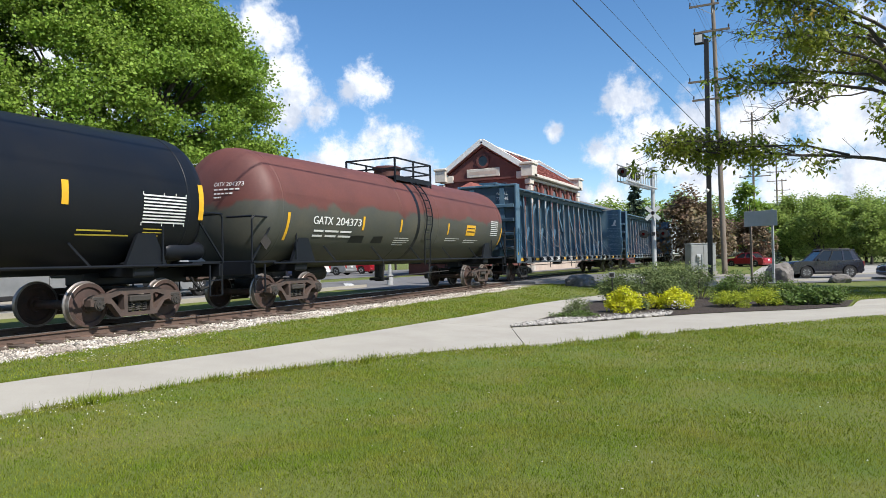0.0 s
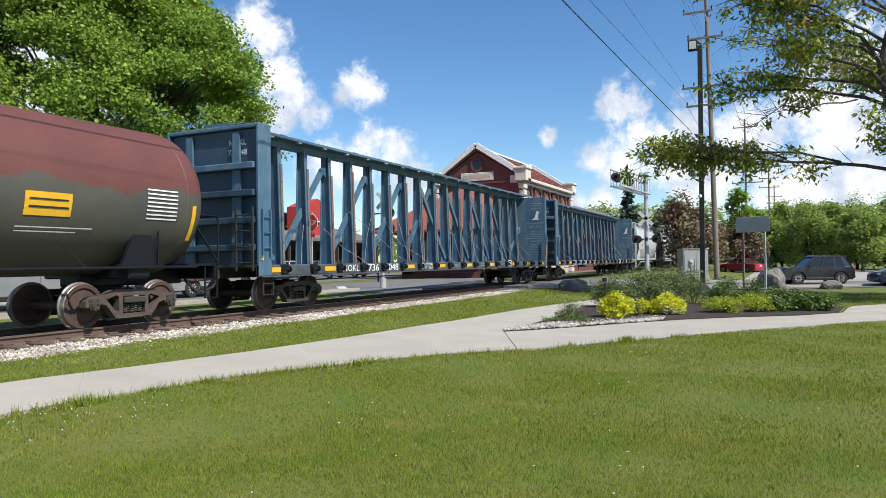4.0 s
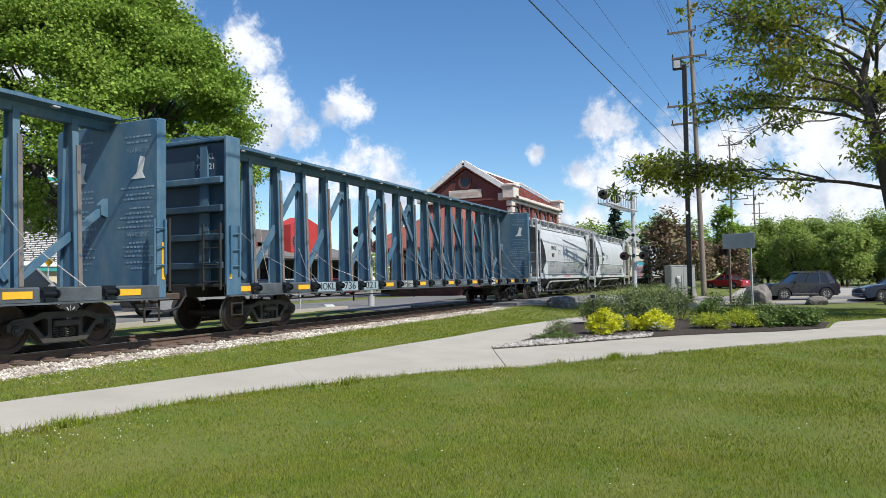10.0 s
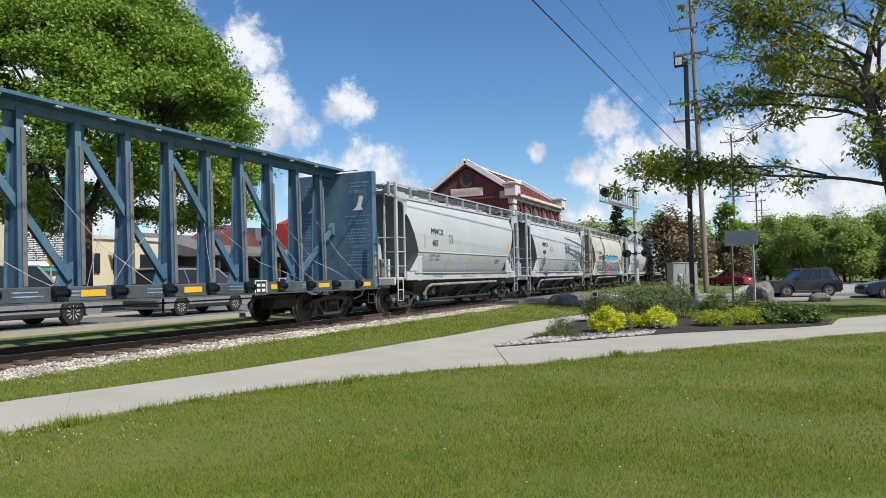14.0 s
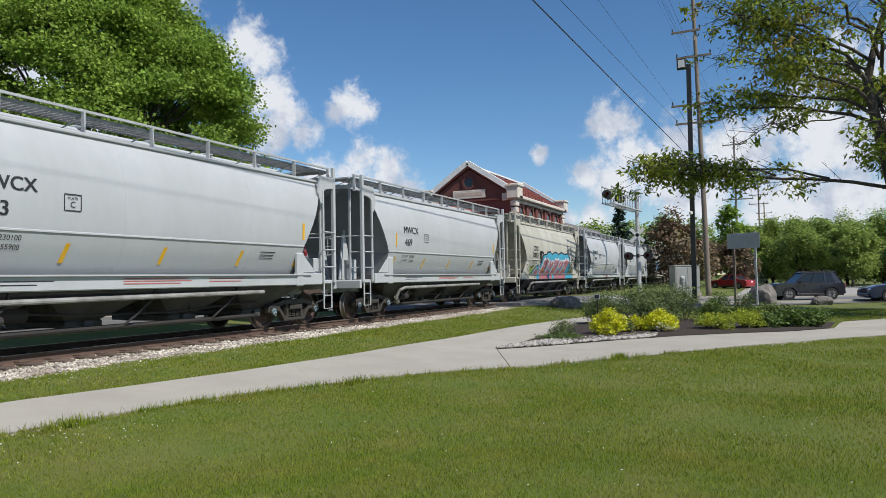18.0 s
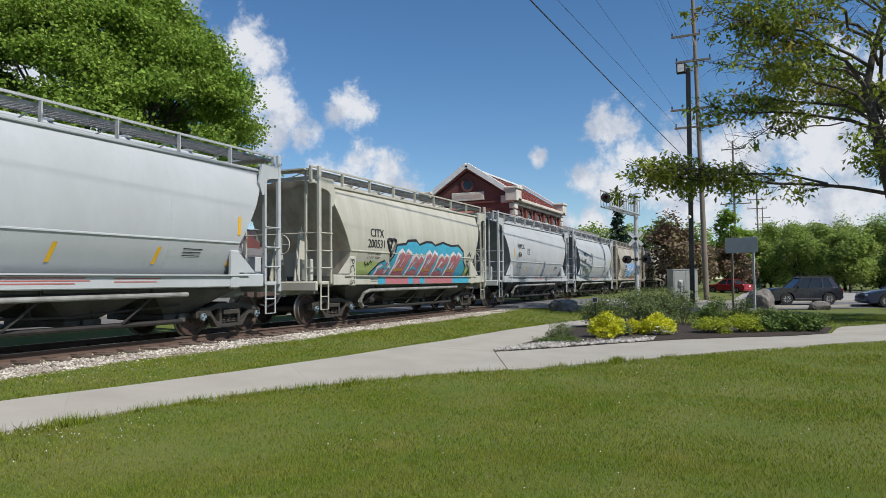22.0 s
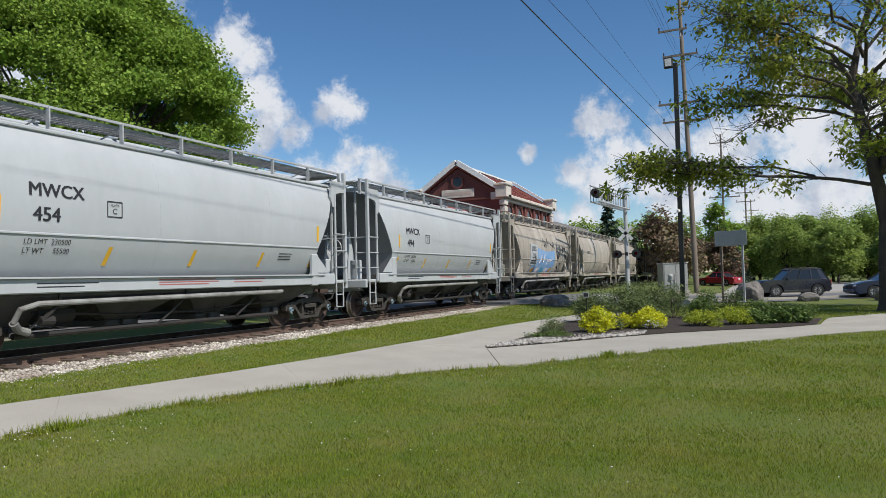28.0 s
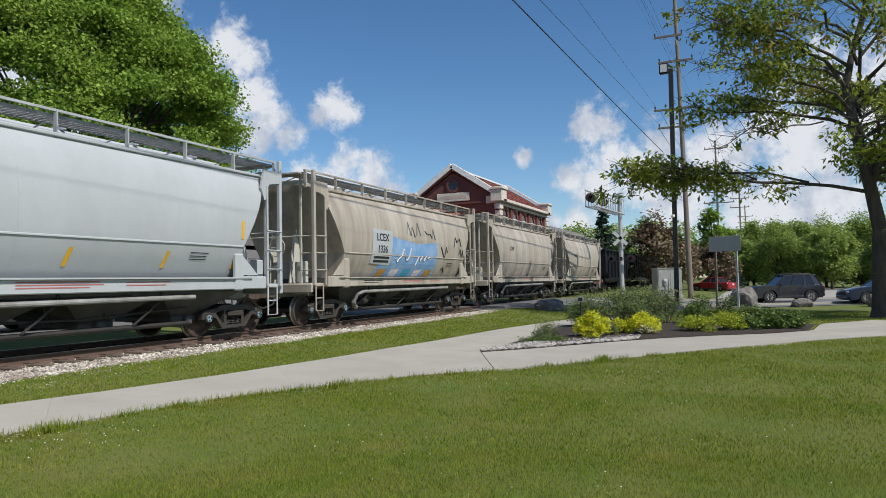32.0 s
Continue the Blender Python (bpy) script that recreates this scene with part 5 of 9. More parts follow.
def tank_paint_two_tone():
    """Black below, oxide brown above, with a ragged sprayed border."""
    m = surface("two_tone_tank_paint", (0.055, 0.058, 0.05), 0.62, second=(0.085, 0.078, 0.055), scale=0.9, amount=0.7, grain=16, fine=0.15, bump=0.05)
    nt = m.node_tree
    N, L = nt.nodes, nt.links
    mix = next(n for n in N if n.bl_idname == "ShaderNodeMix")
    hsv = next(n for n in N if n.bl_idname == "ShaderNodeHueSaturation")
    co = next(n for n in N if n.bl_idname == "ShaderNodeTexCoord")
    sep = N.new("ShaderNodeSeparateXYZ")
    L.new(co.outputs["Object"], sep.inputs[0])
    nz = N.new("ShaderNodeTexNoise")
    nz.inputs["Scale"].default_value, nz.inputs["Detail"].default_value = 1.1, 7
    L.new(co.outputs["Object"], nz.inputs["Vector"])
    add = N.new("ShaderNodeMath")
    add.operation = "MULTIPLY_ADD"
    add.inputs[1].default_value = 1.0
    L.new(nz.outputs["Fac"], add.inputs[0]), L.new(sep.outputs["Z"], add.inputs[2])
    step_ = N.new("ShaderNodeMapRange")
    step_.inputs["From Min"].default_value, step_.inputs["From Max"].default_value = 3.02, 3.14
    L.new(add.outputs[0], step_.inputs["Value"])
    two = N.new("ShaderNodeMix")
    two.data_type = "RGBA"
    L.new(step_.outputs["Result"], two.inputs[0])
    L.new(mix.outputs[2], two.inputs[6])
    n2 = N.new("ShaderNodeMix")
    n2.data_type = "RGBA"
    n2.inputs[6].default_value, n2.inputs[7].default_value = (0.15, 0.047, 0.036, 1), (0.075, 0.028, 0.024, 1)
    L.new(nz.outputs["Fac"], n2.inputs[0])
    L.new(n2.outputs[2], two.inputs[7])
    L.new(two.outputs[2], hsv.inputs["Color"])
    return m


def tank_car(x_left, length, paint, label, two_tone):
    """Tip to tip length of the barrel; the left tip at x_left."""
    car = thing("tank_car", label, "freight car", group="freight cars of the train")
    CARS.append((car, x_left + length / 2))
    r, zc, h = (1.52, 2.50, length / 2) if two_tone else (1.46, 2.43, length / 2)
    prof = [(0.0, -h)] + [(r * math.sin(a), -h + 0.72 * (1 - math.cos(a))) for a in np.linspace(0.12, 1.5708, 12)]
    prof = prof + [(rr, -z) for rr, z in prof[::-1]]
    m = Mesh().lathe(prof, 56, turn=Matrix.Rotation(radians(90), 3, "Y"), at=(0, 0, zc))
    part("tank", m, paint, car, smooth=True)
    for x in ((-h + 0.9, h - 0.9, -1.3, 1.3) if two_tone else (-h + 0.95, h - 0.95)):
        bands = Mesh().lathe([(r + 0.001, x - 0.03), (r + 0.008, x - 0.02), (r + 0.008, x + 0.02), (r + 0.001, x + 0.03)], 56, turn=Matrix.Rotation(radians(90), 3, "Y"), at=(0, 0, zc))
        part("weld_band", bands, paint, car, smooth=True)
    # underframe
    for k in (-1, 1):
        m = Mesh()
        m.box((k * (h - 1.2), 0, 0.92), (2.6, 0.55, 0.34), bevel=0.03)
        m.box((k * (h - 1.9), 0, 1.05), (0.5, 2.5, 0.30), bevel=0.03)
        m.prism([(k * (h - 1.9) - 0.5, 1.1), (k * (h - 1.9) + 0.5, 1.1), (k * (h - 1.9) + 0.2, 1.75), (k * (h - 1.9) - 0.2, 1.75)], -1.32, -1.24)
        m.prism([(k * (h - 1.9) - 0.5, 1.1), (k * (h - 1.9) + 0.5, 1.1), (k * (h - 1.9) + 0.2, 1.75), (k * (h - 1.9) - 0.2, 1.75)], 1.24, 1.32)
        m.box((k * (h + 0.05), 0, 1.02), (0.10, 2.7, 0.34), bevel=0.02)
        m.box((k * (h - 0.35), 0, 1.16), (0.85, 2.7, 0.05))
        part("stub_sill", m, M_BLACK, car, "black stub sill with a saddle")
        truck(car, k * (h - 1.9), (M_TRUCK, M_TRUCK_DARK))
        coupler(car, k * (h + 0.05), k)
        for s in (-1, 1):
            g = Mesh()
            x1, x2 = k * (h + 0.08), k * (h - 1.55)
            g.pipe([(x1, s * 1.36, 1.15), (x1, s * 1.36, 2.15), (x1 - k * 0.08, s * 1.36, 2.22), (x2, s * 1.36, 2.22), (x2, s * 1.36, 1.2)], 0.024, 6)
            g.bar((k * (h - 0.75), s * 1.36, 2.22), (x1, s * 1.36, 1.2), 0.035)
            g.pipe([(x1, s * 1.36, 2.22), (x1, s * 0.6, 2.22)], 0.024, 6)
            part("end_handrail", g, M_BLACK, car, "black bent pipe handrail")
        for s in (-1, 1):
            step(car, k * (h - 0.15), s * 1.38, 0.45, 1.1, M_BLACK)
    for s in (-1, 1):
        part("side_rail", Mesh().tube((-h + 0.6, s * 1.42, 1.12), (h - 0.6, s * 1.42, 1.12), 0.028, 8), M_BLACK, car, "long black side handrail")
    for x in np.linspace(-h + 3.2, h - 3.2, 5):
        for s in (-1, 1):
            part("rail_bracket", Mesh().bar((x, s * 1.42, 1.12), (x - 0.25, s * 1.18, 1.55), 0.035), M_BLACK, car)
    u = Mesh()
    u.tube((-0.3, 0, 0.42), (-0.3, 0, 1.1), 0.16, 12)
    u.box((-0.3, 0, 0.5), (0.5, 0.5, 0.1), bevel=0.02)
    for x in (-2.2, 0.9):
        u.bar((x, -1.3, 0.55), (x, -1.3, 1.12), 0.04)
    u.bar((-2.2, -1.3, 0.6), (2.4, -1.3, 0.7), 0.03)
    u.tube((-h + 3.6, 0.2, 0.8), (-h + 4.7, 0.2, 0.8), 0.22, 14)
    part("bottom_outlet", u, M_UNDER, car, "bottom outlet valve and brake rods")
    if two_tone:
        for s in (-1, 1):
            part("platform_plank", Mesh().box((0.52, s * 0.78, 3.88), (2.55, 0.42, 0.06), bevel=0.01).box((0.52, s * 0.97, 3.84), (2.55, 0.05, 0.16)), M_BLACK, car, "black platform plank")
            for x in (-0.75, 0.52, 1.8):
                part("rail_post", Mesh().bar((x, s * 0.95, 3.6), (x, s * 0.95, 4.5), 0.055), M_BLACK, car)
            for z in (4.16, 4.5):
                part("platform_rail", Mesh().bar((-0.75, s * 0.95, z), (1.8, s * 0.95, z), 0.05), M_BLACK, car)
        for x in (-0.75, 1.8):
            for z in (4.16, 4.5):
                part("platform_rail", Mesh().bar((x, -0.95, z), (x, 0.95, z), 0.05), M_BLACK, car)
        part("dome", Mesh().lathe([(0.45, 3.8), (0.45, 4.26), (0.52, 4.27), (0.52, 4.33), (0.40, 4.38), (0.0, 4.40)], 24, at=(0.35, 0, 0)), M_RUSTBROWN, car, "short round dome", smooth=True)
        for xs in (0.4,):
            lad = Mesh()
            for k in (-0.2, 0.2):
                pts = [(xs + k, -(r + 0.10) * math.cos(a), zc + (r + 0.10) * math.sin(a)) for a in np.linspace(-0.35, 1.15, 9)]
                lad.pipe([(xs + k, -1.5, 0.95)] + pts, 0.022, 6)
            for a in np.linspace(-0.30, 1.1, 9):
                y, z = -(r + 0.10) * math.cos(a), zc + (r + 0.10) * math.sin(a)
                lad.tube((xs - 0.2, y, z), (xs + 0.2, y, z), 0.016, 6)
            for z in (1.15, 1.5, 1.8):
                lad.tube((xs - 0.2, -1.5, z), (xs + 0.2, -1.5, z), 0.016, 6)
            part("ladder", lad, M_BLACK, car, "black curved ladder")
        band = Mesh()
        band.lathe([(r + 0.004, -0.28), (r + 0.004, -0.10)], 56, turn=Matrix.Rotation(radians(90), 3, "Y"), at=(0, 0, zc))
        part("spill_stain", band, M_BLACK, car, "dark product stain", smooth=True)
    wr = lambda x, z, lift=0.012: tank_wrap(x, z, r, zc, lift)

    def tape(x, z, hh, w=0.10):
        m = Mesh()
        f = wr(x, z)
        n = 4
        for i in range(n):
            a, b = -hh / 2 + hh * i / n, -hh / 2 + hh * (i + 1) / n
            m.add([f(-w / 2, a), f(w / 2, a), f(w / 2, b), f(-w / 2, b)], [(0, 1, 2, 3)])
        part("reflector_tape", m.data("reflector_tape", [M_YELLOW]), M_YELLOW, car, "yellow reflective tape")
    if two_tone:
        for x, z, hh in ((-h + 1.1, 2.0, 0.72), (-3.55, 2.2, 0.40), (-1.35, 2.2, 0.40), (2.1, 2.2, 0.40), (h - 0.75, 2.0, 0.75)):
            tape(x, z, hh)
        lettering("lettering", "GATX", 0.30, M_LETTER, car, wr(-5.52, 2.20), 'the marks "GATX"', width=0.86)
        lettering("lettering", "204373", 0.30, M_LETTER, car, wr(-4.30, 2.20), 'the number "204373"', width=1.24)
        bars_block(car, "small_print", [(-5.85, 1.93, 0.42, 0.055), (-5.35, 1.93, 0.62, 0.055), (-4.65, 1.93, 0.55, 0.055), (-5.85, 1.79, 0.42, 0.055), (-5.30, 1.79, 0.5, 0.055), (-4.70, 1.79, 0.62, 0.055)], M_LETTER, tank_wrap(0, 0, r, zc), "unreadable small print")
        bars_block(car, "small_print", [(-1.6, 1.80, 0.9, 0.02), (-1.6, 1.72, 1.0, 0.02), (-1.6, 1.64, 0.9, 0.02), (-1.6, 1.56, 0.7, 0.02), (2.0, 1.85, 1.2, 0.02), (2.0, 1.77, 1.0, 0.02), (3.6, 1.80, 1.4, 0.02), (3.6, 1.72, 1.1, 0.02)], M_LETTER, tank_wrap(0, 0, r, zc), "unreadable small print")
        bars_block(car, "stencil_table", [(6.1, 2.62 - 0.08 * i, 0.75, 0.03) for i in range(8)], M_LETTER, tank_wrap(0, 0, r, zc), "pale stencilled test table")
        m = Mesh()
        f = wr(4.1, 2.2)
        for a, b in ((-0.2, -0.07), (-0.07, 0.07), (0.07, 0.2)):
            m.add([f(-0.42, a), f(0.42, a), f(0.42, b), f(-0.42, b)], [(0, 1, 2, 3)])
        part("notice_panel", m.data("notice_panel", [M_YELLOW]), M_YELLOW, car, "yellow notice panel with dark bars")
        bars_block(car, "notice_bars", [(3.75, 2.28, 0.7, 0.03), (3.75, 2.15, 0.72, 0.035)], M_LETTER_DARK, tank_wrap(0, 0, r, zc, 0.02), "dark unreadable lettering")
        # head lettering
        def on_head(cy, cz):
            def f(x, z):
                y, zz = cy - x, cz + z
                rr = min(0.999, math.hypot(y, zz - zc) / r)
                return (-h + 0.72 * (1 - math.sqrt(1 - rr ** 2)) - 0.02, y, zz)
            return f
        lettering("lettering", "GATX", 0.14, M_LETTER, car, on_head(-0.28, 3.02), 'the marks "GATX" on the tank head', width=0.30)
        lettering("lettering", "204373", 0.14, M_LETTER, car, on_head(-0.70, 3.02), 'the number "204373" on the tank head', width=0.44)
        for zz, y0, wd in ((2.90, -0.14, 0.72), (2.80, -0.14, 0.55), (2.71, -0.14, 0.22)):
            f = on_head(y0, zz)
            for q in range(5):
                a, b = wd * q / 5, wd * (q + 0.75) / 5
                part("small_print", Mesh().add([f(a, -0.016), f(b, -0.016), f(b, 0.016), f(a, 0.016)], [(0, 1, 2, 3)]).data("small_print", [M_LETTER]), M_LETTER, car)
        plac = Mesh().box((-h + 0.35, -1.40, 1.62), (0.27, 0.012, 0.27), turn=Matrix.Rotation(radians(45), 3, "Y"))
        part("placard", plac, M_UNDER, car, "dark diamond placard holder")
        for x, w in ((-4.1, 0.75), (-2.9, 0.62)):
            f = wr(x, 1.72, 0.008)
            sm = Mesh().add([f(0, -0.12), f(w, -0.12), f(w * 0.95, 0.12), f(0.06, 0.10)], [(0, 1, 2, 3)])
            part("paint_patch", sm.data("paint_patch", [M_BLACK]), M_BLACK, car, "black touched-up paint")
    else:
        for x, z, hh in ((h - 3.7, 2.41, 0.42), (h - 0.62, 2.42, 0.74), (-1.0, 2.62, 0.42), (-h + 0.8, 2.45, 0.78)):
            tape(x, z, hh, 0.13)
        bars_block(car, "stencil_table", [(h - 2.08, 2.48 - 0.065 * i, 1.05, 0.03) for i in range(9)], M_LETTER, tank_wrap(0, 0, r, zc), "white stencilled test table")
        m = Mesh()
        for x in (h - 2.09, h - 1.6, h - 1.3, h - 1.04):
            f = wr(x, 2.22)
            m = Mesh().add([f(0, -0.33), f(0.02, -0.33), f(0.02, 0.33), f(0, 0.33)], [(0, 1, 2, 3)])
            part("stencil_line", m.data("stencil_line", [M_LETTER]), M_LETTER, car, "white table line")
        bars_block(car, "small_print", [(h - 3.4, 1.76, 0.7, 0.03), (h - 3.4, 1.67, 1.1, 0.03), (h - 2.0, 1.82, 0.45, 0.02), (h - 2.0, 1.75, 0.5, 0.02), (h - 2.0, 1.68, 0.4, 0.02)], M_LETTER_YEL, tank_wrap(0, 0, r, zc), "yellow unreadable lettering")
        part("air_reservoir", Mesh().lathe([(0.0, -0.55), (0.15, -0.52), (0.2, -0.42), (0.2, 0.42), (0.15, 0.52), (0.0, 0.55)], 18, turn=Matrix.Rotation(radians(90), 3, "Y"), at=(h - 0.75, -1.0, 1.42)), M_BLACK, car, "black air reservoir", smooth=True)
    return car


# --- centre-beam lumber car
def winch_mesh():
    m = Mesh().box((0, 0.03, 0.03), (0.30, 0.06, 0.17), bevel=0.015)
    m.tube((-0.11, -0.02, -0.01), (0.11, -0.02, -0.01), 0.045, 8)
    for k in (-1, 1):
        m.tube((k * 0.12, -0.02, -0.01), (k * 0.15, -0.02, -0.01), 0.075, 10)
    return m.box((0.0, 0.0, -0.12), (0.16, 0.05, 0.05))


def centerbeam(x0, length, label, number_pair, seed):
    car = thing("centerbeam_flat_car", label, "freight car", group="freight cars of the train")
    CARS.append((car, x0 + length / 2))
    h = length / 2
    rng = random.Random(seed)
    TOP, SILL, BULK = 4.66, 1.13, 4.32
    # side sills with their stake pockets
    for s in (-1, 1):
        m = Mesh()
        m.box((0, 0, 1.0), (length, 0.10, 0.27), bevel=0.02)
        m.box((0, s * 0.06, 0.86), (length, 0.16, 0.03))
        sl = part("side_sill", m, M_SILL, car, "dark grey-blue side sill", at=(0, s * 1.42, 0))
        for i in range(18):
            x = -h + 0.93 + 1.2 * i
            if abs(x - (-h + 16.94)) < 0.4:
                continue
            part("winch", cached(("winch",), lambda: solid("winch", winch_mesh(), M_BLACK)), M_BLACK, car, "black strap winch", at=(x, s * 1.50, 1.03))
    part("deck", Mesh().box((0, 0, SILL - 0.03), (length, 2.85, 0.07), bevel=0.01), M_UNDER, car, "dark deck with worn paint")
    part("centre_sill", Mesh().box((0, 0, 0.95), (length, 0.45, 0.26), bevel=0.02), M_UNDER, car, "dark centre sill")
    # the beam: top chord, pairs of verticals, diagonals
    m = Mesh()
    m.prism([(-0.42, TOP - 0.03), (0.42, TOP - 0.03), (0.42, TOP - 0.10), (0.14, TOP - 0.14), (0.10, TOP - 0.30), (-0.10, TOP - 0.30), (-0.14, TOP - 0.14), (-0.42, TOP - 0.10)], -h + 0.2, h - 0.2, axis="x")
    part("top_chord", m, M_PAINT_BLUE, car, "blue top chord of the centre beam")
    # tapered A-frame posts with rub strips, and diagonals that rise towards the middle of the car
    nv = 18
    xs = [-h + 1.22 + (length - 2.26) * i / (nv - 1) for i in range(nv)]
    z_top = TOP - 0.22

    def half_width(z):
        return 0.20 - 0.09 * (z - SILL) / (z_top - SILL)
    for i, x in enumerate(xs):
        p = Mesh()
        p.prism([(-0.19, SILL), (0.19, SILL), (0.10, z_top), (-0.10, z_top)], -0.010, 0.010, axis="x")
        for s in (-1, 1):
            p.prism([(s * 0.20, SILL), (s * 0.22, SILL), (s * 0.13, z_top), (s * 0.11, z_top)], -0.068, 0.068, axis="x")
            for z in (1.75, 2.6, 3.4):
                p.box((0.04, s * (half_width(z) + 0.055), z), (0.035, 0.03, 0.035))
        post = part("post", p, M_PAINT_BLUE, car, at=(x, 0, 0))
        for s in (-1, 1):
            z1 = rng.uniform(3.7, 4.1)
            y0, y1 = s * (half_width(SILL) + 0.02), s * (half_width(z1) + 0.02)
            t = Mesh().prism([(y0, SILL + 0.02), (y0 + s * 0.035, SILL + 0.02), (y1 + s * 0.035, z1), (y1, z1)], 0.0, 0.085, axis="x")
            part("rub_strip", t, M_STRIP if rng.random() < 0.75 else M_STRIP_BROWN, post, "worn rub strip bolted to the post")
        if i in (3, 5, 7, 9, 8, 10, 12, 14):
            g = Mesh()
            sgn = -1 if i in (3, 5, 7, 9) else 1
            g.prism([(x, TOP - 0.2), (x + sgn * 0.26, TOP - 0.2), (x + sgn * 0.22, TOP - 0.5), (x + sgn * 0.30, TOP - 0.72), (x, TOP - 0.92)], -0.016, 0.016)
            part("gusset", g, M_PAINT_BLUE, car)
    for foot, head in ((1, 3), (3, 5), (5, 7), (7, 9), (16, 14), (14, 12), (12, 10), (10, 8)):
        sgn = 1 if head > foot else -1
        y = 0.04 * sgn
        d = Mesh().bar((xs[foot] + sgn * 0.12, y, SILL + 0.15), (xs[head] - sgn * 0.16, y, TOP - 0.68), 0.10, 0.15)
        part("diagonal", d, M_PAINT_BLUE, car, "blue diagonal brace")
        g = Mesh().prism([(xs[foot], SILL), (xs[foot] + sgn * 0.42, SILL), (xs[foot] + sgn * 0.30, SILL + 0.38), (xs[foot], SILL + 0.5)], -0.016, 0.016)
        part("gusset", g, M_PAINT_BLUE, car)
    for foot, k in ((1, -1), (16, 1)):
        part("end_brace", Mesh().bar((xs[foot] + k * 0.12, 0, SILL + 0.15), (k * (h - 0.30), 0, 2.72), 0.10, 0.13), M_PAINT_BLUE, car, "short brace to the bulkhead")
        part("gusset", Mesh().prism([(k * (h - 0.24), 2.55), (k * (h - 0.24), 2.95), (k * (h - 0.40), 2.80), (k * (h - 0.40), 2.6)], -0.08, 0.08), M_PAINT_BLUE, car)
    # grey clips along the top chord
    for i in range(0, nv - 1):
        part("chord_clip", cached(("chord_clip",), lambda: solid("chord_clip", Mesh().box((0, 0, 0), (0.16, 0.10, 0.05), bevel=0.012), M_GALV)), M_GALV, car, at=((xs[i] + xs[i + 1]) / 2, -0.36, TOP - 0.125))
        if i % 3 == 1:
            part("chord_hook", cached(("chord_hook",), lambda: solid("chord_hook", Mesh().box((0, 0, 0), (0.30, 0.05, 0.05), bevel=0.012), M_BLUE_DARK)), M_BLUE_DARK, car, at=(xs[i], -0.30, TOP - 0.01))
    # bulkheads: a wall across each end of the car
    for k in (-1, 1):
        deep = 0.46 if k < 0 else 0.20
        m = Mesh()
        m.prism([(-1.46, SILL), (1.46, SILL), (1.46, BULK + 0.10), (1.40, BULK + 0.16), (-1.40, BULK + 0.16), (-1.46, BULK + 0.10)], k * (h - 0.24), k * (h - 0.17), axis="x")
        bh = part("bulkhead", m, [M_PAINT_BLUE], car, "scratched blue steel bulkhead wall")
        for s in (-1, 1):
            part("edge_column", Mesh().box((k * (h - deep / 2), s * 1.43, (0.86 + BULK) / 2 + 0.09), (deep, 0.10, BULK - 0.86 + 0.18), bevel=0.025), M_PAINT_BLUE, bh, "blue edge column of the bulkhead")
        part("cap_rail", Mesh().box((k * (h - 0.12), 0, BULK + 0.13), (0.22, 2.78, 0.10), bevel=0.02), M_PAINT_BLUE, bh)
        part("cap_grab", Mesh().pipe([(k * (h - 0.2), -0.95, BULK + 0.14), (k * (h - 0.2), -0.95, BULK + 0.24), (k * (h - 0.2), -0.40, BULK + 0.24), (k * (h - 0.2), -0.40, BULK + 0.14)], 0.014, 6), M_PAINT_BLUE, bh, "bent grab iron")
        # end face in the darker blue, painted as if shaded
        part("end_face", Mesh().box((k * (h - 0.13), 0, (SILL + BULK) / 2 + 0.05), (0.03, 2.72, BULK - SILL)), M_BLUE_DARK, bh, "blue bulkhead face, shade put into its colour")
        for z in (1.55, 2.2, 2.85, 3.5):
            # top stiffener keeps the lighter, lit blue; lower ones get the shaded blue
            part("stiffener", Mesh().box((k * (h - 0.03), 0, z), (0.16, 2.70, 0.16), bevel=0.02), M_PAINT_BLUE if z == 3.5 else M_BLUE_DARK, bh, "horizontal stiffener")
        for y in (-0.75, 0.75):
            part("stiffener", Mesh().prism([(y - 0.16, SILL), (y + 0.16, SILL), (y + 0.10, BULK), (y - 0.10, BULK)], k * (h - 0.10), k * (h - 0.04), axis="x"), M_PAINT_BLUE, bh, "upright stiffener")
        if k > 0:
            # warnings painted on the wall, on both sides of the beam
            xw = h - 0.247
            for cy in (-0.95, 0.75):
                for zz in (3.88, 2.16):
                    me = letters("WARNING", 0.15, lambda x, z: (xw, cy - x, zz + z), width=0.62)
                    me.materials.append(M_LETTER_FADED)
                    part("lettering", me, M_LETTER_FADED, bh, 'the word "WARNING", worn')
                rows = [(4.16, 0.75), (4.05, 0.6), (3.12, 0.95), (2.98, 0.7), (2.89, 0.8), (2.70, 0.6), (2.60, 0.75), (2.51, 0.95), (2.42, 0.7), (2.32, 1.05), (2.0, 0.5), (1.91, 0.9), (1.82, 0.7), (1.73, 0.85), (1.6, 0.8), (1.48, 0.4)]
                for zz, wd in rows:
                    a = cy + wd / 2 * rng.uniform(0.85, 1.1)
                    n = max(5, int(wd / 0.10))
                    for q in range(n):
                        w0 = wd / n * rng.uniform(0.55, 0.85)
                        y0 = a - wd * (q + 0.5) / n
                        part("notice_bar", Mesh().add([(xw, y0 + w0 / 2, zz - 0.018), (xw, y0 - w0 / 2, zz - 0.018), (xw, y0 - w0 / 2, zz + 0.018), (xw, y0 + w0 / 2, zz + 0.018)], [(0, 1, 2, 3)]).data("notice_bar", [M_LETTER_FADED]), M_LETTER_FADED, bh)
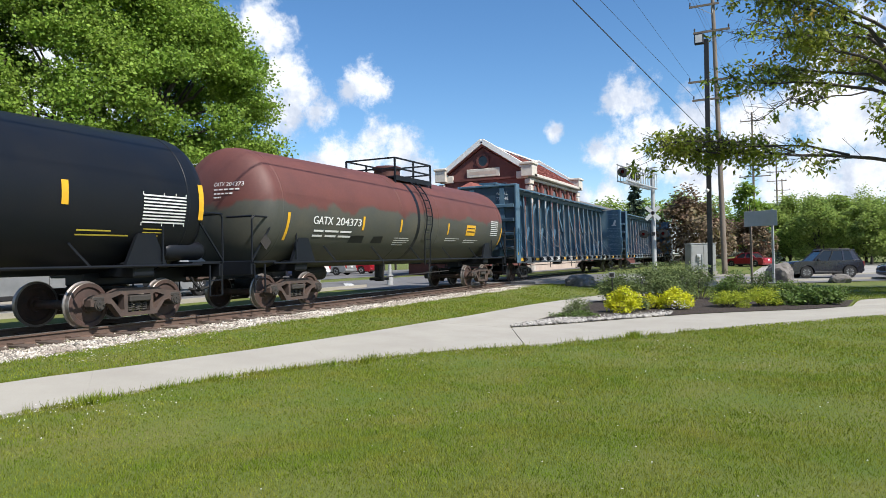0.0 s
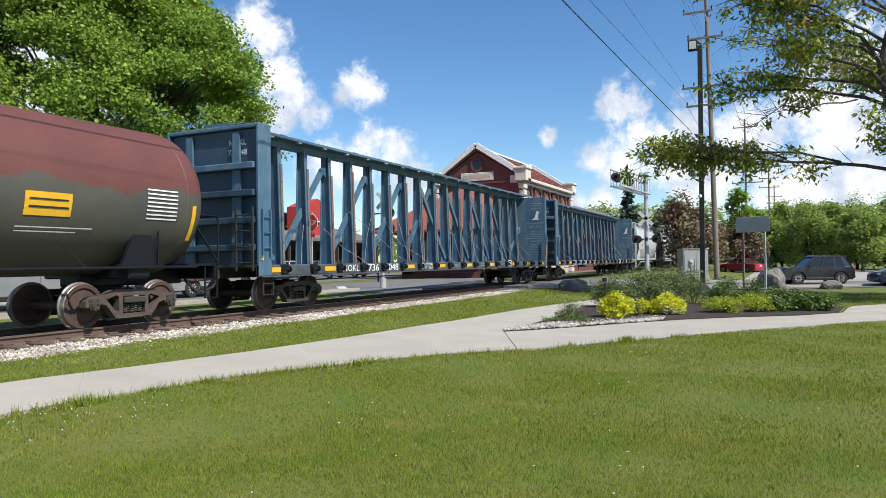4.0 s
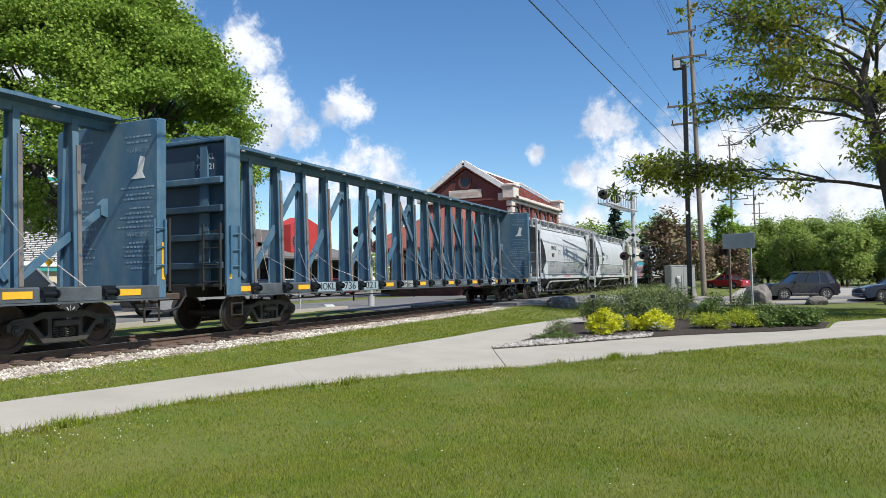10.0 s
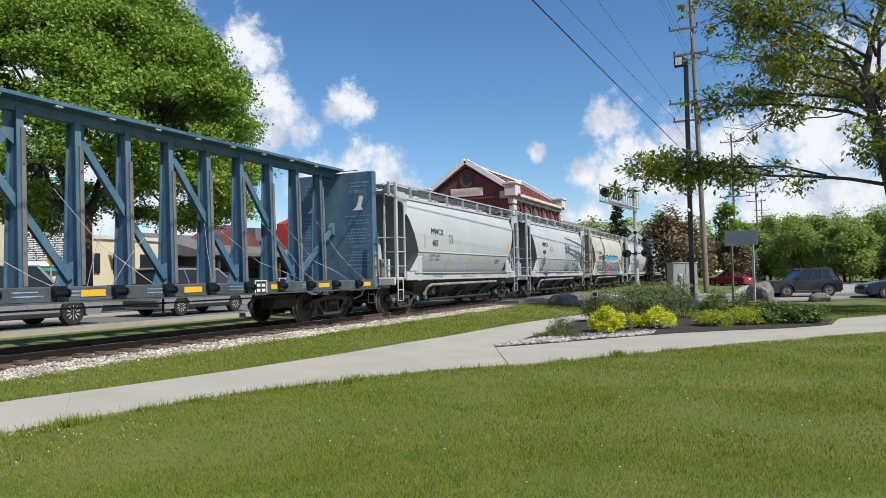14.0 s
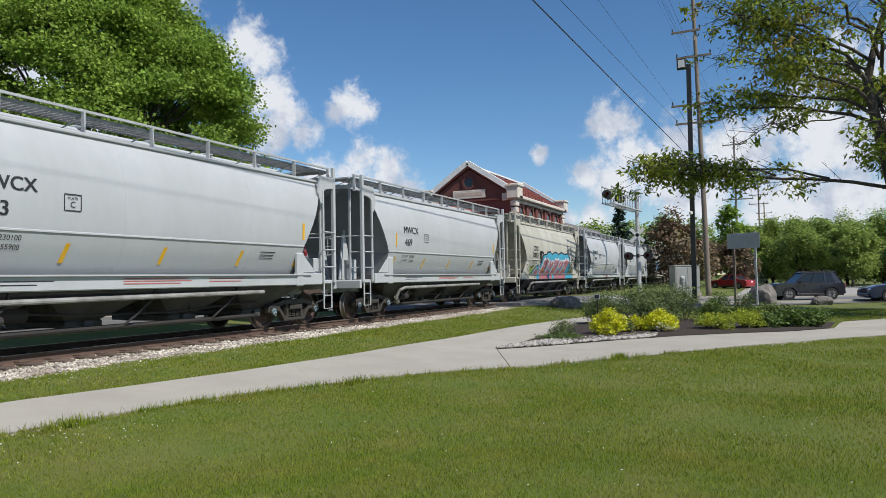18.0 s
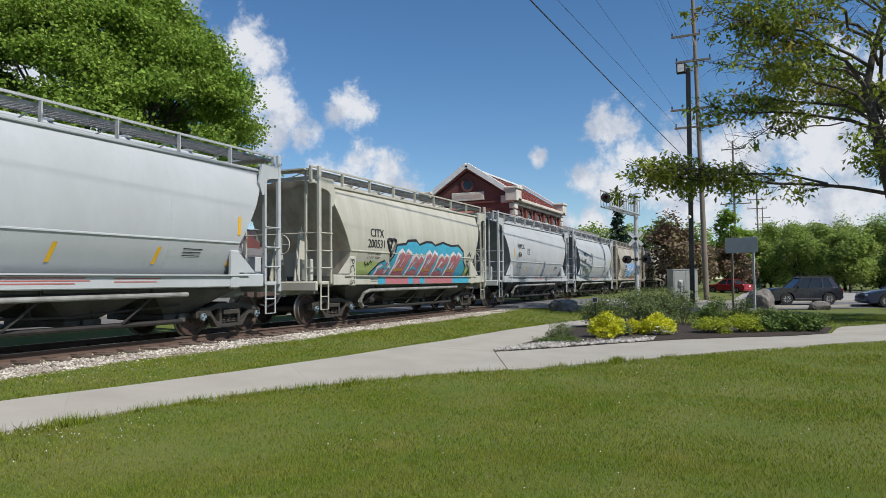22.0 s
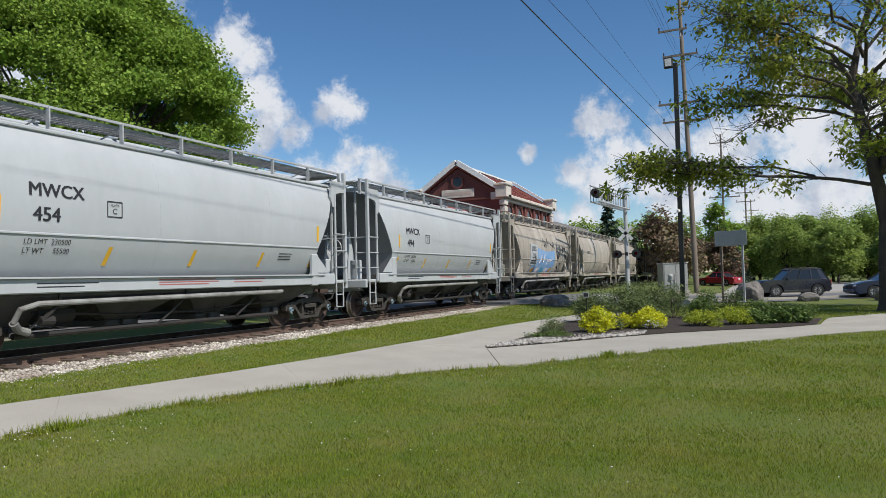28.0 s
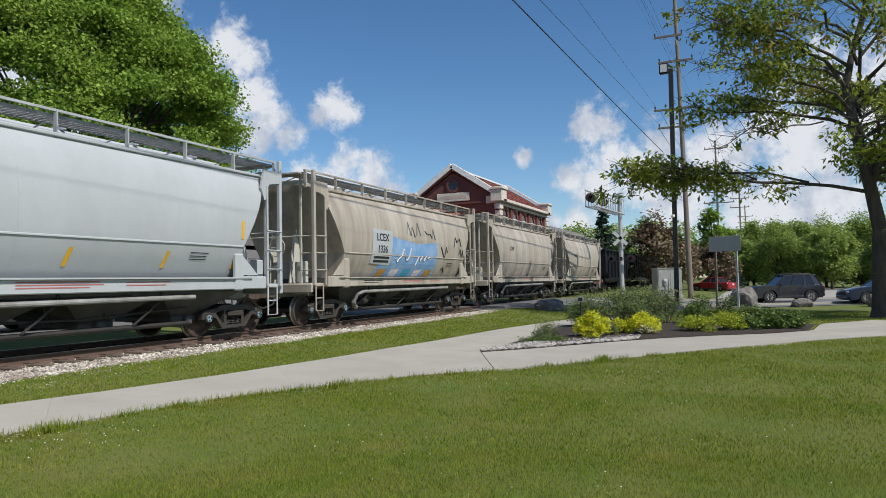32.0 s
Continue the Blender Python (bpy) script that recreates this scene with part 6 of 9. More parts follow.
                pic = Mesh().prism([(cy + 0.20, 3.30), (cy - 0.20, 3.30), (cy - 0.12, 3.42), (cy - 0.20, 3.72), (cy - 0.06, 3.76), (cy + 0.04, 3.42)], xw - 0.003, xw, axis="x")
                part("notice_picture", pic, M_LETTER, bh, "white pictogram of a leaning load")
        part("reflector_tape", Mesh().box((k * (h - 0.1), -1.487, 1.62), (0.07, 0.012, 0.75)), M_YELLOW, car, "yellow reflective tape")
        ladder(car, k * (h - 0.22), -1.52, 1.35, 2.45, 0.28, M_PAINT_BLUE)
        ladder(car, k * (h + 0.14), -1.15, 1.0, 2.5, 0.5, M_UNDER, along_x=False)
        step(car, k * (h - 0.35), -1.44, 0.42, 0.95, M_UNDER)
        coupler(car, k * h, k)
        truck(car, k * (h - 1.95), (M_TRUCK_DARK, M_TRUCK_DARK))
    for off in (0.7, 2.88, 7.5, 9.9, 12.4, 14.8, 17.6, 19.6, 21.8):
        part("reflector_tape", Mesh().box((-h + off, -1.475, 1.01), (0.50, 0.012, 0.12)), M_YELLOW, car, "yellow reflective tape")
    # loose tie-down cables
    for i in range(17):
        c = Mesh()
        xa = xs[i] + rng.uniform(0.0, 1.0)
        run, top_z = rng.uniform(0.5, 2.2) * rng.choice((-1, 1)), rng.uniform(0.9, 2.0)
        c.pipe([(xa, -0.34, SILL + top_z), (xa + run * 0.45, -0.8, SILL + top_z * rng.uniform(0.35, 0.6)), (xa + run * 0.8, -1.2, SILL + top_z * 0.12 + 0.05), (xa + run, -1.44, SILL - 0.03)], 0.006, 5)
        part("tie_down_cable", c, M_CABLE, car, "loose thin steel cable")
    def flat(cx, cz, yy=-1.480):
        return lambda x, z: (cx + x, yy, cz + z)
    ink = M_LETTER_DARK if seed else M_LETTER
    if seed:
        for off, wd in ((3.93, 0.86), (5.13, 0.86), (6.33, 0.86)):
            part("number_panel", Mesh().box((-h + off, -1.472, 1.0), (wd, 0.008, 0.25)), M_SILLPALE, car, "pale grey-blue repainted stretch of sill")
    lettering("lettering", "NOKL", 0.27, ink, car, flat(-h + 3.90, 1.0), 'the marks "NOKL"', width=0.82)
    lettering("lettering", number_pair[0], 0.30, ink, car, flat(-h + 5.13, 1.0), 'the number "%s"' % number_pair[0], width=0.6)
    lettering("lettering", number_pair[1], 0.30, ink, car, flat(-h + 6.33, 1.0), 'the number "%s"' % number_pair[1], width=0.6)
    lettering("lettering", "LD LMT 223800", 0.11, M_LETTER, car, flat(-h + 8.72, 1.07), "load limit figures", width=0.8)
    lettering("lettering", "LT WT    62200", 0.11, M_LETTER, car, flat(-h + 8.72, 0.95), "light weight figures", width=0.8)
    for off in (10.9, 11.8, 13.6, 15.9, 18.6):
        bars_block(car, "small_print", [(-h + off, 1.05, 0.45, 0.022), (-h + off, 0.98, 0.55, 0.022)], M_LETTER_FADED, lambda x, z: (x, -1.475, z), "worn unreadable small print")
    cb = -h + 16.94
    b = Mesh().box((cb, -1.49, 1.0), (0.44, 0.02, 0.36))
    bb = part("code_board", b, M_LETTER_DARK, car, "black board with a white frame and blocks")
    f = Mesh()
    for dx, dz, w, hh in ((0, 0.165, 0.44, 0.025), (0, -0.165, 0.44, 0.025), (-0.21, 0, 0.025, 0.36), (0.21, 0, 0.025, 0.36), (-0.09, 0.06, 0.12, 0.07), (0.09, 0.06, 0.12, 0.07), (-0.09, -0.06, 0.12, 0.07), (0.09, -0.06, 0.12, 0.07)):
        f.box((cb + dx, -1.503, 1.0 + dz), (w, 0.008, hh))
    part("code_blocks", f, M_LETTER, bb, "white blocks")
    # end number on the dark face
    me = letters("NOKL", 0.2, lambda x, z: (-h + 0.10, -(x) - 0.75, 4.08 + z))
    me.materials.append(M_LETTER)
    part("lettering", me, M_LETTER, car, 'the marks "NOKL"')
    me = letters("".join(number_pair), 0.2, lambda x, z: (-h + 0.10, -(x) - 0.75, 3.84 + z))
    me.materials.append(M_LETTER)
    part("lettering", me, M_LETTER, car, "white car number")
    u = Mesh()
    u.tube((h - 4.4, -0.75, 0.66), (h - 3.5, -0.75, 0.66), 0.24, 14)
    u.box((-2.0, -0.5, 0.78), (0.6, 0.4, 0.22), bevel=0.04)
    u.bar((-h + 2.5, -1.2, 0.72), (h - 4, -1.2, 0.76), 0.035)
    for x in (-5.5, -1.5, 3.0):
        u.bar((x, -1.2, 0.55), (x, -1.2, 0.95), 0.035)
    part("brake_gear", u, M_UNDER, car, "dark brake cylinder and rods")
    return car


TWO_TONE = tank_paint_two_tone()
tank_car(-70.8, 16.2, M_BLACK, "glossy black tank car with yellow tape and a white stencil table", False)
tank_car(-53.5, 16.1, TWO_TONE, "brown over black tank car with a railed dome and white marks", True)
centerbeam(-36.1, 22.7, "weathered blue centre-beam lumber car, empty", ("736", "048"), 0)
centerbeam(-11.65, 22.5, "weathered blue centre-beam lumber car, empty, with loose cables", ("736", "021"), 4)
covered_hopper(12.02, M_PAINT_WHITE, "light grey covered hopper car with black marks", mwcx("483", "230100", "55900"), deco=plate_frame)
covered_hopper(25.8, M_PAINT_WHITE, "light grey covered hopper car with black marks", mwcx("469", "230500", "55500"), deco=plate_frame)
covered_hopper(39.8, M_PAINT_CREAM, "cream covered hopper car with a large sprayed graffiti piece", [("CITX", -3.2, 2.64, 0.36, M_LETTER_DARK), ("200531", -3.2, 2.31, 0.36, M_LETTER_DARK), ("LD LMT 230500", -3.3, 2.02, 0.11, M_LETTER_DARK), ("LT  WT   55500", -3.3, 1.89, 0.11, M_LETTER_DARK)], M_PAINT_TAN, M_PAINT_CREAM, deco=graffiti_large, stripes=False)
covered_hopper(53.75, M_PAINT_WHITE, "light grey covered hopper car with black marks", mwcx("454", "230500", "55500"), deco=plate_frame)
covered_hopper(67.35, M_PAINT_WHITE, "light grey covered hopper car with black marks", mwcx("494", "230500", "55500"), deco=plate_frame)
covered_hopper(81.15, M_PAINT_TAN, "dusty tan covered hopper car with faded blue graffiti", [], M_PAINT_TAN, M_PAINT_TAN, deco=graffiti_blue, stripes=False)
covered_hopper(95.2, M_PAINT_TAN, "dusty tan covered hopper car with soot stains", [("LCEX", -2.9, 2.75, 0.28, M_LETTER_DARK)], M_PAINT_TAN, M_PAINT_TAN, stripes=False)
covered_hopper(109.3, M_PAINT_TAN, "dusty tan covered hopper car with soot stains", [("LCEX", -2.9, 2.75, 0.28, M_LETTER_DARK)], M_PAINT_TAN, M_PAINT_TAN, stripes=False)


def open_hopper(x0, length):
    """A black ribbed open-top hopper car."""
    car = thing("open_hopper_car", "black ribbed open-top hopper car", "freight car", group="freight cars of the train")
    CARS.append((car, x0 + length / 2))
    h = length / 2
    for s in (-1, 1):
        m = Mesh().prism([(-h + 0.1, 3.55), (h - 0.1, 3.55), (h - 0.1, 2.3), (h - 2.6, 1.1), (-h + 2.6, 1.1), (-h + 0.1, 2.3)], s * 1.38 - 0.02, s * 1.38 + 0.02)
        side = part("side_wall", m, M_BLACK, car)
        for i in range(9):
            x = -h + 0.3 + (length - 0.6) * i / 8
            part("rib", Mesh().box((x, s * 1.46, 2.4), (0.12, 0.14, 2.3), bevel=0.02), M_BLACK, side)
        part("top_rail", Mesh().box((0, s * 1.44, 3.6), (length, 0.2, 0.14), bevel=0.02), M_BLACK, car)
        part("side_sill", Mesh().box((0, s * 1.44, 1.05), (length, 0.14, 0.25), bevel=0.02), M_BLACK, car)
    for k in (-1, 1):
        part("end_wall", Mesh().add([(k * (h - 0.1), -1.38, 3.55), (k * (h - 0.1), 1.38, 3.55), (k * (h - 2.6), 1.38, 1.1), (k * (h - 2.6), -1.38, 1.1)], [(0, 1, 2, 3)]).box((k * (h - 0.12), 0, 2.5), (0.06, 2.8, 2.2)), M_BLACK, car)
        truck(car, k * (h - 1.6), (M_TRUCK_DARK, M_TRUCK_DARK))
        coupler(car, k * h, k)
    return car


open_hopper(123.6, 13.5)
open_hopper(138.5, 13.5)
open_hopper(153.4, 13.5)


# ------------------------------------------------------------------ movement
# how far the train has gone, by time
TRAIN = [(0, -66.11), (1, -61.83), (2, -57.55), (3, -53.27), (4, -48.99), (5, -44.75), (6, -40.56), (7, -36.36), (8, -32.15), (9, -27.98), (10, -23.89), (12, -15.96), (14, -7.99), (16, 0.0), (18, 8.03), (20, 16.08), (22, 24.17), (24, 32.29), (26, 40.43), (28, 48.61), (30, 56.82), (32, 65.06)]


def train_at(t):
    for (t0, s0), (t1, s1) in zip(TRAIN, TRAIN[1:]):
        if t <= t1:
            return s0 + (s1 - s0) * (t - t0) / (t1 - t0)
    return TRAIN[-1][1]


def motions():
    times = [i * 0.5 for i in range(65)]
    for car, mid in CARS:
        walk(car, [(t, pose(mid - train_at(t), TRACK_Y, RAIL_TOP)) for t in times])
    ticks = [i * 4 / 30 for i in range(241)]
    for ws, x in WHEELSETS:
        walk(ws, [(t, pose(x, 0, 0.42, 0, -math.degrees((train_at(t) - train_at(0)) / 0.42), 0)) for t in ticks])


# ------------------------------------------------------------------ trees and plants
def leaf_cards(centres, size, rng, droop=0.0, width=0.55, flat=0.5, heart=None, loose=0.6):
    """Rhombic leaves, one per centre, turned at random, or with their faces up and away from the crown's heart."""
    n = len(centres)
    c = np.asarray(centres, float)
    d = rng.normal(size=(n, 3))
    d[:, 2] = d[:, 2] * (1 - flat) - droop
    d /= np.linalg.norm(d, axis=1)[:, None]
    e = rng.normal(size=(n, 3))
    e[:, 2] *= 0.4
    if heart is not None:
        out = c - np.asarray(heart, float)
        out /= np.linalg.norm(out, axis=1)[:, None] + 1e-6
        face = out * 0.55 + (0, 0, 0.8) + rng.normal(size=(n, 3)) * loose
        face /= np.linalg.norm(face, axis=1)[:, None]
        d -= face * np.sum(d * face, axis=1)[:, None]
        d /= np.linalg.norm(d, axis=1)[:, None]
        e = np.cross(face, d)
    e -= d * np.sum(e * d, axis=1)[:, None]
    e /= np.linalg.norm(e, axis=1)[:, None]
    s = (size * rng.uniform(0.6, 1.35, n))[:, None]
    w = s * width * 0.5
    mid = c + d * s * 0.45
    nrm = np.cross(d, e)
    bend = nrm * s * 0.10
    return np.stack([c, mid + e * w + bend, c + d * s, mid - e * w + bend], 1)


def blob_points(blobs, n, rng, shell=0.55):
    """Points in the outer part of ellipsoidal clumps: (x, y, z, radius, flatten)."""
    b = np.asarray(blobs, float)
    vol = b[:, 3] ** 2
    pick = rng.choice(len(b), n, p=vol / vol.sum())
    d = rng.normal(size=(n, 3))
    d /= np.linalg.norm(d, axis=1)[:, None]
    r = (shell + (1 - shell) * rng.random(n) ** 0.6) * (1 + 0.18 * rng.normal(size=n))
    p = d * (b[pick, 3] * r)[:, None]
    p[:, 2] *= b[pick, 4]
    return b[pick, :3] + p


def limb(m, a, b, r0, r1, rng, bends=3, sway=0.12, n=8):
    """A bent, tapering limb; returns its end points."""
    a, b = Vector(a), Vector(b)
    pts = [a]
    L = (b - a).length
    for i in range(1, bends):
        k = i / bends
        pts.append(a.lerp(b, k) + Vector((rng.normal(), rng.normal(), rng.normal() * 0.6)) * L * sway * 0.35)
    pts.append(b)
    for i in range(len(pts) - 1):
        k0, k1 = i / (len(pts) - 1), (i + 1) / (len(pts) - 1)
        m.tube(pts[i], pts[i + 1], r0 + (r1 - r0) * k0, n, 0, r0 + (r1 - r0) * k1, caps=False)
    return pts


def maple(x, y):
    rng = np.random.default_rng(21)
    z = ground_z(x, y)
    tree = thing("maple_tree", "large leafy green maple tree with a rounded dense crown", "tree", at=(x, y, z))
    w = Mesh()
    w.lathe([(0.62, -0.1), (0.44, 0.35), (0.37, 1.2), (0.34, 3.0), (0.33, 4.3)], 14)
    blobs = []
    reach = ((3.6, 5.0), (4.6, 6.6), (6.0, 7.3), (7.6, 7.4), (9.2, 6.9), (11.1, 5.9), (13.4, 4.1), (15.4, 2.2), (16.6, 0.8))
    for i in range(560):
        h = 3.9 + 12.6 * rng.random() ** 0.85
        a = rng.uniform(0, 6.283)
        lobe = 1 + 0.10 * noise.noise(Vector((2.2 * math.cos(a), 2.2 * math.sin(a), h * 0.45)))
        rr = float(np.interp(h, [q[0] for q in reach], [q[1] for q in reach])) * lobe * rng.uniform(0.45, 1.0) ** 0.42
        blobs.append((rr * math.cos(a), rr * math.sin(a), h, rng.uniform(0.7, 1.25), rng.uniform(0.45, 0.75)))
    for i in range(11):
        a = 2 * math.pi * i / 11 + rng.uniform(-0.2, 0.2)
        start = (0, 0, rng.uniform(3.7, 4.4))
        knee = (2.1 * math.cos(a), 2.1 * math.sin(a), rng.uniform(5.6, 7.6))
        limb(w, start, knee, 0.16, 0.11, rng)
        for j in range(4):
            near = min(blobs, key=lambda q: (q[0] - knee[0] * (1.6 + j * 0.3)) ** 2 + (q[1] - knee[1] * (1.6 + j * 0.3)) ** 2 + (q[2] - (5 + j * 2.6)) ** 2)
            limb(w, knee, near[:3], 0.10, 0.025, rng, 4, n=6)
    part("trunk", w, M_BARK, tree, "grey-brown trunk and limbs", smooth=True)
    pts = blob_points(blobs, 360000, rng, 0.05)
    part("crown", quads("crown", leaf_cards(pts, 0.135, rng, 0.15, 0.8, heart=(0, 0, 7.0), loose=1.5), M_LEAF), M_LEAF, tree, "dense mid-green leaves")
    return tree


def spreading_tree(x, y):
    """The near tree: a leaning trunk, long level limbs, thin clumped foliage."""
    rng = np.random.default_rng(12)
    z = ground_z(x, y)
    tree = thing("shade_tree", "open-crowned tree with long level limbs and thin foliage", "tree", at=(x, y, z))
    w = Mesh()
    w.lathe([(0.46, -0.1), (0.35, 0.25), (0.30, 0.9), (0.285, 1.6)], 14)
    stem = [(0, 0, 1.6), (0, -0.06, 3.2), (-0.05, 0.2, 4.8), (0, 0.6, 7.1), (0.05, 0.82, 8.6)]
    for k, (p, q) in enumerate(zip(stem, stem[1:])):
        w.tube(p, q, 0.285 - 0.033 * k, 12, 0, 0.252 - 0.033 * k, caps=False)
    limb(w, stem[-1], (0.1, 0.1, 11.4), 0.14, 0.08, rng, 3, 0.05, 8)
    limb(w, (0.1, 0.1, 11.4), (0.0, 0.3, 14.0), 0.08, 0.03, rng, 3, 0.1, 6)
    limb(w, stem[2], (0.3, -1.0, 8.0), 0.15, 0.10, rng, 3, 0.05, 8)
    limb(w, (0.3, -1.0, 8.0), (0.5, -2.2, 12.0), 0.10, 0.04, rng, 3, 0.08, 8)
    tips = []

    def bough(base, az, L, rise, r, bare=0.25, sag=0.0, heavy=1.0):
        a = radians(az)
        base = Vector(base)
        pts = [base]
        for i in range(1, 8):
            k = i / 7
            side = 0.22 * rng.normal()
            pts.append(base + Vector((L * k * math.cos(a) - side * math.sin(a), L * k * math.sin(a) + side * math.cos(a), rise * (k ** 0.6) - sag * k * k + 0.10 * rng.normal())))
        for i in range(7):
            w.tube(pts[i], pts[i + 1], r + (0.014 - r) * i / 7, 7, 0, r + (0.014 - r) * (i + 1) / 7, caps=False)
        for q in np.linspace(bare, 1.0, int(L * 2.6)):
            i = min(6, int(q * 7))
            p = pts[i].lerp(pts[i + 1], q * 7 - i)
            for sgn in (-1, 1):
                b = a + sgn * rng.uniform(0.4, 1.2)
                l2 = rng.uniform(0.5, 1.7) * (1.2 - 0.55 * q)
                e2 = p + Vector((l2 * math.cos(b), l2 * math.sin(b), rng.uniform(-0.35, 0.65)))
                w.tube(p, e2, 0.013, 5, 0, 0.006, caps=False)
                for _ in range(3):
                    s = p.lerp(e2, rng.uniform(0.35, 1.0))
                    e3 = s + Vector((rng.normal() * 0.32, rng.normal() * 0.32, rng.uniform(-0.4, 0.25)))
                    w.tube(s, e3, 0.006, 4, 0, 0.003, caps=False)
                    lush = 0.36 + 1.5 * noise.noise(Vector((p.x, p.y, p.z)) * 0.62 + Vector((3, 1, 7)))
                    if rng.random() < lush * heavy:
                        tips.append(e3)

    bough((0, 0.15, 4.6), 91, 8.9, 1.3, 0.075, 0.18, 0.0, 0.8)
    bough((0, 6.2, 5.63), 84, 2.9, 0.75, 0.03, 0.1, 0.25, 2.4)
    bough((0, 5.4, 5.55), 96, 3.0, 0.9, 0.03, 0.2, 0.3, 2.2)
    bough((0, 6.6, 5.67), 104, 2.4, 0.3, 0.03, 0.1, 0.35, 2.2)
    bough((0, 2.2, 5.12), 72, 5.0, 0.9, 0.05, 0.3)
    bough((0, 4.0, 5.38), 112, 4.6, 0.7, 0.04, 0.3)
    bough((0, 0.55, 7.0), 90, 5.6, 1.5, 0.075, 0.4, 0.0, 0.9)
    bough((0, 1.6, 7.4), 98, 3.6, 0.2, 0.03, 0.4, 0.9, 0.35)
    bough((0, 0.6, 7.3), 60, 5.6, 2.0, 0.07, 0.35)
    bough((0, 0.6, 7.5), 125, 5.4, 2.2, 0.07, 0.35)
    bough((0, 0.82, 8.6), 88, 4.6, 3.4, 0.08, 0.25)
    bough((0, 2.6, 10.2), 95, 3.4, 1.4, 0.045, 0.1)
    bough((0, 0.8, 8.7), 70, 5.6, 2.0, 0.06, 0.3)
    bough((0, 0.6, 9.3), 105, 5.6, 2.6, 0.065, 0.25)
    bough((0, 0.3, 10.2), 90, 5.4, 2.6, 0.06, 0.2)
    bough((0.1, 0.1, 11.2), 75, 5.8, 2.8, 0.05, 0.15)
    bough((0.1, 0.1, 11.3), 115, 5.6, 2.4, 0.05, 0.15)
    bough((0.1, 0.2, 12.4), 92, 4.4, 2.2, 0.04, 0.1)
    for h, az, L, rise in ((5.0, 170, 6.0, 1.6), (6.0, -150, 6.2, 2.0), (5.4, -100, 6.5, 1.5), (6.6, -70, 6.5, 2.0), (7.5, 10, 6.2, 2.5), (5.5, -20, 6.4, 1.2), (8.5, -120, 5.5, 3.0), (8.2, 30, 5.4, 3.0), (8.6, 180, 5.0, 3.0), (10.5, -60, 4.5, 3.0), (9.4, 150, 5.0, 2.8)):
        bough((0, 0.1 if h < 6 else 0.4, h), az, L, rise, 0.07, 0.2)
    # extra dense boughs on the unseen side, added to shade the lawn
    for h, az, L, rise in ((5.2, -110, 6.5, 1.0), (5.6, -85, 7.0, 0.8), (6.2, -55, 6.6, 1.2), (6.6, -130, 6.2, 1.4), (7.4, -95, 6.6, 1.6), (8.0, -65, 6.0, 1.8), (8.6, -115, 5.6, 2.0), (9.6, -90, 5.2, 2.4), (5.0, -40, 6.8, 0.6), (5.8, -20, 6.6, 0.9), (6.9, -35, 6.4, 1.4), (7.8, -10, 5.8, 1.8)):
        bough((0, 0.1 if h < 6 else 0.4, h), az, L, rise, 0.06, 0.12, 0.0, 3.0)
    part("trunk", w, M_BARK, tree, "dark leaning trunk with long level limbs", smooth=True)
    bunches = {"green": [], "bronze": []}
    for p in tips:
        turn = "bronze" if p.z > 9.5 and noise.noise(Vector((p.x, p.y, p.z)) * 0.45 + Vector((5, 2, 1))) > 0.22 else "green"
        for _ in range(20):
            d = rng.normal(size=3) * (0.20, 0.20, 0.13)
            bunches[turn].append((p.x + d[0], p.y + d[1], p.z + d[2] - 0.05))
    for turn, mat, lab in (("green", M_LEAF_OAK, "thin hanging green leaves"), ("bronze", M_LEAF_BRONZE, "sprays of bronze-yellow young leaves")):
        cs = bunches[turn]
        part("crown", quads("crown", leaf_cards(cs, 0.235, rng, 0.75, 0.40), mat), mat, tree, lab)
    return tree


def round_tree(x, y, height, width, mat, label, seed, n=6000, leaf=0.42, trunk_h=None, name="broadleaf_tree"):
    rng = np.random.default_rng(seed)
    z = ground_z(x, y)
    tree = thing(name, label, "tree", at=(x, y, z), group="trees beyond the street")
    th = trunk_h if trunk_h is not None else height * 0.2
    w = Mesh()
    w.lathe([(0.05 * height * 0.5, -0.1), (0.035 * height * 0.5, th), (0.02 * height * 0.5, height * 0.6)], 8)
    blobs = []
    for i in range(42):
        a, k = rng.uniform(0, 6.283), rng.random()
        h = th + (height - th) * (0.10 + 0.82 * k)
        rr = width / 2 * math.sin(math.pi * (0.22 + 0.72 * k)) * rng.uniform(0.25, 0.95)
        blobs.append((rr * math.cos(a), rr * math.sin(a), h, width * rng.uniform(0.07, 0.20), rng.uniform(0.7, 1.3)))
        if i % 3 == 0:
            limb(w, (0, 0, th * rng.uniform(0.9, 1.6)), blobs[-1][:3], 0.012 * height, 0.02, rng, 3, n=5)
    part("trunk", w, M_BARK, tree, smooth=True)
    part("crown", quads("crown", leaf_cards(blob_points(blobs, n, rng, 0.35), leaf, rng, 0.2, 0.75, heart=(0, 0, height * 0.45)), mat), mat, tree)
    return tree


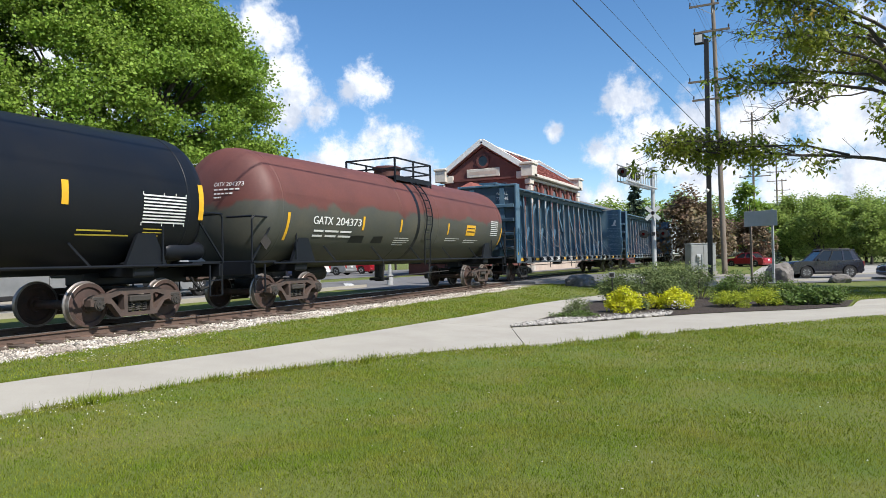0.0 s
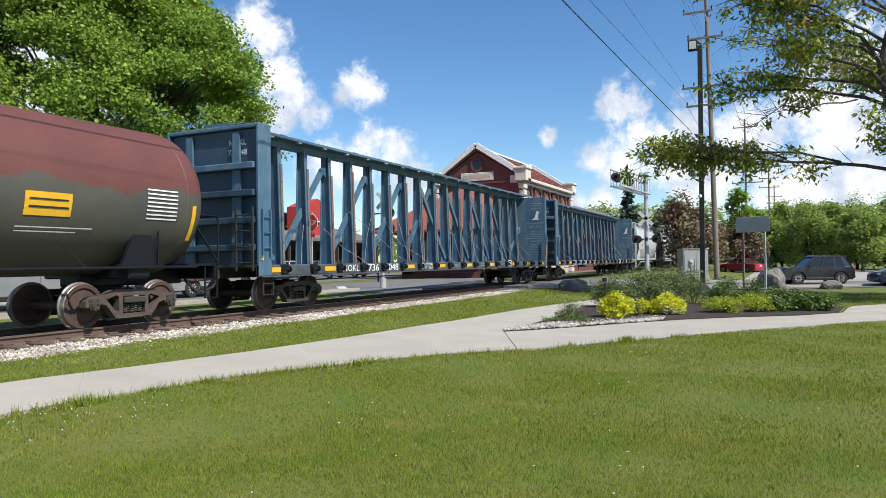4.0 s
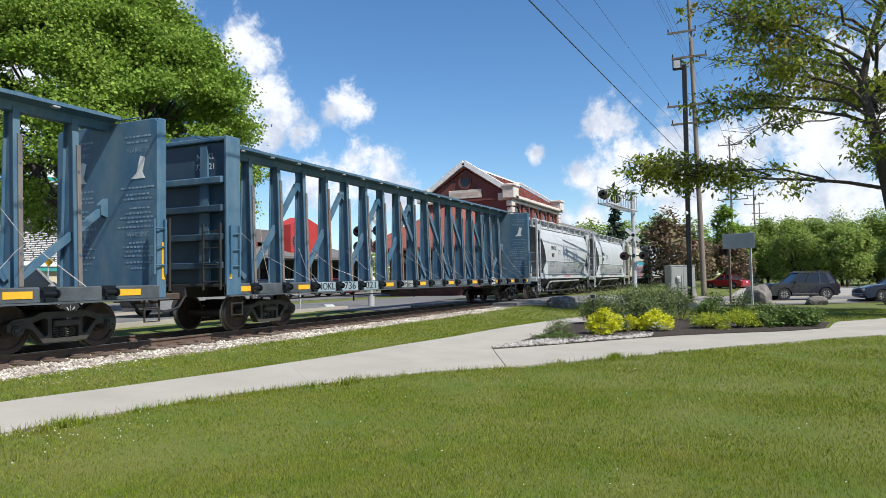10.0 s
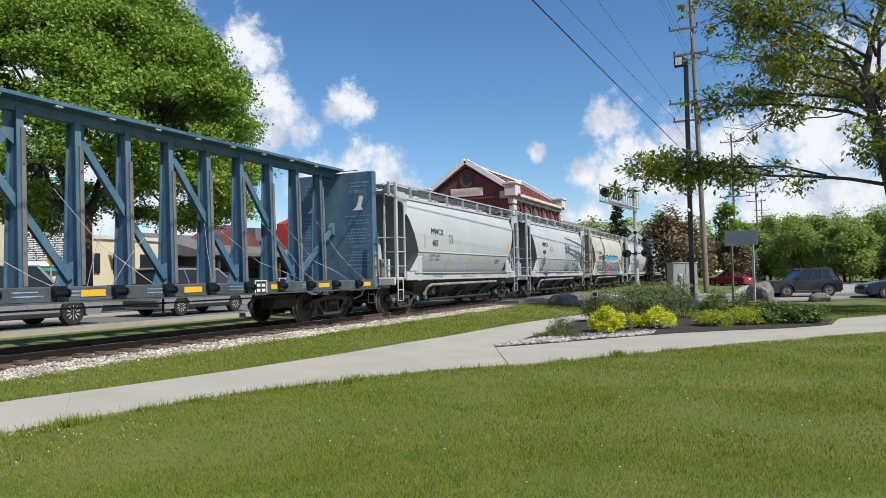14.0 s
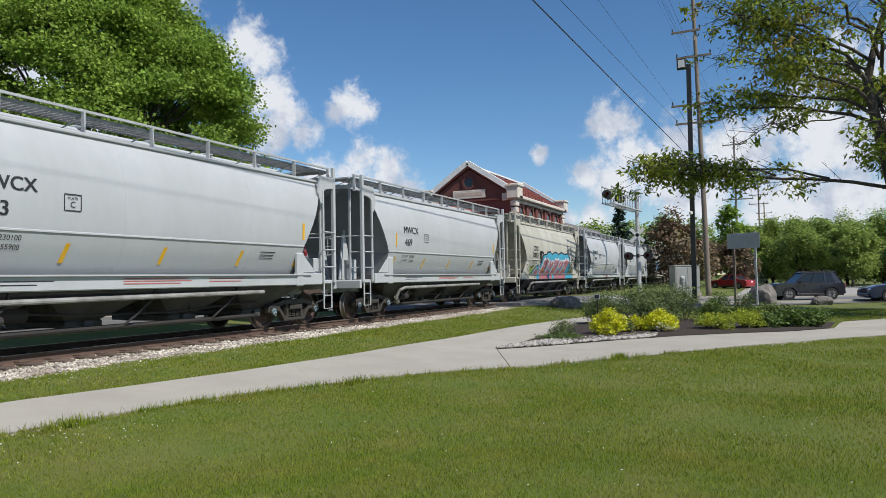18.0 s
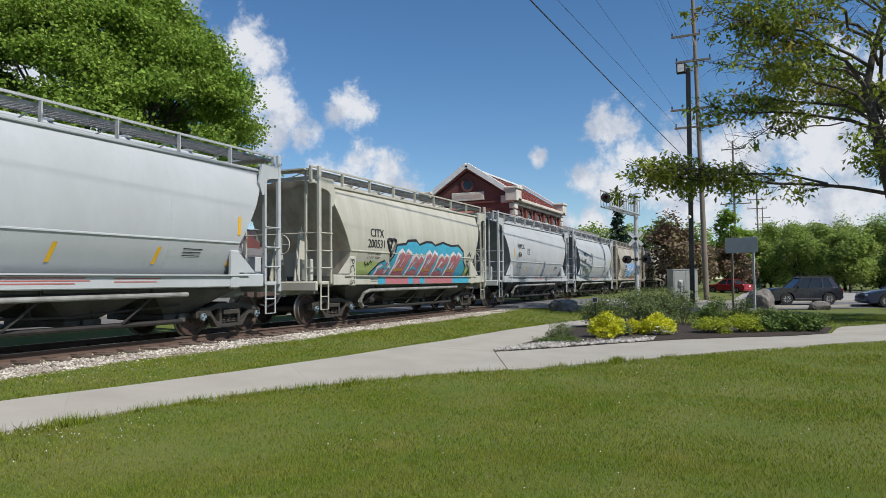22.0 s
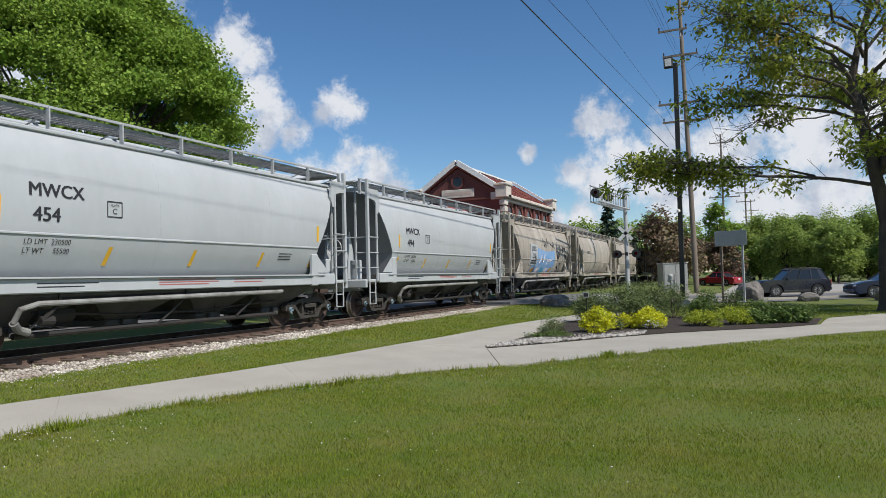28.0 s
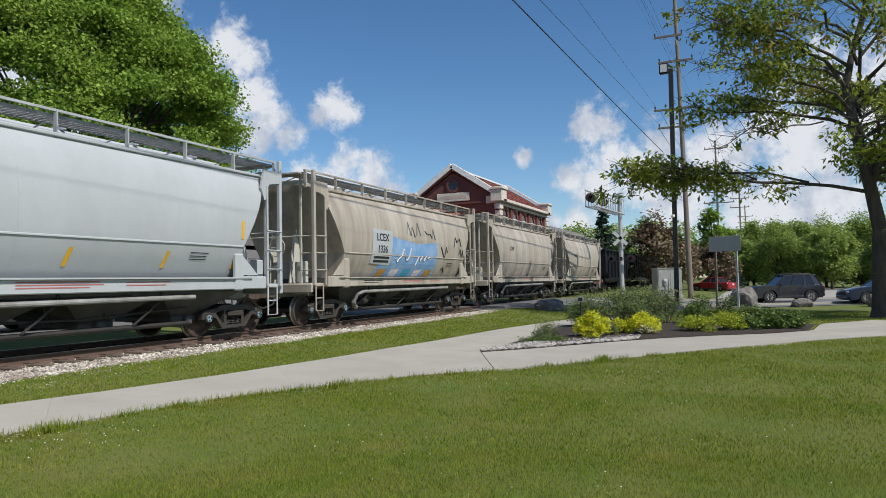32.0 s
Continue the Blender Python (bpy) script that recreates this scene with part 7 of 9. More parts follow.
def spruce(x, y, height, width, seed, label="dark green conical spruce tree"):
    rng = np.random.default_rng(seed)
    tree = thing("spruce_tree", label, "tree", at=(x, y, ground_z(x, y)), group="trees beyond the street")
    w = Mesh().lathe([(0.2, -0.1), (0.15, height * 0.5), (0.02, height * 0.98)], 8)
    pts = []
    for i in range(26):
        k = i / 26
        h = 0.5 + (height - 0.5) * k
        L = width / 2 * (1 - k) ** 0.85 + 0.15
        for j in range(max(5, int(13 * (1 - k)))):
            a = rng.uniform(0, 6.283)
            l2 = L * rng.uniform(0.75, 1.1)
            e = Vector((l2 * math.cos(a), l2 * math.sin(a), h - 0.22 * l2))
            w.tube((0, 0, h), e, 0.025, 4, 0, 0.008, caps=False)
            for q in np.linspace(0.25, 1.0, 11):
                p = Vector((0, 0, h)).lerp(e, q)
                pts.append((p.x + rng.normal() * 0.1, p.y + rng.normal() * 0.1, p.z + rng.normal() * 0.08))
    part("trunk", w, M_BARK, tree)
    part("crown", quads("crown", leaf_cards(pts, 0.40 if height < 6 else 0.75, rng, 0.5, 0.5), M_SPRUCE), M_SPRUCE, tree)
    return tree


def shrub(x, y, w, h, mat, label, seed, n=1500, leaf=0.06, name="shrub", spiky=0.0, ragged=0.25):
    rng = np.random.default_rng(seed)
    bush = thing(name, label, "shrub", at=(x, y, ground_z(x, y)), group="plants of the bed")
    st = Mesh()
    blobs = []
    for i in range(16):
        a, k = rng.uniform(0, 6.283), math.sqrt(rng.random())
        bx, by = w / 2 * 0.72 * k * math.cos(a), w / 2 * 0.72 * k * math.sin(a)
        bz = h * (0.30 + 0.48 * (1 - k * k) + ragged * rng.uniform(-0.2, 0.35))
        blobs.append((bx, by, bz, w * rng.uniform(0.13, 0.20), 0.8 * min(1.3, h / w * 1.5)))
        st.tube((bx * 0.15, by * 0.15, 0), (bx, by, bz), 0.012, 5, 0, 0.006)
    part("branchwork", st, M_BARK, bush)
    pts = blob_points(blobs, n, rng, 0.55)
    pts = pts[pts[:, 2] > 0.01]
    if spiky:
        base = rng.normal(size=(n // 3, 3)) * (w * 0.2, w * 0.2, 0)
        base[:, 2] = h * rng.uniform(0.6, 1.15, n // 3)
        pts = np.concatenate([pts, base])
    part("foliage", quads("foliage", leaf_cards(pts, leaf, rng, -0.35 if spiky else 0.0, 0.5 if not spiky else 0.3), mat), mat, bush)
    return bush


maple(20.8, 26.6)
spreading_tree(29.85, -4.43)
round_tree(74, 8.4, 7.4, 8.2, M_LEAF_PURPLE, "bronze-leaved ornamental tree beside the track", 5, 6500, 0.36, 0.7)
round_tree(82, 3.0, 5.2, 5.0, M_LEAF_PURPLE, "low bronze-leaved ornamental tree", 6, 3000, 0.34, 0.6)
round_tree(90, 3.6, 9.8, 5.2, M_LEAF, "upright bright green leafy tree", 7, 5000, 0.34, 2.0)
for i, (x, y, h, w) in enumerate(((98, -0.6, 9.2, 7.5), (92, -3.6, 8.6, 6.5), (100, -6.0, 9.6, 8.0), (90, -8.6, 8.2, 6.5), (98, -12.5, 9.4, 8.5), (104, -17.0, 10.0, 8.5), (84, -13.6, 7.2, 5.5), (92, -19.0, 8.6, 8.0), (88, -25.0, 9.0, 8.0), (95, -31.0, 9.5, 9.0), (96, 1.6, 8.0, 5.5), (104, -3.5, 9.8, 7.5), (106, -9.5, 10.4, 8.0), (104, -13.5, 9.2, 7.5), (95, -16.0, 8.4, 6.5))):
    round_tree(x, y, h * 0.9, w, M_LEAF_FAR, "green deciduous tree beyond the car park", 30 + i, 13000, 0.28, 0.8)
for i, (x, y, h, w) in enumerate(((128, 16.5, 11.5, 11), (138, 11.5, 11, 11), (146, 6.0, 10.5, 10), (120, 27.5, 11.0, 9), (136, 23.5, 12.0, 10), (150, 30, 12, 12))):
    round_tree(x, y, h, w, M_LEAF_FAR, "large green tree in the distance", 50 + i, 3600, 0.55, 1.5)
spruce(108, 20.2, 12.2, 6.4, 61)
spruce(86, 1.9, 4.2, 3.0, 62, "small conical spruce tree beside the car park")


def distant_woods():
    """A low belt of woods that closes the horizon."""
    rng = np.random.default_rng(77)
    blobs = []
    for az in np.arange(-30, 75, 1.1):
        d = rng.uniform(190, 260)
        a = radians(az)
        for k in range(3):
            blobs.append((d * math.cos(a) + rng.normal() * 3, d * math.sin(a) + rng.normal() * 3, rng.uniform(1.5, 8.5), rng.uniform(3.0, 5.0), 0.9))
    pts = blob_points(blobs, 16000, rng, 0.5)
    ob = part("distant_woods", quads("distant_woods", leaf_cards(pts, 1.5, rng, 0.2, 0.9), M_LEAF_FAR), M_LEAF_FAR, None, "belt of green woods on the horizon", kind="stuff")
    tagged(ob, category="woods")


distant_woods()

# the planting bed
bed_c = (19.8, 2.6)
ring = [(x + (bed_c[0] - x) * 0.012, y + (bed_c[1] - y) * 0.012) for x, y in BED]
bed_rows = []
for k in (0.0, 0.35, 0.7, 0.999):
    bed_rows.append([lerp2(p, bed_c, k) for p in ring + ring[:1]])
bed_sheet = Mesh()
n_ring = len(bed_rows[0])
bed_sheet.add([(x, y, ground_z(x, y) + 0.03 + 0.06 * min(1, 2.5 * k)) for row, k in zip(bed_rows, (0, 0.35, 0.7, 1)) for x, y in row],
              [(j * n_ring + i, j * n_ring + i + 1, (j + 1) * n_ring + i + 1, (j + 1) * n_ring + i) for j in range(3) for i in range(n_ring - 1)])
structure("planting_bed", bed_sheet, M_MULCH, "dark mulched planting bed")


def cobble_spot(rng):
    for _ in range(60):
        x, y = rng.uniform(14.0, 18.8), rng.uniform(2.6, 5.4)
        edge = (x - 14.0) * 0.30
        if in_poly(x, y, BED) and (y < 5.35 - 0.22 * (x - 14) - (0.0 if x < 16 else 0.5 * (x - 16)) + 0.02):
            return x, y, ground_z(x, y) + 0.052 + rng.uniform(-0.01, 0.015)
    return 14.6, 5.0, 0.1


scatter_stones("river_stones", 3600, cobble_spot, 0.036, M_COBBLE, "pale rounded river stones edging the bed", 9)
tagged(bpy.data.objects["river_stones"], category="stones")

shrub(18.0, 3.72, 1.05, 0.72, M_GOLD, "bright golden-yellow rounded shrub", 1, 2300, 0.075, "golden_shrub")
shrub(19.3, 2.6, 1.0, 0.66, M_GOLD, "bright golden-yellow rounded shrub", 2, 2300, 0.075, "golden_shrub")
shrub(19.2, 3.2, 0.75, 0.55, M_GOLD, "smaller golden-green shrub between two larger ones", 12, 900, 0.07, "golden_shrub")
shrub(20.3, 1.35, 1.15, 0.42, M_GOLDGREEN, "low spreading yellow-green shrub", 3, 1500, 0.085, "golden_shrub", 0.3, 0.6)
shrub(20.9, 0.60, 1.1, 0.48, M_GOLDGREEN, "low spreading yellow-green shrub", 4, 1500, 0.085, "golden_shrub", 0.3, 0.6)
shrub(21.3, 0.1, 0.85, 0.50, M_SHRUB, "dark green leafy perennial plant", 5, 1300, 0.10, "perennial")
shrub(21.7, -0.5, 0.8, 0.50, M_SHRUB, "dark green leafy perennial plant", 6, 1300, 0.10, "perennial")
shrub(22.4, -1.05, 1.0, 0.46, M_SHRUB, "dark green leafy perennial plant", 7, 1400, 0.10, "perennial")
shrub(23.4, -1.3, 1.0, 0.42, M_SHRUB, "dark green leafy perennial plant", 8, 1400, 0.09, "perennial", 0.5)
shrub(16.6, 4.6, 1.2, 0.24, M_SHRUB, "low green creeping groundcover", 9, 1100, 0.05, "groundcover")
shrub(17.4, 4.75, 0.8, 0.45, M_SAGE, "grey-green airy perennial plant", 10, 900, 0.06, "perennial", 0.6)
shrub(18.6, 3.35, 0.5, 0.35, M_SAGE, "grey-green airy perennial plant", 11, 500, 0.06, "perennial", 0.6)
for i, (x, y, w, h) in enumerate(((22.0, 4.6, 1.5, 0.95), (22.8, 3.9, 1.6, 1.05), (23.4, 3.1, 1.6, 1.1), (24.0, 2.5, 1.5, 1.0), (22.4, 5.0, 1.1, 0.75), (22.0, 3.3, 1.3, 0.75), (24.4, 3.8, 1.4, 1.1))):
    shrub(x, y, w, h, M_SAGE, "tall grey-green flowering perennial clump", 70 + i, 1900, 0.085, "perennial", 0.8, 0.5)
for i, (x, y, w, h) in enumerate(((24.4, 1.5, 1.1, 0.86), (24.8, 0.7, 1.0, 0.78), (24.3, 0.0, 0.9, 0.55), (23.2, 1.6, 0.9, 0.6))):
    shrub(x, y, w, h, M_SHRUB, "tall dark green spiky perennial clump", 90 + i, 800, 0.09, "perennial", 1.0, 0.6)
shrub(24.0, -0.6, 1.0, 0.6, M_SHRUB, "dark green leafy perennial plant", 95, 1200, 0.09, "perennial")
fl = Mesh()
frng = np.random.default_rng(4)
for cx, cy in ((18.75, 2.55), (18.9, 2.45), (19.0, 2.35), (18.35, 3.45)):
    for _ in range(14):
        fl.lathe([(0.0, 0.0), (0.02, 0.01), (0.0, 0.02)], 5, at=(cx + frng.normal() * 0.1, cy + frng.normal() * 0.1, ground_z(cx, cy) + frng.uniform(0.1, 0.32)))
ob = part("white_flowers", fl, M_WHITEPAINT, None, "small white flowers beside the golden shrubs", kind="stuff")
tagged(ob, category="flowers")


def boulder(x, y, w, d, h, label, seed, turn=0.0):
    rng = random.Random(seed)
    bm = bmesh.new()
    bmesh.ops.create_icosphere(bm, subdivisions=4, radius=1)
    off = Vector((seed * 3.1, seed * 1.7, 0))
    for v in bm.verts:
        p = v.co.normalized()
        k = 1 + 0.38 * noise.noise(p * 1.6 + off) + 0.20 * abs(noise.noise(p * 3.1 + off)) + 0.09 * noise.noise(p * 8 + off)
        q = p * k
        q.x, q.y, q.z = (math.copysign(abs(c) ** 0.82, c) for c in q)
        v.co = Vector((q.x * w / 2, q.y * d / 2, q.z * h * 0.62 + h * 0.36))
    me = bpy.data.meshes.new("boulder")
    bm.to_mesh(me)
    bm.free()
    me.polygons.foreach_set("use_smooth", [True] * len(me.polygons))
    me.set_sharp_from_angle(angle=radians(30))
    me.materials.append(M_ROCK)
    ob = new("boulder", me)
    ob.matrix_basis = pose(x, y, ground_z(x, y) - 0.04, 0, 0, turn)
    return tagged(ob, label, "boulder", "boulders by the street")


boulder(30.4, 8.15, 1.2, 0.9, 0.52, "brown-grey angular boulder on the grass", 2, 110)
boulder(41.6, 0.3, 1.3, 1.2, 1.05, "large dark grey boulder on the grass", 3, 80)
boulder(41.2, -2.5, 0.95, 0.8, 0.46, "small pale grey boulder on the grass", 5, 95)
boulder(41.5, -6.2, 1.4, 1.0, 0.75, "grey boulder beside the street", 7, 95)


def in_poly_all(xs, ys, poly):
    inside = np.zeros(len(xs), bool)
    j = len(poly) - 1
    for i in range(len(poly)):
        (xi, yi), (xj, yj) = poly[i], poly[j]
        if yi != yj:
            inside ^= ((yi > ys) != (yj > ys)) & (xs < (xj - xi) * (ys - yi) / (yj - yi) + xi)
        j = i
    return inside


# grass blades on the lawn, thinning with distance
def build_grass():
    rng = np.random.default_rng(15)
    out = []
    bands = ((0.8, 3.6, 2200, 0.030, 0.0070), (3.6, 6.5, 6600, 0.030, 0.0065), (6.5, 10, 3200, 0.031, 0.009), (10, 15, 1350, 0.034, 0.013), (15, 24, 620, 0.038, 0.02), (24, 36, 170, 0.045, 0.035))
    for r0, r1, dens, hgt, wid in bands:
        az0, az1 = radians(-34), radians(84)
        n = int(dens * (az1 - az0) / 2 * (r1 ** 2 - r0 ** 2))
        r = np.sqrt(rng.uniform(r0 ** 2, r1 ** 2, n))
        a = rng.uniform(az0, az1, n)
        xs, ys = r * np.cos(a), r * np.sin(a)
        keep = (ys < 10.02 + 0.12 * np.sin(xs * 1.7)) & ~in_poly_all(xs, ys, PATH_POLY) & ~in_poly_all(xs, ys, BED)
        patch_ = np.array([noise.noise(Vector((x * 0.7, y * 0.7, 4.0))) for x, y in zip(xs, ys)])
        keep &= rng.random(n) < 0.95 + 0.3 * patch_
        keep &= rng.random(n) < np.clip((a - az0) / 0.35, 0, 1) * np.clip((az1 - a) / 0.35, 0, 1)
        xs, ys, patch_ = xs[keep], ys[keep], patch_[keep]
        n = len(xs)
        zs = np.array([ground_z(x, y) + lift(x, y) for x, y in zip(xs, ys)])
        h = hgt * rng.uniform(0.5, 1.35, n) * (1 + 0.45 * patch_)
        th = rng.uniform(0, 6.283, n)
        lean = rng.normal(0, 0.45, (n, 2)) * h[:, None]
        w = wid * rng.uniform(0.6, 1.2, n)
        dx, dy = np.cos(th) * w / 2, np.sin(th) * w / 2
        base = np.stack([xs, ys, zs - 0.005], 1)
        v = np.zeros((n, 3, 3), np.float32)
        v[:, 0] = base + np.stack([dx, dy, 0 * dx], 1)
        v[:, 1] = base - np.stack([dx, dy, 0 * dx], 1)
        v[:, 2] = base + np.stack([lean[:, 0], lean[:, 1], h], 1)
        out.append(v)
    # clover heads among the grass
    cl = Mesh()
    for _ in range(230):
        k = rng.random()
        if k < 0.55:
            x, y = rng.uniform(5, 14), rng.uniform(8.6, 9.9)
        elif k < 0.8:
            x, y = rng.normal(4.9, 0.7), rng.normal(6.2, 0.35)
        else:
            x, y = rng.uniform(3.5, 13), rng.uniform(-1, 5)
        if in_poly(x, y, PATH_POLY) or in_poly(x, y, BED):
            continue
        z, q = ground_z(x, y) + lift(x, y) + 0.035, rng.uniform(0.005, 0.009)
        cl.add([(x + q, y, z), (x, y + q, z), (x - q, y, z), (x, y - q, z), (x, y, z + q), (x, y, z - q)], [(0, 1, 4), (1, 2, 4), (2, 3, 4), (3, 0, 4), (1, 0, 5), (2, 1, 5), (3, 2, 5), (0, 3, 5)])
    tagged(part("clover_flowers", cl, M_WHITEPAINT, None, "small white clover heads in the grass", kind="stuff"), category="flowers")
    me = quads("grass", np.concatenate(out), M_BLADE, per=3)
    ob = part("grass", me, M_BLADE, None, "short mown green grass blades", kind="stuff")
    tagged(ob, category="grass")
    # tufts left standing along the path's edge
    cs = []
    line = PATH_NEAR[1:11]
    for _ in range(5200):
        p = along(line, rng.random())
        dens = noise.noise(Vector((p[0] * 2.2, p[1] * 2.2, 7.0)))
        if rng.random() > 0.35 + 0.9 * dens:
            continue
        x, y = p[0] - abs(rng.normal()) * 0.05 - 0.01, p[1] - abs(rng.normal()) * 0.07 - 0.015
        h = rng.uniform(0.04, 0.12)
        z = ground_z(x, y)
        a, l = rng.uniform(0, 6.283), rng.normal(0, 0.03, 2)
        cs.append([(x + 0.005 * math.cos(a), y + 0.005 * math.sin(a), z), (x - 0.005 * math.cos(a), y - 0.005 * math.sin(a), z), (x + l[0], y + l[1], z + h)])
    for tx, ty, k in ((13.25, 2.55, 260), (8.8, 5.6, 130), (5.0, 6.6, 200)):
        for _ in range(k):
            x, y = tx + rng.normal() * 0.14, ty + rng.normal() * 0.06
            z, h, a, l = ground_z(x, y), rng.uniform(0.06, 0.15), rng.uniform(0, 6.283), rng.normal(0, 0.04, 2)
            cs.append([(x + 0.007 * math.cos(a), y + 0.007 * math.sin(a), z), (x - 0.007 * math.cos(a), y - 0.007 * math.sin(a), z), (x + l[0], y + l[1], z + h)])
    ob = part("grass_tufts", quads("grass_tufts", np.array(cs), M_BLADE, per=3), M_BLADE, None, "longer grass tufts along the path's edge", kind="stuff")
    tagged(ob, category="grass")
    # clover and daisies
    fs = []
    spots = [(6.6, 8.9, 0.35, 45), (8.3, 9.2, 0.5, 30), (4.7, 6.55, 0.25, 26), (7.5, 9.3, 0.5, 40), (12, 9.0, 1.5, 50), (18, 9.2, 2.5, 60), (5.5, 1.0, 1.5, 12), (6.0, 4.0, 1.2, 10), (9, 2, 2.5, 14), (8, -1.5, 2.0, 12)]
    for cx, cy, sp, k in spots:
        for _ in range(k):
            x, y = cx + rng.normal() * sp, cy + rng.normal() * min(sp, 0.45 if cy > 8 else sp)
            if in_poly(x, y, PATH_POLY) or y > 10.2:
                continue
            z, r = ground_z(x, y) + rng.uniform(0.04, 0.075), rng.uniform(0.007, 0.012)
            ring_ = [(x + r * math.cos(t), y + r * math.sin(t), z + 0.3 * r * math.sin(2 * t)) for t in (0, 1.571, 3.142, 4.712)]
            fs.append(ring_)
    ob = part("clover_flowers", quads("clover_flowers", np.array(fs), M_WHITEPAINT), M_WHITEPAINT, None, "tiny white clover flowers in the grass", kind="stuff")
    tagged(ob, category="flowers")


build_grass()


# ------------------------------------------------------------------ poles, signals, signs
def on_ground(x, y, turn=0.0, dz=0.0):
    return pose(x, y, ground_z(x, y) + dz, 0, 0, turn)


def lamp_post():
    post = thing("lamp_post", "tall square black lamp post with a floodlight", "lamp post", at=on_ground(34.5, 3.12))
    part("base", Mesh().tube((0, 0, -0.1), (0, 0, 0.25), 0.28, 16).box((0, 0, 0.28), (0.34, 0.34, 0.06), bevel=0.02), M_CONCRETE, post, "round concrete footing")
    t = Matrix.Rotation(radians(0.4), 3, "X")
    part("pole", Mesh().box((0, -0.04, 5.8), (0.21, 0.21, 11.4), turn=t, bevel=0.012), M_BLACKPAINT, post)
    head = part("floodlight", Mesh().box((-0.16, 0.22, 11.5), (0.22, 0.42, 0.5), bevel=0.03).box((-0.02, 0.08, 11.5), (0.12, 0.12, 0.3)), M_BLACKPAINT, post, "square floodlight head")
    part("lens", Mesh().box((-0.275, 0.22, 11.5), (0.02, 0.30, 0.36)), M_HEADLAMP, head, "pale glass lens")
    part("sensor", Mesh().lathe([(0.0, -0.09), (0.08, -0.05), (0.09, 0.0), (0.07, 0.06), (0.0, 0.09)], 12, at=(-0.14, 0.03, 4.45)), M_WHITEPAINT, post, "small white dome camera", smooth=True)


def utility_pole(x, y, height, arms, label, lean=0.0):
    pole = thing("utility_pole", label, "utility pole", at=on_ground(x, y), group="utility poles")
    t = Matrix.Rotation(radians(lean), 3, "X")
    m = Mesh()
    top = t @ Vector((0, 0, height))
    m.tube((0, 0, -0.2), top, 0.19, 14, 0, 0.11)
    part("shaft", m, M_POLE, pole, "weathered timber shaft", smooth=True)
    for z, half, shift in arms:
        c = t @ Vector((0, 0, z))
        a = part("crossarm", Mesh().bar((c.x - 0.14, c.y - half + shift, z), (c.x - 0.14, c.y + half + shift, z), 0.10, 0.13), M_POLE, pole)
        for k in (-1, 1):
            part("brace", Mesh().bar((c.x - 0.1, c.y, z - 0.7), (c.x - 0.14, c.y + k * half * 0.5 + shift, z - 0.05), 0.03), M_GALV, a)
            part("insulator", Mesh().lathe([(0.035, 0.0), (0.035, 0.10), (0.065, 0.12), (0.03, 0.17), (0.06, 0.19), (0.03, 0.26), (0.0, 0.27)], 8, at=(c.x - 0.14, c.y + k * half * 0.93 + shift, z + 0.06)), M_UNDER, a, "dark insulator")
    return pole


def wire(a, b, sag, r, label):
    m = Mesh()
    a, b = Vector(a), Vector(b)
    pts = [a.lerp(b, k) - Vector((0, 0, sag * 4 * k * (1 - k))) for k in np.linspace(0, 1, 25)]
    m.pipe(pts, r, 5)
    ob = part("overhead_wire", m, M_BLACKPAINT, None, label)
    tagged(ob, category="wire", group="overhead wires")


lamp_post()
utility_pole(50.0, 3.61, 22.0, ((18.2, 0.95, 0.55), (16.4, 1.15, 0.15), (13.1, 1.35, 0.4), (11.85, 1.45, 0.1)), "tall weathered utility pole with four crossarms", -1.05)
utility_pole(104.0, 3.6, 20.6, ((19.4, 1.5, 0), (13.3, 2.1, -0.4), (11.8, 2.0, -0.2)), "distant utility pole with crossarms")
utility_pole(136.0, 1.0, 19.0, ((15.6, 1.6, 0), (14.0, 1.6, 0)), "distant utility pole with crossarms")
utility_pole(170.0, 0.2, 17.5, ((15.0, 1.6, 0), (13.6, 1.6, 0)), "distant utility pole with crossarms")
wire((50.0, 5.1, 10.2), (-10.0, 7.3, 9.9), 0.05, 0.022, "thick black overhead cable by the track")
for y0, z0, y1, z1, r in ((5.35, 12.2, 7.9, 10.9, 0.010), (5.5, 13.45, 7.4, 13.4, 0.008), (3.0, 13.45, 4.6, 14.2, 0.006), (2.7, 12.2, 4.4, 12.2, 0.006), (5.4, 18.55, 8.0, 19.6, 0.006), (4.3, 16.75, 6.9, 17.9, 0.007)):
    wire((49.86, y0, z0), (-10.0, y1, z1), 0.1, r, "thin black overhead power wire")
for y0, z0, y1, z1 in ((2.2, 12.9, 1.1, 13.8), (5.2, 12.9, 4.1, 13.8), (2.4, 11.7, 1.1, 12.5), (5.3, 11.7, 4.1, 12.5)):
    wire((50.0, y0, z0 + 0.2), (104.0, y1, z1 + 0.2), 0.8, 0.012, "thin black overhead power wire")


def flasher(parent, at, turn):
    m = Mesh()
    t = Matrix.Rotation(radians(turn), 3, "Z") @ Matrix.Rotation(radians(90), 3, "Y")
    disc = part("light_backplate", Mesh().lathe([(0.26, -0.012), (0.26, 0.012)], 24, turn=t, at=at), M_BLACKPAINT, parent, "round black backplate")
    part("light_hood", Mesh().lathe([(0.11, 0.02), (0.115, 0.24), (0.105, 0.24), (0.10, 0.02)], 18, turn=t, at=at).lathe([(0.13, -0.14), (0.13, -0.02)], 16, turn=t, at=at), M_BLACKPAINT, disc, "black light hood")
    part("light_lens", Mesh().lathe([(0.0, 0.05), (0.09, 0.03), (0.10, 0.02)], 16, turn=t, at=at), M_TAILLAMP, disc, "unlit red lens", smooth=True)


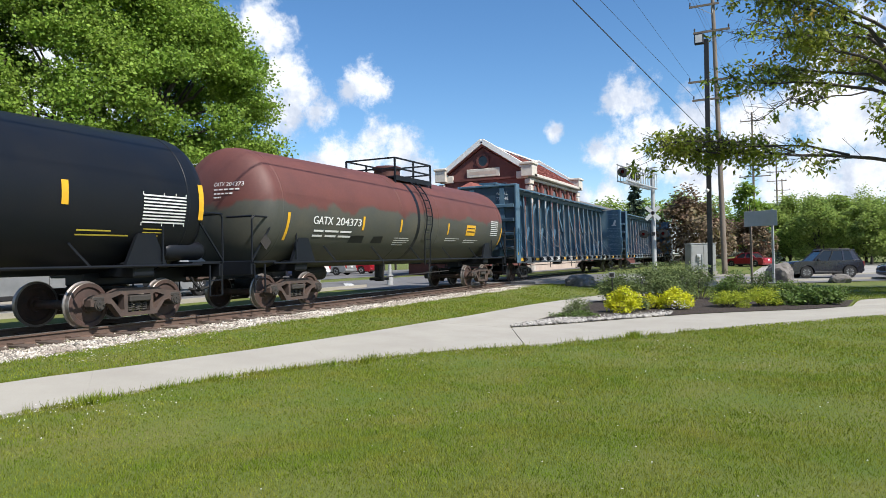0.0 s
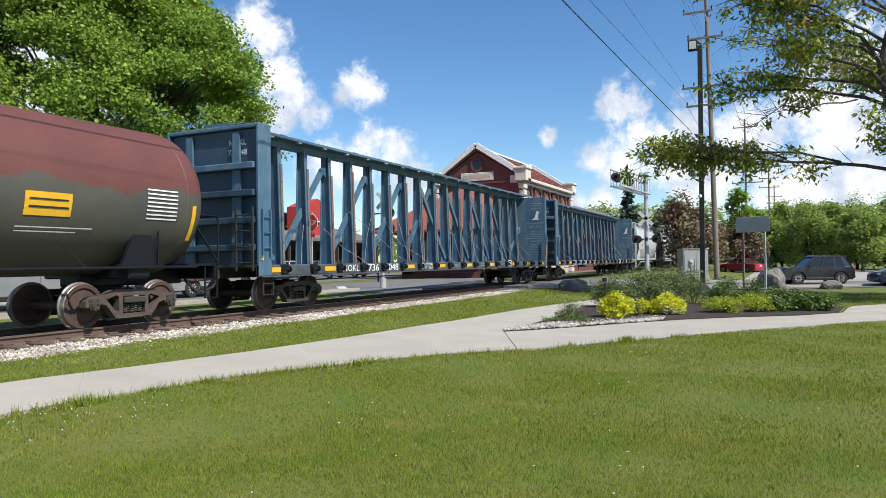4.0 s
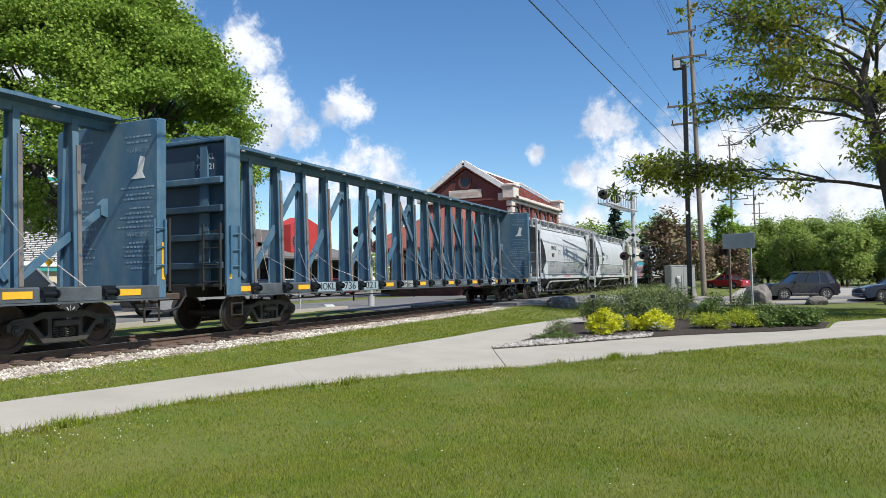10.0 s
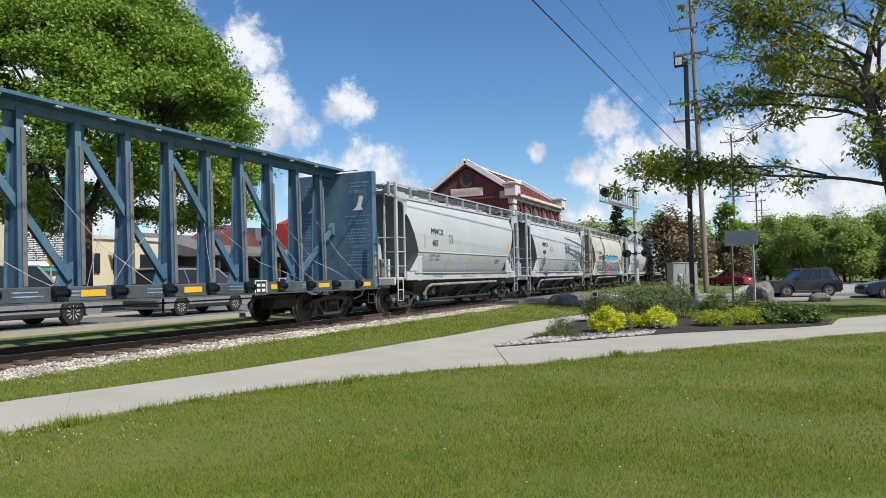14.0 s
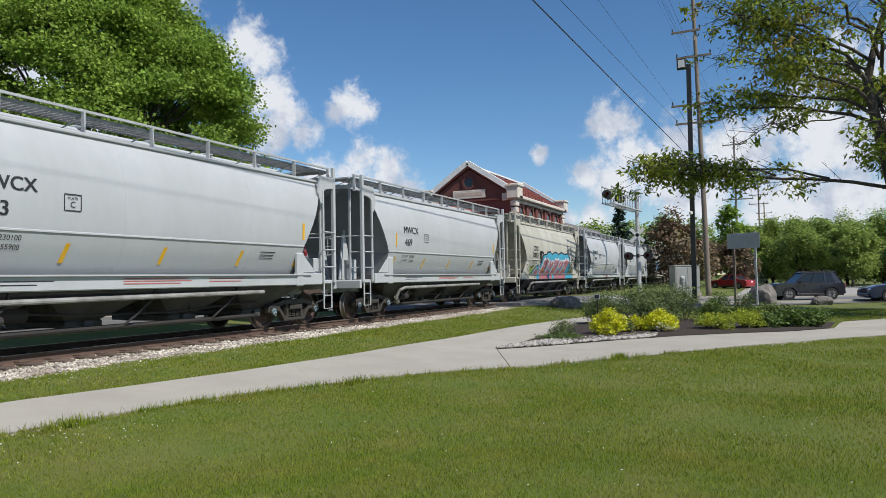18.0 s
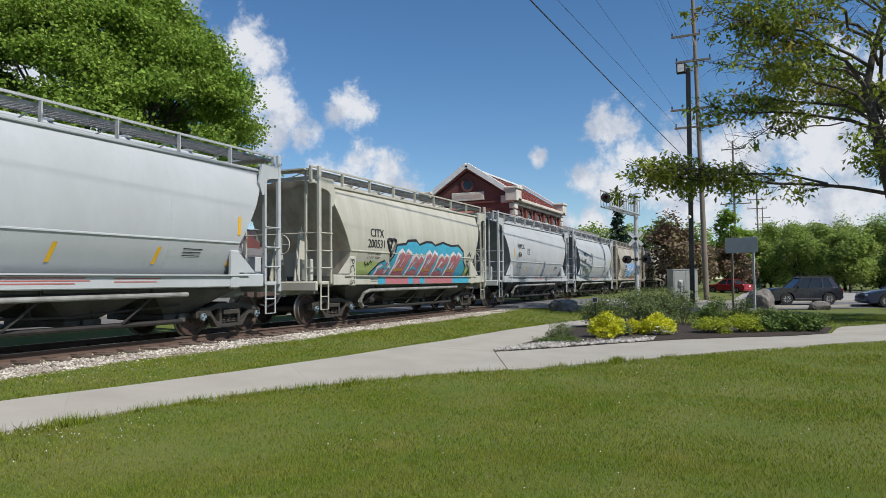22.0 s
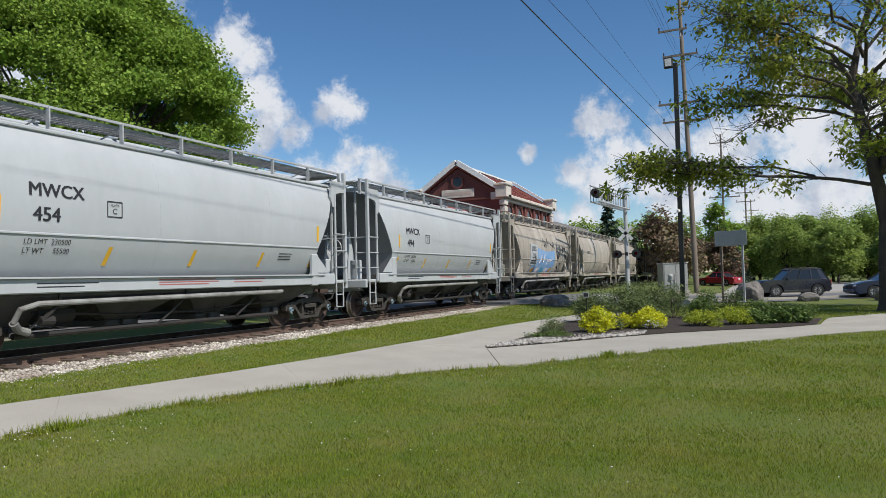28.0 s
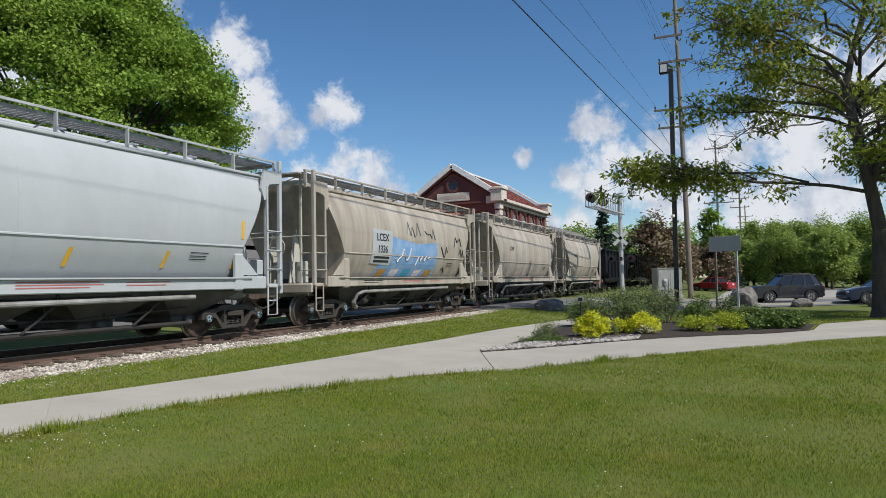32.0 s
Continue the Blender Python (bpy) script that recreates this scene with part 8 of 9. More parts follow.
def crossing_cantilever():
    sig = thing("crossing_signal", "galvanised crossing signal mast with a cantilever arm", "railway signal", at=on_ground(47.0, 7.66))
    part("mast", Mesh().tube((0, 0, -0.1), (0, 0, 6.6), 0.15, 16, 0, 0.125).tube((0, 0, 0), (0, 0, 0.12), 0.34, 16).lathe([(0.125, 6.6), (0.145, 6.65), (0.09, 6.73), (0, 6.75)], 14), M_GALV, sig, smooth=True)
    part("bell", Mesh().lathe([(0.05, 6.74), (0.18, 6.78), (0.18, 6.9), (0.1, 6.97), (0.0, 6.99)], 14), M_GALV, sig, "round signal bell", smooth=True)
    d = Vector((-0.9955, 0.095, 0))
    n = Vector((-d.y, d.x, 0))
    arm = Mesh()
    L = 6.5
    for k in (-1, 1):
        for z in (5.53, 6.48):
            arm.tube(n * 0.28 * k + Vector((0, 0, z)), d * L + n * 0.28 * k + Vector((0, 0, z)), 0.05, 8)
        for i in range(13):
            p = d * (L * i / 12) + n * 0.28 * k
            arm.tube(p + Vector((0, 0, 5.53)), p + Vector((0, 0, 6.48)), 0.022, 6)
    for i in range(13):
        p = d * (L * i / 12)
        arm.bar(p - n * 0.3 + Vector((0, 0, 5.5)), p + n * 0.3 + Vector((0, 0, 5.5)), 0.10, 0.03)
    part("arm", arm, M_GALV, sig, "lattice cantilever arm with a walkway")
    for k, s in ((0.97, 200), (0.97, 20), (0.60, 200), (0.60, 20)):
        p = d * L * k + Vector((0, 0, 6.02)) + (Vector((-0.35, 0, 0)) if s == 200 else Vector((0.25, 0, 0)))
        flasher(sig, tuple(p), s)
    for y, s in ((-0.62, 190), (0.62, 190), (-0.62, 10), (0.62, 10)):
        flasher(sig, (-0.3 if s > 90 else 0.3, y, 2.6), s)
    part("light_bar", Mesh().tube((0, -0.6, 2.6), (0, 0.6, 2.6), 0.04, 8).box((0, 0, 2.6), (0.3, 0.2, 0.24), bevel=0.02), M_BLACKPAINT, sig)
    for a in (45, -45):
        part("crossbuck_blade", Mesh().box((-0.20, 0, 3.95), (0.03, 1.22, 0.22), turn=Matrix.Rotation(radians(a), 3, "X")), M_WHITEPAINT, sig, "white crossbuck blade")


def crossing_mast():
    sig = thing("crossing_signal", "crossing signal mast with two pairs of lights beyond the track", "railway signal", at=on_ground(29.4, 17.3))
    part("mast", Mesh().tube((0, 0, -0.1), (0, 0, 4.6), 0.08, 12).tube((0, 0, 0), (0, 0, 0.5), 0.16, 12), M_GALV, sig, smooth=True)
    for z in (2.9, 3.65):
        for y in (-0.55, 0.55):
            flasher(sig, (-0.25, y, z), 190)
        part("light_bar", Mesh().tube((0, -0.55, z), (0, 0.55, z), 0.035, 8), M_BLACKPAINT, sig)
    for a in (45, -45):
        part("crossbuck_blade", Mesh().box((0.16, 0, 4.3), (0.03, 1.1, 0.18), turn=Matrix.Rotation(radians(a), 3, "X")), M_WHITEPAINT, sig, "white crossbuck blade")


def stop_sign():
    sign = thing("stop_sign", "red octagonal stop sign on a steel post", "road sign", at=on_ground(23.8, 17.4, -6))
    part("post", Mesh().box((0, 0, 1.7), (0.05, 0.06, 3.4)), M_GALV, sign)
    octo = [(0.36 * math.cos(radians(22.5 + 45 * i)), 2.95 + 0.36 * math.sin(radians(22.5 + 45 * i))) for i in range(8)]
    rim = [(y * 1.07, 2.95 + (z - 2.95) * 1.07) for y, z in octo]
    face = part("plate", Mesh().prism(rim, -0.045, -0.035, axis="x"), M_WHITEPAINT, sign, "white sign border")
    part("face", Mesh().prism(octo, -0.052, -0.046, axis="x"), M_RED, face, "red octagon")
    me = letters("STOP", 0.27, lambda x, z: (-0.056, -x, 2.95 + z), width=0.56)
    me.materials.append(M_LETTER)
    part("lettering", me, M_LETTER, sign, 'the word "STOP"')
    part("plaque", Mesh().box((-0.04, 0, 2.42), (0.012, 0.40, 0.16), bevel=0.004), M_RED, sign, "small red plaque under the octagon")


def road_sign_back():
    sign = thing("road_sign", "bare metal back of a large road sign on two posts", "road sign", at=on_ground(40.0, 1.1, -22))
    for y in (-0.58, 0.55):
        part("post", Mesh().box((0.05, y, 1.9), (0.08, 0.10, 3.9)), M_POLE if y > 0 else M_GALV, sign)
    part("panel", Mesh().box((-0.02, 0, 3.38), (0.012, 1.72, 0.80), bevel=0.005), M_SIGNBACK, sign, "plain aluminium panel")
    for z in (3.15, 3.6):
        part("brace", Mesh().box((0.0, 0, z), (0.03, 1.6, 0.05)), M_GALV, sign)


def cabinet():
    cab = thing("signal_cabinet", "grey aluminium railway signal cabinet with a meter", "cabinet", at=on_ground(52.0, 5.35, 28))
    part("plinth", Mesh().box((0, 0, 0.03), (1.3, 1.95, 0.3)), M_CONCRETE, cab)
    part("body", Mesh().box((0, 0, 1.12), (1.1, 1.78, 1.95), bevel=0.03), M_CABINET, cab)
    part("roof", Mesh().box((0, 0, 2.12), (1.2, 1.88, 0.06), bevel=0.02), M_CABINET, cab)
    part("door", Mesh().box((-0.565, -0.42, 1.12), (0.02, 0.78, 1.75), bevel=0.008), M_CABINET, cab, "flush cabinet door")
    part("door", Mesh().box((-0.565, 0.42, 1.12), (0.02, 0.78, 1.75), bevel=0.008), M_CABINET, cab, "flush cabinet door")
    part("meter_box", Mesh().box((-0.62, 0.35, 1.15), (0.12, 0.3, 0.42), bevel=0.02).lathe([(0.09, 0), (0.09, 0.08), (0, 0.1)], 12, turn=Matrix.Rotation(radians(-90), 3, "Y"), at=(-0.68, 0.35, 1.2)), M_GALV, cab, "small round electric meter")
    part("conduit", Mesh().tube((-0.62, 0.35, 0), (-0.62, 0.35, 0.95), 0.035, 8).tube((-0.62, 0.1, 0), (-0.62, 0.1, 1.4), 0.03, 8), M_GALV, cab)


def plant_marker():
    s = thing("plant_marker", "small plaque on a black stake in the bed", "sign", at=on_ground(19.7, 4.38))
    part("stake", Mesh().box((0, 0, 0.45), (0.02, 0.03, 0.95)), M_BLACKPAINT, s)
    pl = part("plaque", Mesh().box((-0.02, 0, 0.98), (0.012, 0.17, 0.16), bevel=0.004), M_CABINET, s, "pale plaque")
    part("picture", Mesh().box((-0.028, 0.0, 0.98), (0.004, 0.12, 0.10)), M_UNDER, pl, "dark unreadable picture")


crossing_cantilever()
crossing_mast()
stop_sign()
road_sign_back()
cabinet()
plant_marker()


# ------------------------------------------------------------------ vehicles
def wheel(parent, x, y, r, w, rim_mat):
    t = Matrix.Rotation(radians(90), 3, "X")
    s = 1 if y > 0 else -1
    wh = part("wheel", Mesh().lathe([(r * 0.62, -w / 2), (r * 0.94, -w / 2), (r, -w * 0.32), (r, w * 0.32), (r * 0.94, w / 2), (r * 0.62, w / 2)], 26, turn=t), M_RUBBER, parent, "black tyre", at=(x, y, r), smooth=True)
    rim = Mesh()
    rim.lathe([(r * 0.64, -w * 0.2), (r * 0.64, w * 0.44), (r * 0.58, w * 0.40), (r * 0.56, 0.0)], 24, turn=Matrix.Rotation(radians(-90 * s), 3, "X"))
    for i in range(10):
        a = 2 * math.pi * i / 10 + 0.3
        rim.bar((0, s * w * 0.40, 0), (r * 0.60 * math.cos(a), s * w * 0.42, r * 0.60 * math.sin(a)), 0.04, 0.035)
    rim.tube((0, s * w * 0.2, 0), (0, s * w * 0.46, 0), r * 0.18, 12)
    part("rim", rim, rim_mat, wh, "alloy rim")
    part("brake_drum", Mesh().tube((0, -s * w * 0.1, 0), (0, s * w * 0.12, 0), r * 0.5, 16), M_UNDER, wh)


def vehicle(kind, at, paint, label, L, W, H, wb, r, rim=M_ALLOY, group="standing cars"):
    """Faces +x. kind: suv, sedan, wagon or pickup."""
    car = thing({"suv": "suv", "minivan": "minivan", "sedan": "sedan", "wagon": "large_suv", "pickup": "pickup_truck"}[kind], label, "car", at=at, group=group)
    h = L / 2
    clear = 0.20 if kind == "sedan" else 0.28
    belt = H * (0.615 if kind != "sedan" else 0.64)
    hood = H * (0.635 if kind == "suv" else 0.60)
    nose = (0.06, 0.22) if kind == "suv" else (0.14, 0.36)
    prof = {  # greenhouse: x of windscreen base, roof front, roof rear, rear base
        "suv": (h - 1.12, h - 1.82, -h + 0.52, -h + 0.10), "minivan": (h - 0.85, h - 1.85, -h + 0.40, -h + 0.06), "sedan": (h - 1.25, h - 2.05, -h + 1.55, -h + 0.85),
        "wagon": (h - 1.35, h - 1.95, -h + 0.55, -h + 0.12), "pickup": (h - 1.45, h - 2.1, -0.75, -1.0)}[kind]
    rear_deck = belt if kind in ("suv", "wagon", "minivan") else (belt - 0.02 if kind == "sedan" else belt)
    x_f, x_r = wb / 2, -wb / 2
    # lower body as a ring of stations with wheel arches cut out of the side line
    side = [(-h + 0.04, clear + 0.18), (-h, clear + 0.42), (-h + 0.05, rear_deck - 0.08), (-h + 0.14, rear_deck)]
    side += [(prof[3], rear_deck + 0.02), (prof[0], belt), (h - 0.55, hood - 0.02), (h - 0.12, hood - nose[0]), (h, hood - nose[1]), (h - 0.02, clear + 0.22), (h - 0.12, clear)]

    def arch(cx):
        rr = r * 1.17
        return [(cx + rr * math.cos(a), max(clear, r + rr * math.sin(a))) for a in np.linspace(-0.15, math.pi + 0.15, 11)]
    under = [(h - 0.12, clear)] + arch(x_f) + arch(x_r) + [(-h + 0.15, clear)]
    poly = side[:-1] + under
    n = len(poly)
    rows = []
    zc = (clear + belt) / 2
    for k, sc in ((-1.0, 0.94), (-0.94, 1.0), (0.94, 1.0), (1.0, 0.94)):
        rows.append([(x * (1 if abs(k) < 0.99 else 0.985), k * W / 2, zc + (z - zc) * sc if z > zc else z) for x, z in poly])
    pts = [p for row in rows for p in row]
    faces = [(j * n + i, j * n + (i + 1) % n, (j + 1) * n + (i + 1) % n, (j + 1) * n + i) for j in range(3) for i in range(n)]
    bm = bmesh.new()
    vs = [bm.verts.new(p) for p in pts]
    for f in faces:
        bm.faces.new([vs[i] for i in f])
    for j in (0, 3):
        edges = [bm.edges.get((vs[j * n + i], vs[j * n + (i + 1) % n])) for i in range(n)]
        bmesh.ops.triangle_fill(bm, use_beauty=True, edges=[e for e in edges if e])
    bmesh.ops.recalc_face_normals(bm, faces=bm.faces)
    me = bpy.data.meshes.new("body")
    bm.to_mesh(me)
    bm.free()
    me.polygons.foreach_set("use_smooth", [True] * len(me.polygons))
    me.set_sharp_from_angle(angle=radians(35))
    me.materials.append(paint)
    body = part("body", me, paint, car)
    # greenhouse
    g = Mesh()
    b0, b1, b2, b3 = prof[3] + 0.06, prof[2], prof[1], prof[0] - 0.04
    wl, wt = W / 2 - 0.05, W / 2 - 0.24
    zb, zt = belt - 0.04, H - 0.05
    c = [(b0, -wl, zb), (b3, -wl, zb), (b2, -wt, zt), (b1, -wt, zt), (b0, wl, zb), (b3, wl, zb), (b2, wt, zt), (b1, wt, zt)]
    g.add(c, [(3, 2, 6, 7), (0, 4, 5, 1)])
    part("cabin_shell", g, M_PLASTIC, car)
    for nm, q in (("side_window", (0, 1, 2, 3)), ("side_window", (7, 6, 5, 4)), ("windscreen", (1, 5, 6, 2)), ("rear_window", (4, 0, 3, 7))):
        part(nm, Mesh().add([c[i] for i in q], [(0, 1, 2, 3)]).data(nm, [M_WINDOW]), M_WINDOW, car, "dark tinted glass")
    roof = Mesh()
    roof.box(((b1 + b2) / 2, 0, H - 0.035), (abs(b2 - b1) + 0.16, 2 * wt + 0.06, 0.07), bevel=0.03)
    for s in (-1, 1):
        for (xa, xb) in ((b0, b1), (b3, b2)):
            roof.bar((xa, s * (wl + 0.005), zb), (xb, s * (wt + 0.005), zt), 0.07, 0.07)
        for q in ((0.36, 0.68) if kind in ("suv", "wagon", "minivan") else (0.5,)):
            xa, xb = b0 + (b3 - b0) * q, b1 + (b2 - b1) * q
            roof.bar((xa, s * (wl + 0.006), zb), (xb, s * (wt + 0.006), zt), 0.09, 0.03)
    part("roof", roof, paint, car)
    if kind in ("suv", "wagon", "minivan"):
        for s in (-1, 1):
            q = Mesh().add([(b0, s * (wl + 0.012), zb), (b0 + 0.42, s * (wl + 0.012), zb), (b1 + 0.26, s * (wt + 0.012), zt), (b1, s * (wt + 0.012), zt)], [(0, 1, 2, 3)])
            part("rear_quarter", q.data("rear_quarter", [paint]), paint, car, "body-coloured rear pillar")
            part("window_frame", Mesh().bar((b0, s * (wl + 0.01), zb + 0.02), (b3, s * (wl + 0.01), zb + 0.02), 0.03, 0.05).bar((b1, s * (wt + 0.01), zt), (b2, s * (wt + 0.01), zt), 0.03, 0.05), paint, car)
    if kind in ("suv", "wagon", "minivan"):
        for s in (-1, 1):
            part("roof_rail", Mesh().tube((b1 + 0.2, s * (wt - 0.02), H + 0.035), (b2 - 0.1, s * (wt - 0.02), H + 0.035), 0.02, 6), M_PLASTIC, car)
    for s in (-1, 1):
        part("headlight", Mesh().box((h - 0.17, s * (W / 2 - 0.24), hood - 0.27), (0.26, 0.40, 0.18), bevel=0.05), M_HEADLAMP, car, "clear headlight")
        part("taillight", Mesh().box((-h + 0.06, s * (W / 2 - 0.13), belt - 0.22), (0.14, 0.20, 0.34), bevel=0.04), M_TAILLAMP, car, "red tail light")
        part("mirror", Mesh().box((prof[0] - 0.35, s * (W / 2 + 0.08), belt + 0.06), (0.14, 0.2, 0.15), bevel=0.04), paint, car, "door mirror")
        part("sill_trim", Mesh().box((0, s * (W / 2 - 0.01), clear + 0.07), (wb - 2.3 * r, 0.06, 0.14), bevel=0.02), M_PLASTIC, car, "black sill cladding")
        part("door_line", Mesh().box((b0 + (b3 - b0) * 0.52, s * (W / 2 + 0.001), (clear + belt) / 2 + 0.05), (0.012, 0.006, belt - clear - 0.25)).box((b0 + (b3 - b0) * 0.9, s * (W / 2 + 0.001), (clear + belt) / 2 + 0.05), (0.012, 0.006, belt - clear - 0.25)), M_PLASTIC, car, "dark door gaps")
        for q in (0.45, 0.80):
            part("door_handle", Mesh().box((b0 + (b3 - b0) * q, s * (W / 2 + 0.012), belt - 0.14), (0.16, 0.03, 0.035), bevel=0.01), paint, car)
        for x in (x_f, x_r):
            wheel(car, x, s * (W / 2 - 0.12), r, 0.22, rim)
    part("grille", Mesh().box((h - 0.01, 0, hood - 0.34), (0.05, W * 0.42, 0.24), bevel=0.02), M_PLASTIC, car, "dark grille")
    part("bumper", Mesh().box((h - 0.04, 0, clear + 0.17), (0.16, W * 0.9, 0.20), bevel=0.05), M_PLASTIC if kind != "sedan" else paint, car)
    part("bumper", Mesh().box((-h + 0.04, 0, clear + 0.2), (0.16, W * 0.9, 0.22), bevel=0.05), M_PLASTIC if kind != "sedan" else paint, car)
    part("number_plate", Mesh().box((-h - 0.03, 0, clear + 0.5), (0.015, 0.32, 0.16)), M_LETTER, car, "blank pale number plate")
    part("underbody", Mesh().box((0, 0, clear + 0.05), (L * 0.86, W * 0.72, 0.14)), M_UNDER, car)
    return car


vehicle("suv", on_ground(48.0, -2.0, 109, 0.02), M_CAR_DARK, "dark grey sport utility vehicle waiting on the street", 4.05, 1.80, 1.70, 2.42, 0.37)
vehicle("sedan", on_ground(45.6, -7.0, 104, 0.03), M_CAR_NAVY, "dark navy car waiting on the street", 4.6, 1.8, 1.5, 2.7, 0.33)
vehicle("sedan", on_ground(79.5, 3.5, 60, 0.02), M_CAR_RED, "red car parked beyond the grass", 4.6, 1.8, 1.45, 2.7, 0.33, group="parked cars")
vehicle("suv", on_ground(97.0, 2.4, 70, 0.02), M_CAR_WHITE, "white car parked in the distance", 4.6, 1.85, 1.7, 2.7, 0.34, group="parked cars")
vehicle("minivan", on_ground(21.2, 20.9, 0, 0.03), M_CAR_SILVER, "silver minivan waiting behind the train", 5.05, 1.95, 1.80, 2.95, 0.35)
vehicle("pickup", on_ground(13.0, 20.3, 0, 0.03), M_CAR_SILVER, "silver-grey pickup truck waiting behind the train", 5.7, 1.98, 1.85, 3.5, 0.39)
vehicle("sedan", on_ground(6.5, 20.4, 0, 0.03), M_CAR_SILVER, "silver car waiting behind the train", 4.7, 1.82, 1.46, 2.75, 0.33)
vehicle("pickup", on_ground(35.0, 31.5, 175, 0.03), M_CAR_DARK, "dark pickup truck parked behind the street", 5.6, 1.95, 1.85, 3.5, 0.39, group="parked cars")
for i, (x, y, a, p, lab) in enumerate(((44.0, 34.0, 90, M_CAR_WHITE, "white car parked behind the street"), (48.5, 34.5, 90, M_CAR_SILVER, "silver car parked behind the street"), (53.0, 35.0, 92, M_CAR_RED, "red car parked behind the street"), (24.5, 35.0, 200, M_CAR_SILVER, "silver car parked before the mural"), (40.0, 33.5, 90, M_CAR_NAVY, "dark car parked behind the street"))):
    vehicle("sedan", on_ground(x, y, a, 0.02), p, lab, 4.6, 1.8, 1.46, 2.7, 0.33, group="parked cars")


# ------------------------------------------------------------------ the depot
def arch_window(parent, x, y, z0, w, h, mat_wall):
    """A round-headed window in a wall that faces -y: frame, arch of red brick, pane."""
    n = 9
    top = [(x + w / 2 * math.cos(a), z0 + h + w / 2 * math.sin(a)) for a in np.linspace(0, math.pi, n)]
    out = [(x + (w / 2 + 0.28) * math.cos(a), z0 + h + (w / 2 + 0.28) * math.sin(a)) for a in np.linspace(0, math.pi, n)]
    win = part("window", Mesh().prism([(x - w / 2, z0), (x + w / 2, z0)] + top, y - 0.03, y + 0.05), M_WINDOW, parent, "round-headed window")
    part("arch", Mesh().prism(out + top[::-1], y - 0.10, y + 0.03), M_REDROOF, win, "red brick arch")
    part("sill", Mesh().box((x, y - 0.06, z0 - 0.08), (w + 0.3, 0.2, 0.14)), M_STONETRIM, win, "pale stone sill")
    part("glazing_bar", Mesh().box((x, y - 0.045, z0 + h / 2), (0.06, 0.03, h)).box((x, y - 0.045, z0 + h), (w, 0.03, 0.06)), M_WHITEPAINT, win)


def depot():
    x0, x1, y0, y1 = 54.9, 69.6, 19.0, 26.6
    z = 0.3
    eave, apex, mid = 8.5, 11.15, 22.9
    b = thing("depot_building", "dark red brick railway depot with stone trim and red tile roof", "building")
    gable = [(y0, z - 0.3), (y1, z - 0.3), (y1, eave), (mid, apex - 0.25), (y0, eave)]
    part("gable_wall", Mesh().prism(gable, x0, x0 + 0.4, axis="x"), M_BRICK, b, "dark red brick gable wall")
    part("gable_wall", Mesh().prism(gable, x1 - 0.4, x1, axis="x"), M_BRICK, b, "dark red brick gable wall")
    # this wall's brick is paler than the back wall's: sunlight painted into the colour
    part("side_wall", Mesh().box(((x0 + x1) / 2, y0 + 0.2, (eave + z) / 2 - 0.15), (x1 - x0 - 0.8, 0.4, eave - z + 0.3)), M_CREAMBRICK, b, "buff brick side wall, sunlight put into its pale colour")
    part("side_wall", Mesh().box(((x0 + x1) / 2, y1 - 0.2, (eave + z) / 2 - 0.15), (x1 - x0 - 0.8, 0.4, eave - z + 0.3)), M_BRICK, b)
    for s, ye in ((-1, y0 - 0.5), (1, y1 + 0.5)):
        ze = eave - 0.1
        m = Mesh()
        m.add([(x0 - 0.15, ye, ze), (x1 + 0.15, ye, ze), (x1 + 0.15, mid, apex), (x0 - 0.15, mid, apex), (x0 - 0.15, ye, ze - 0.15), (x1 + 0.15, ye, ze - 0.15), (x1 + 0.15, mid, apex - 0.15), (x0 - 0.15, mid, apex - 0.15)],
              [(0, 1, 2, 3), (7, 6, 5, 4), (0, 4, 5, 1), (1, 5, 6, 2), (2, 6, 7, 3), (3, 7, 4, 0)])
        r = part("roof", m, M_REDROOF, b, "red tile roof slope")
        rows = Mesh()
        for i in range(40):
            xr = x0 + 0.2 + (x1 - x0 - 0.4) * i / 39
            rows.bar((xr, ye, ze + 0.03), (xr, mid, apex + 0.03), 0.10, 0.06)
        part("tile_ribs", rows, M_REDROOF, r, "ribs of clay tile")
    # white coping along the gable and the ridge
    cop = Mesh()
    for ya, za in ((y0 - 0.35, eave + 0.05), (y1 + 0.35, eave + 0.05)):
        cop.bar((x0 - 0.1, ya, za + 0.12), (x0 - 0.1, mid, apex + 0.30), 0.5, 0.42)
        cop.bar((x1 - 0.05, ya, za + 0.2), (x1 - 0.05, mid, apex + 0.32), 0.5, 0.24)
    cop.bar((x0, mid, apex + 0.18), (x1, mid, apex + 0.18), 0.22, 0.14)
    part("coping", cop, M_WHITEPAINT, b, "white stone coping on the gables")
    for xx in (x0 + 0.1, x1 - 0.1):
        for yy in (y0 - 0.15, y1 + 0.15):
            ped = part("corner_pedestal", Mesh().box((xx, yy, eave + 0.15), (1.3, 1.0, 1.0), bevel=0.04).box((xx, yy, eave + 0.72), (1.5, 1.2, 0.22), bevel=0.05), M_STONETRIM, b, "stepped stone corner pedestal")
            for zz in np.arange(z + 0.3, eave - 0.5, 0.55):
                part("quoin", Mesh().box((xx, yy, zz), (0.9 if int(zz * 2) % 2 else 0.6, 0.5, 0.42), bevel=0.03), M_STONETRIM, b)
    part("cornice", Mesh().box(((x0 + x1) / 2, y0 - 0.3, eave - 0.22), (x1 - x0, 0.7, 0.28), bevel=0.05).box(((x0 + x1) / 2, y0 - 0.12, eave - 0.52), (x1 - x0, 0.35, 0.22)), M_STONETRIM, b, "pale stone cornice")
    # gable details
    t = Matrix.Rotation(radians(-90), 3, "Y")
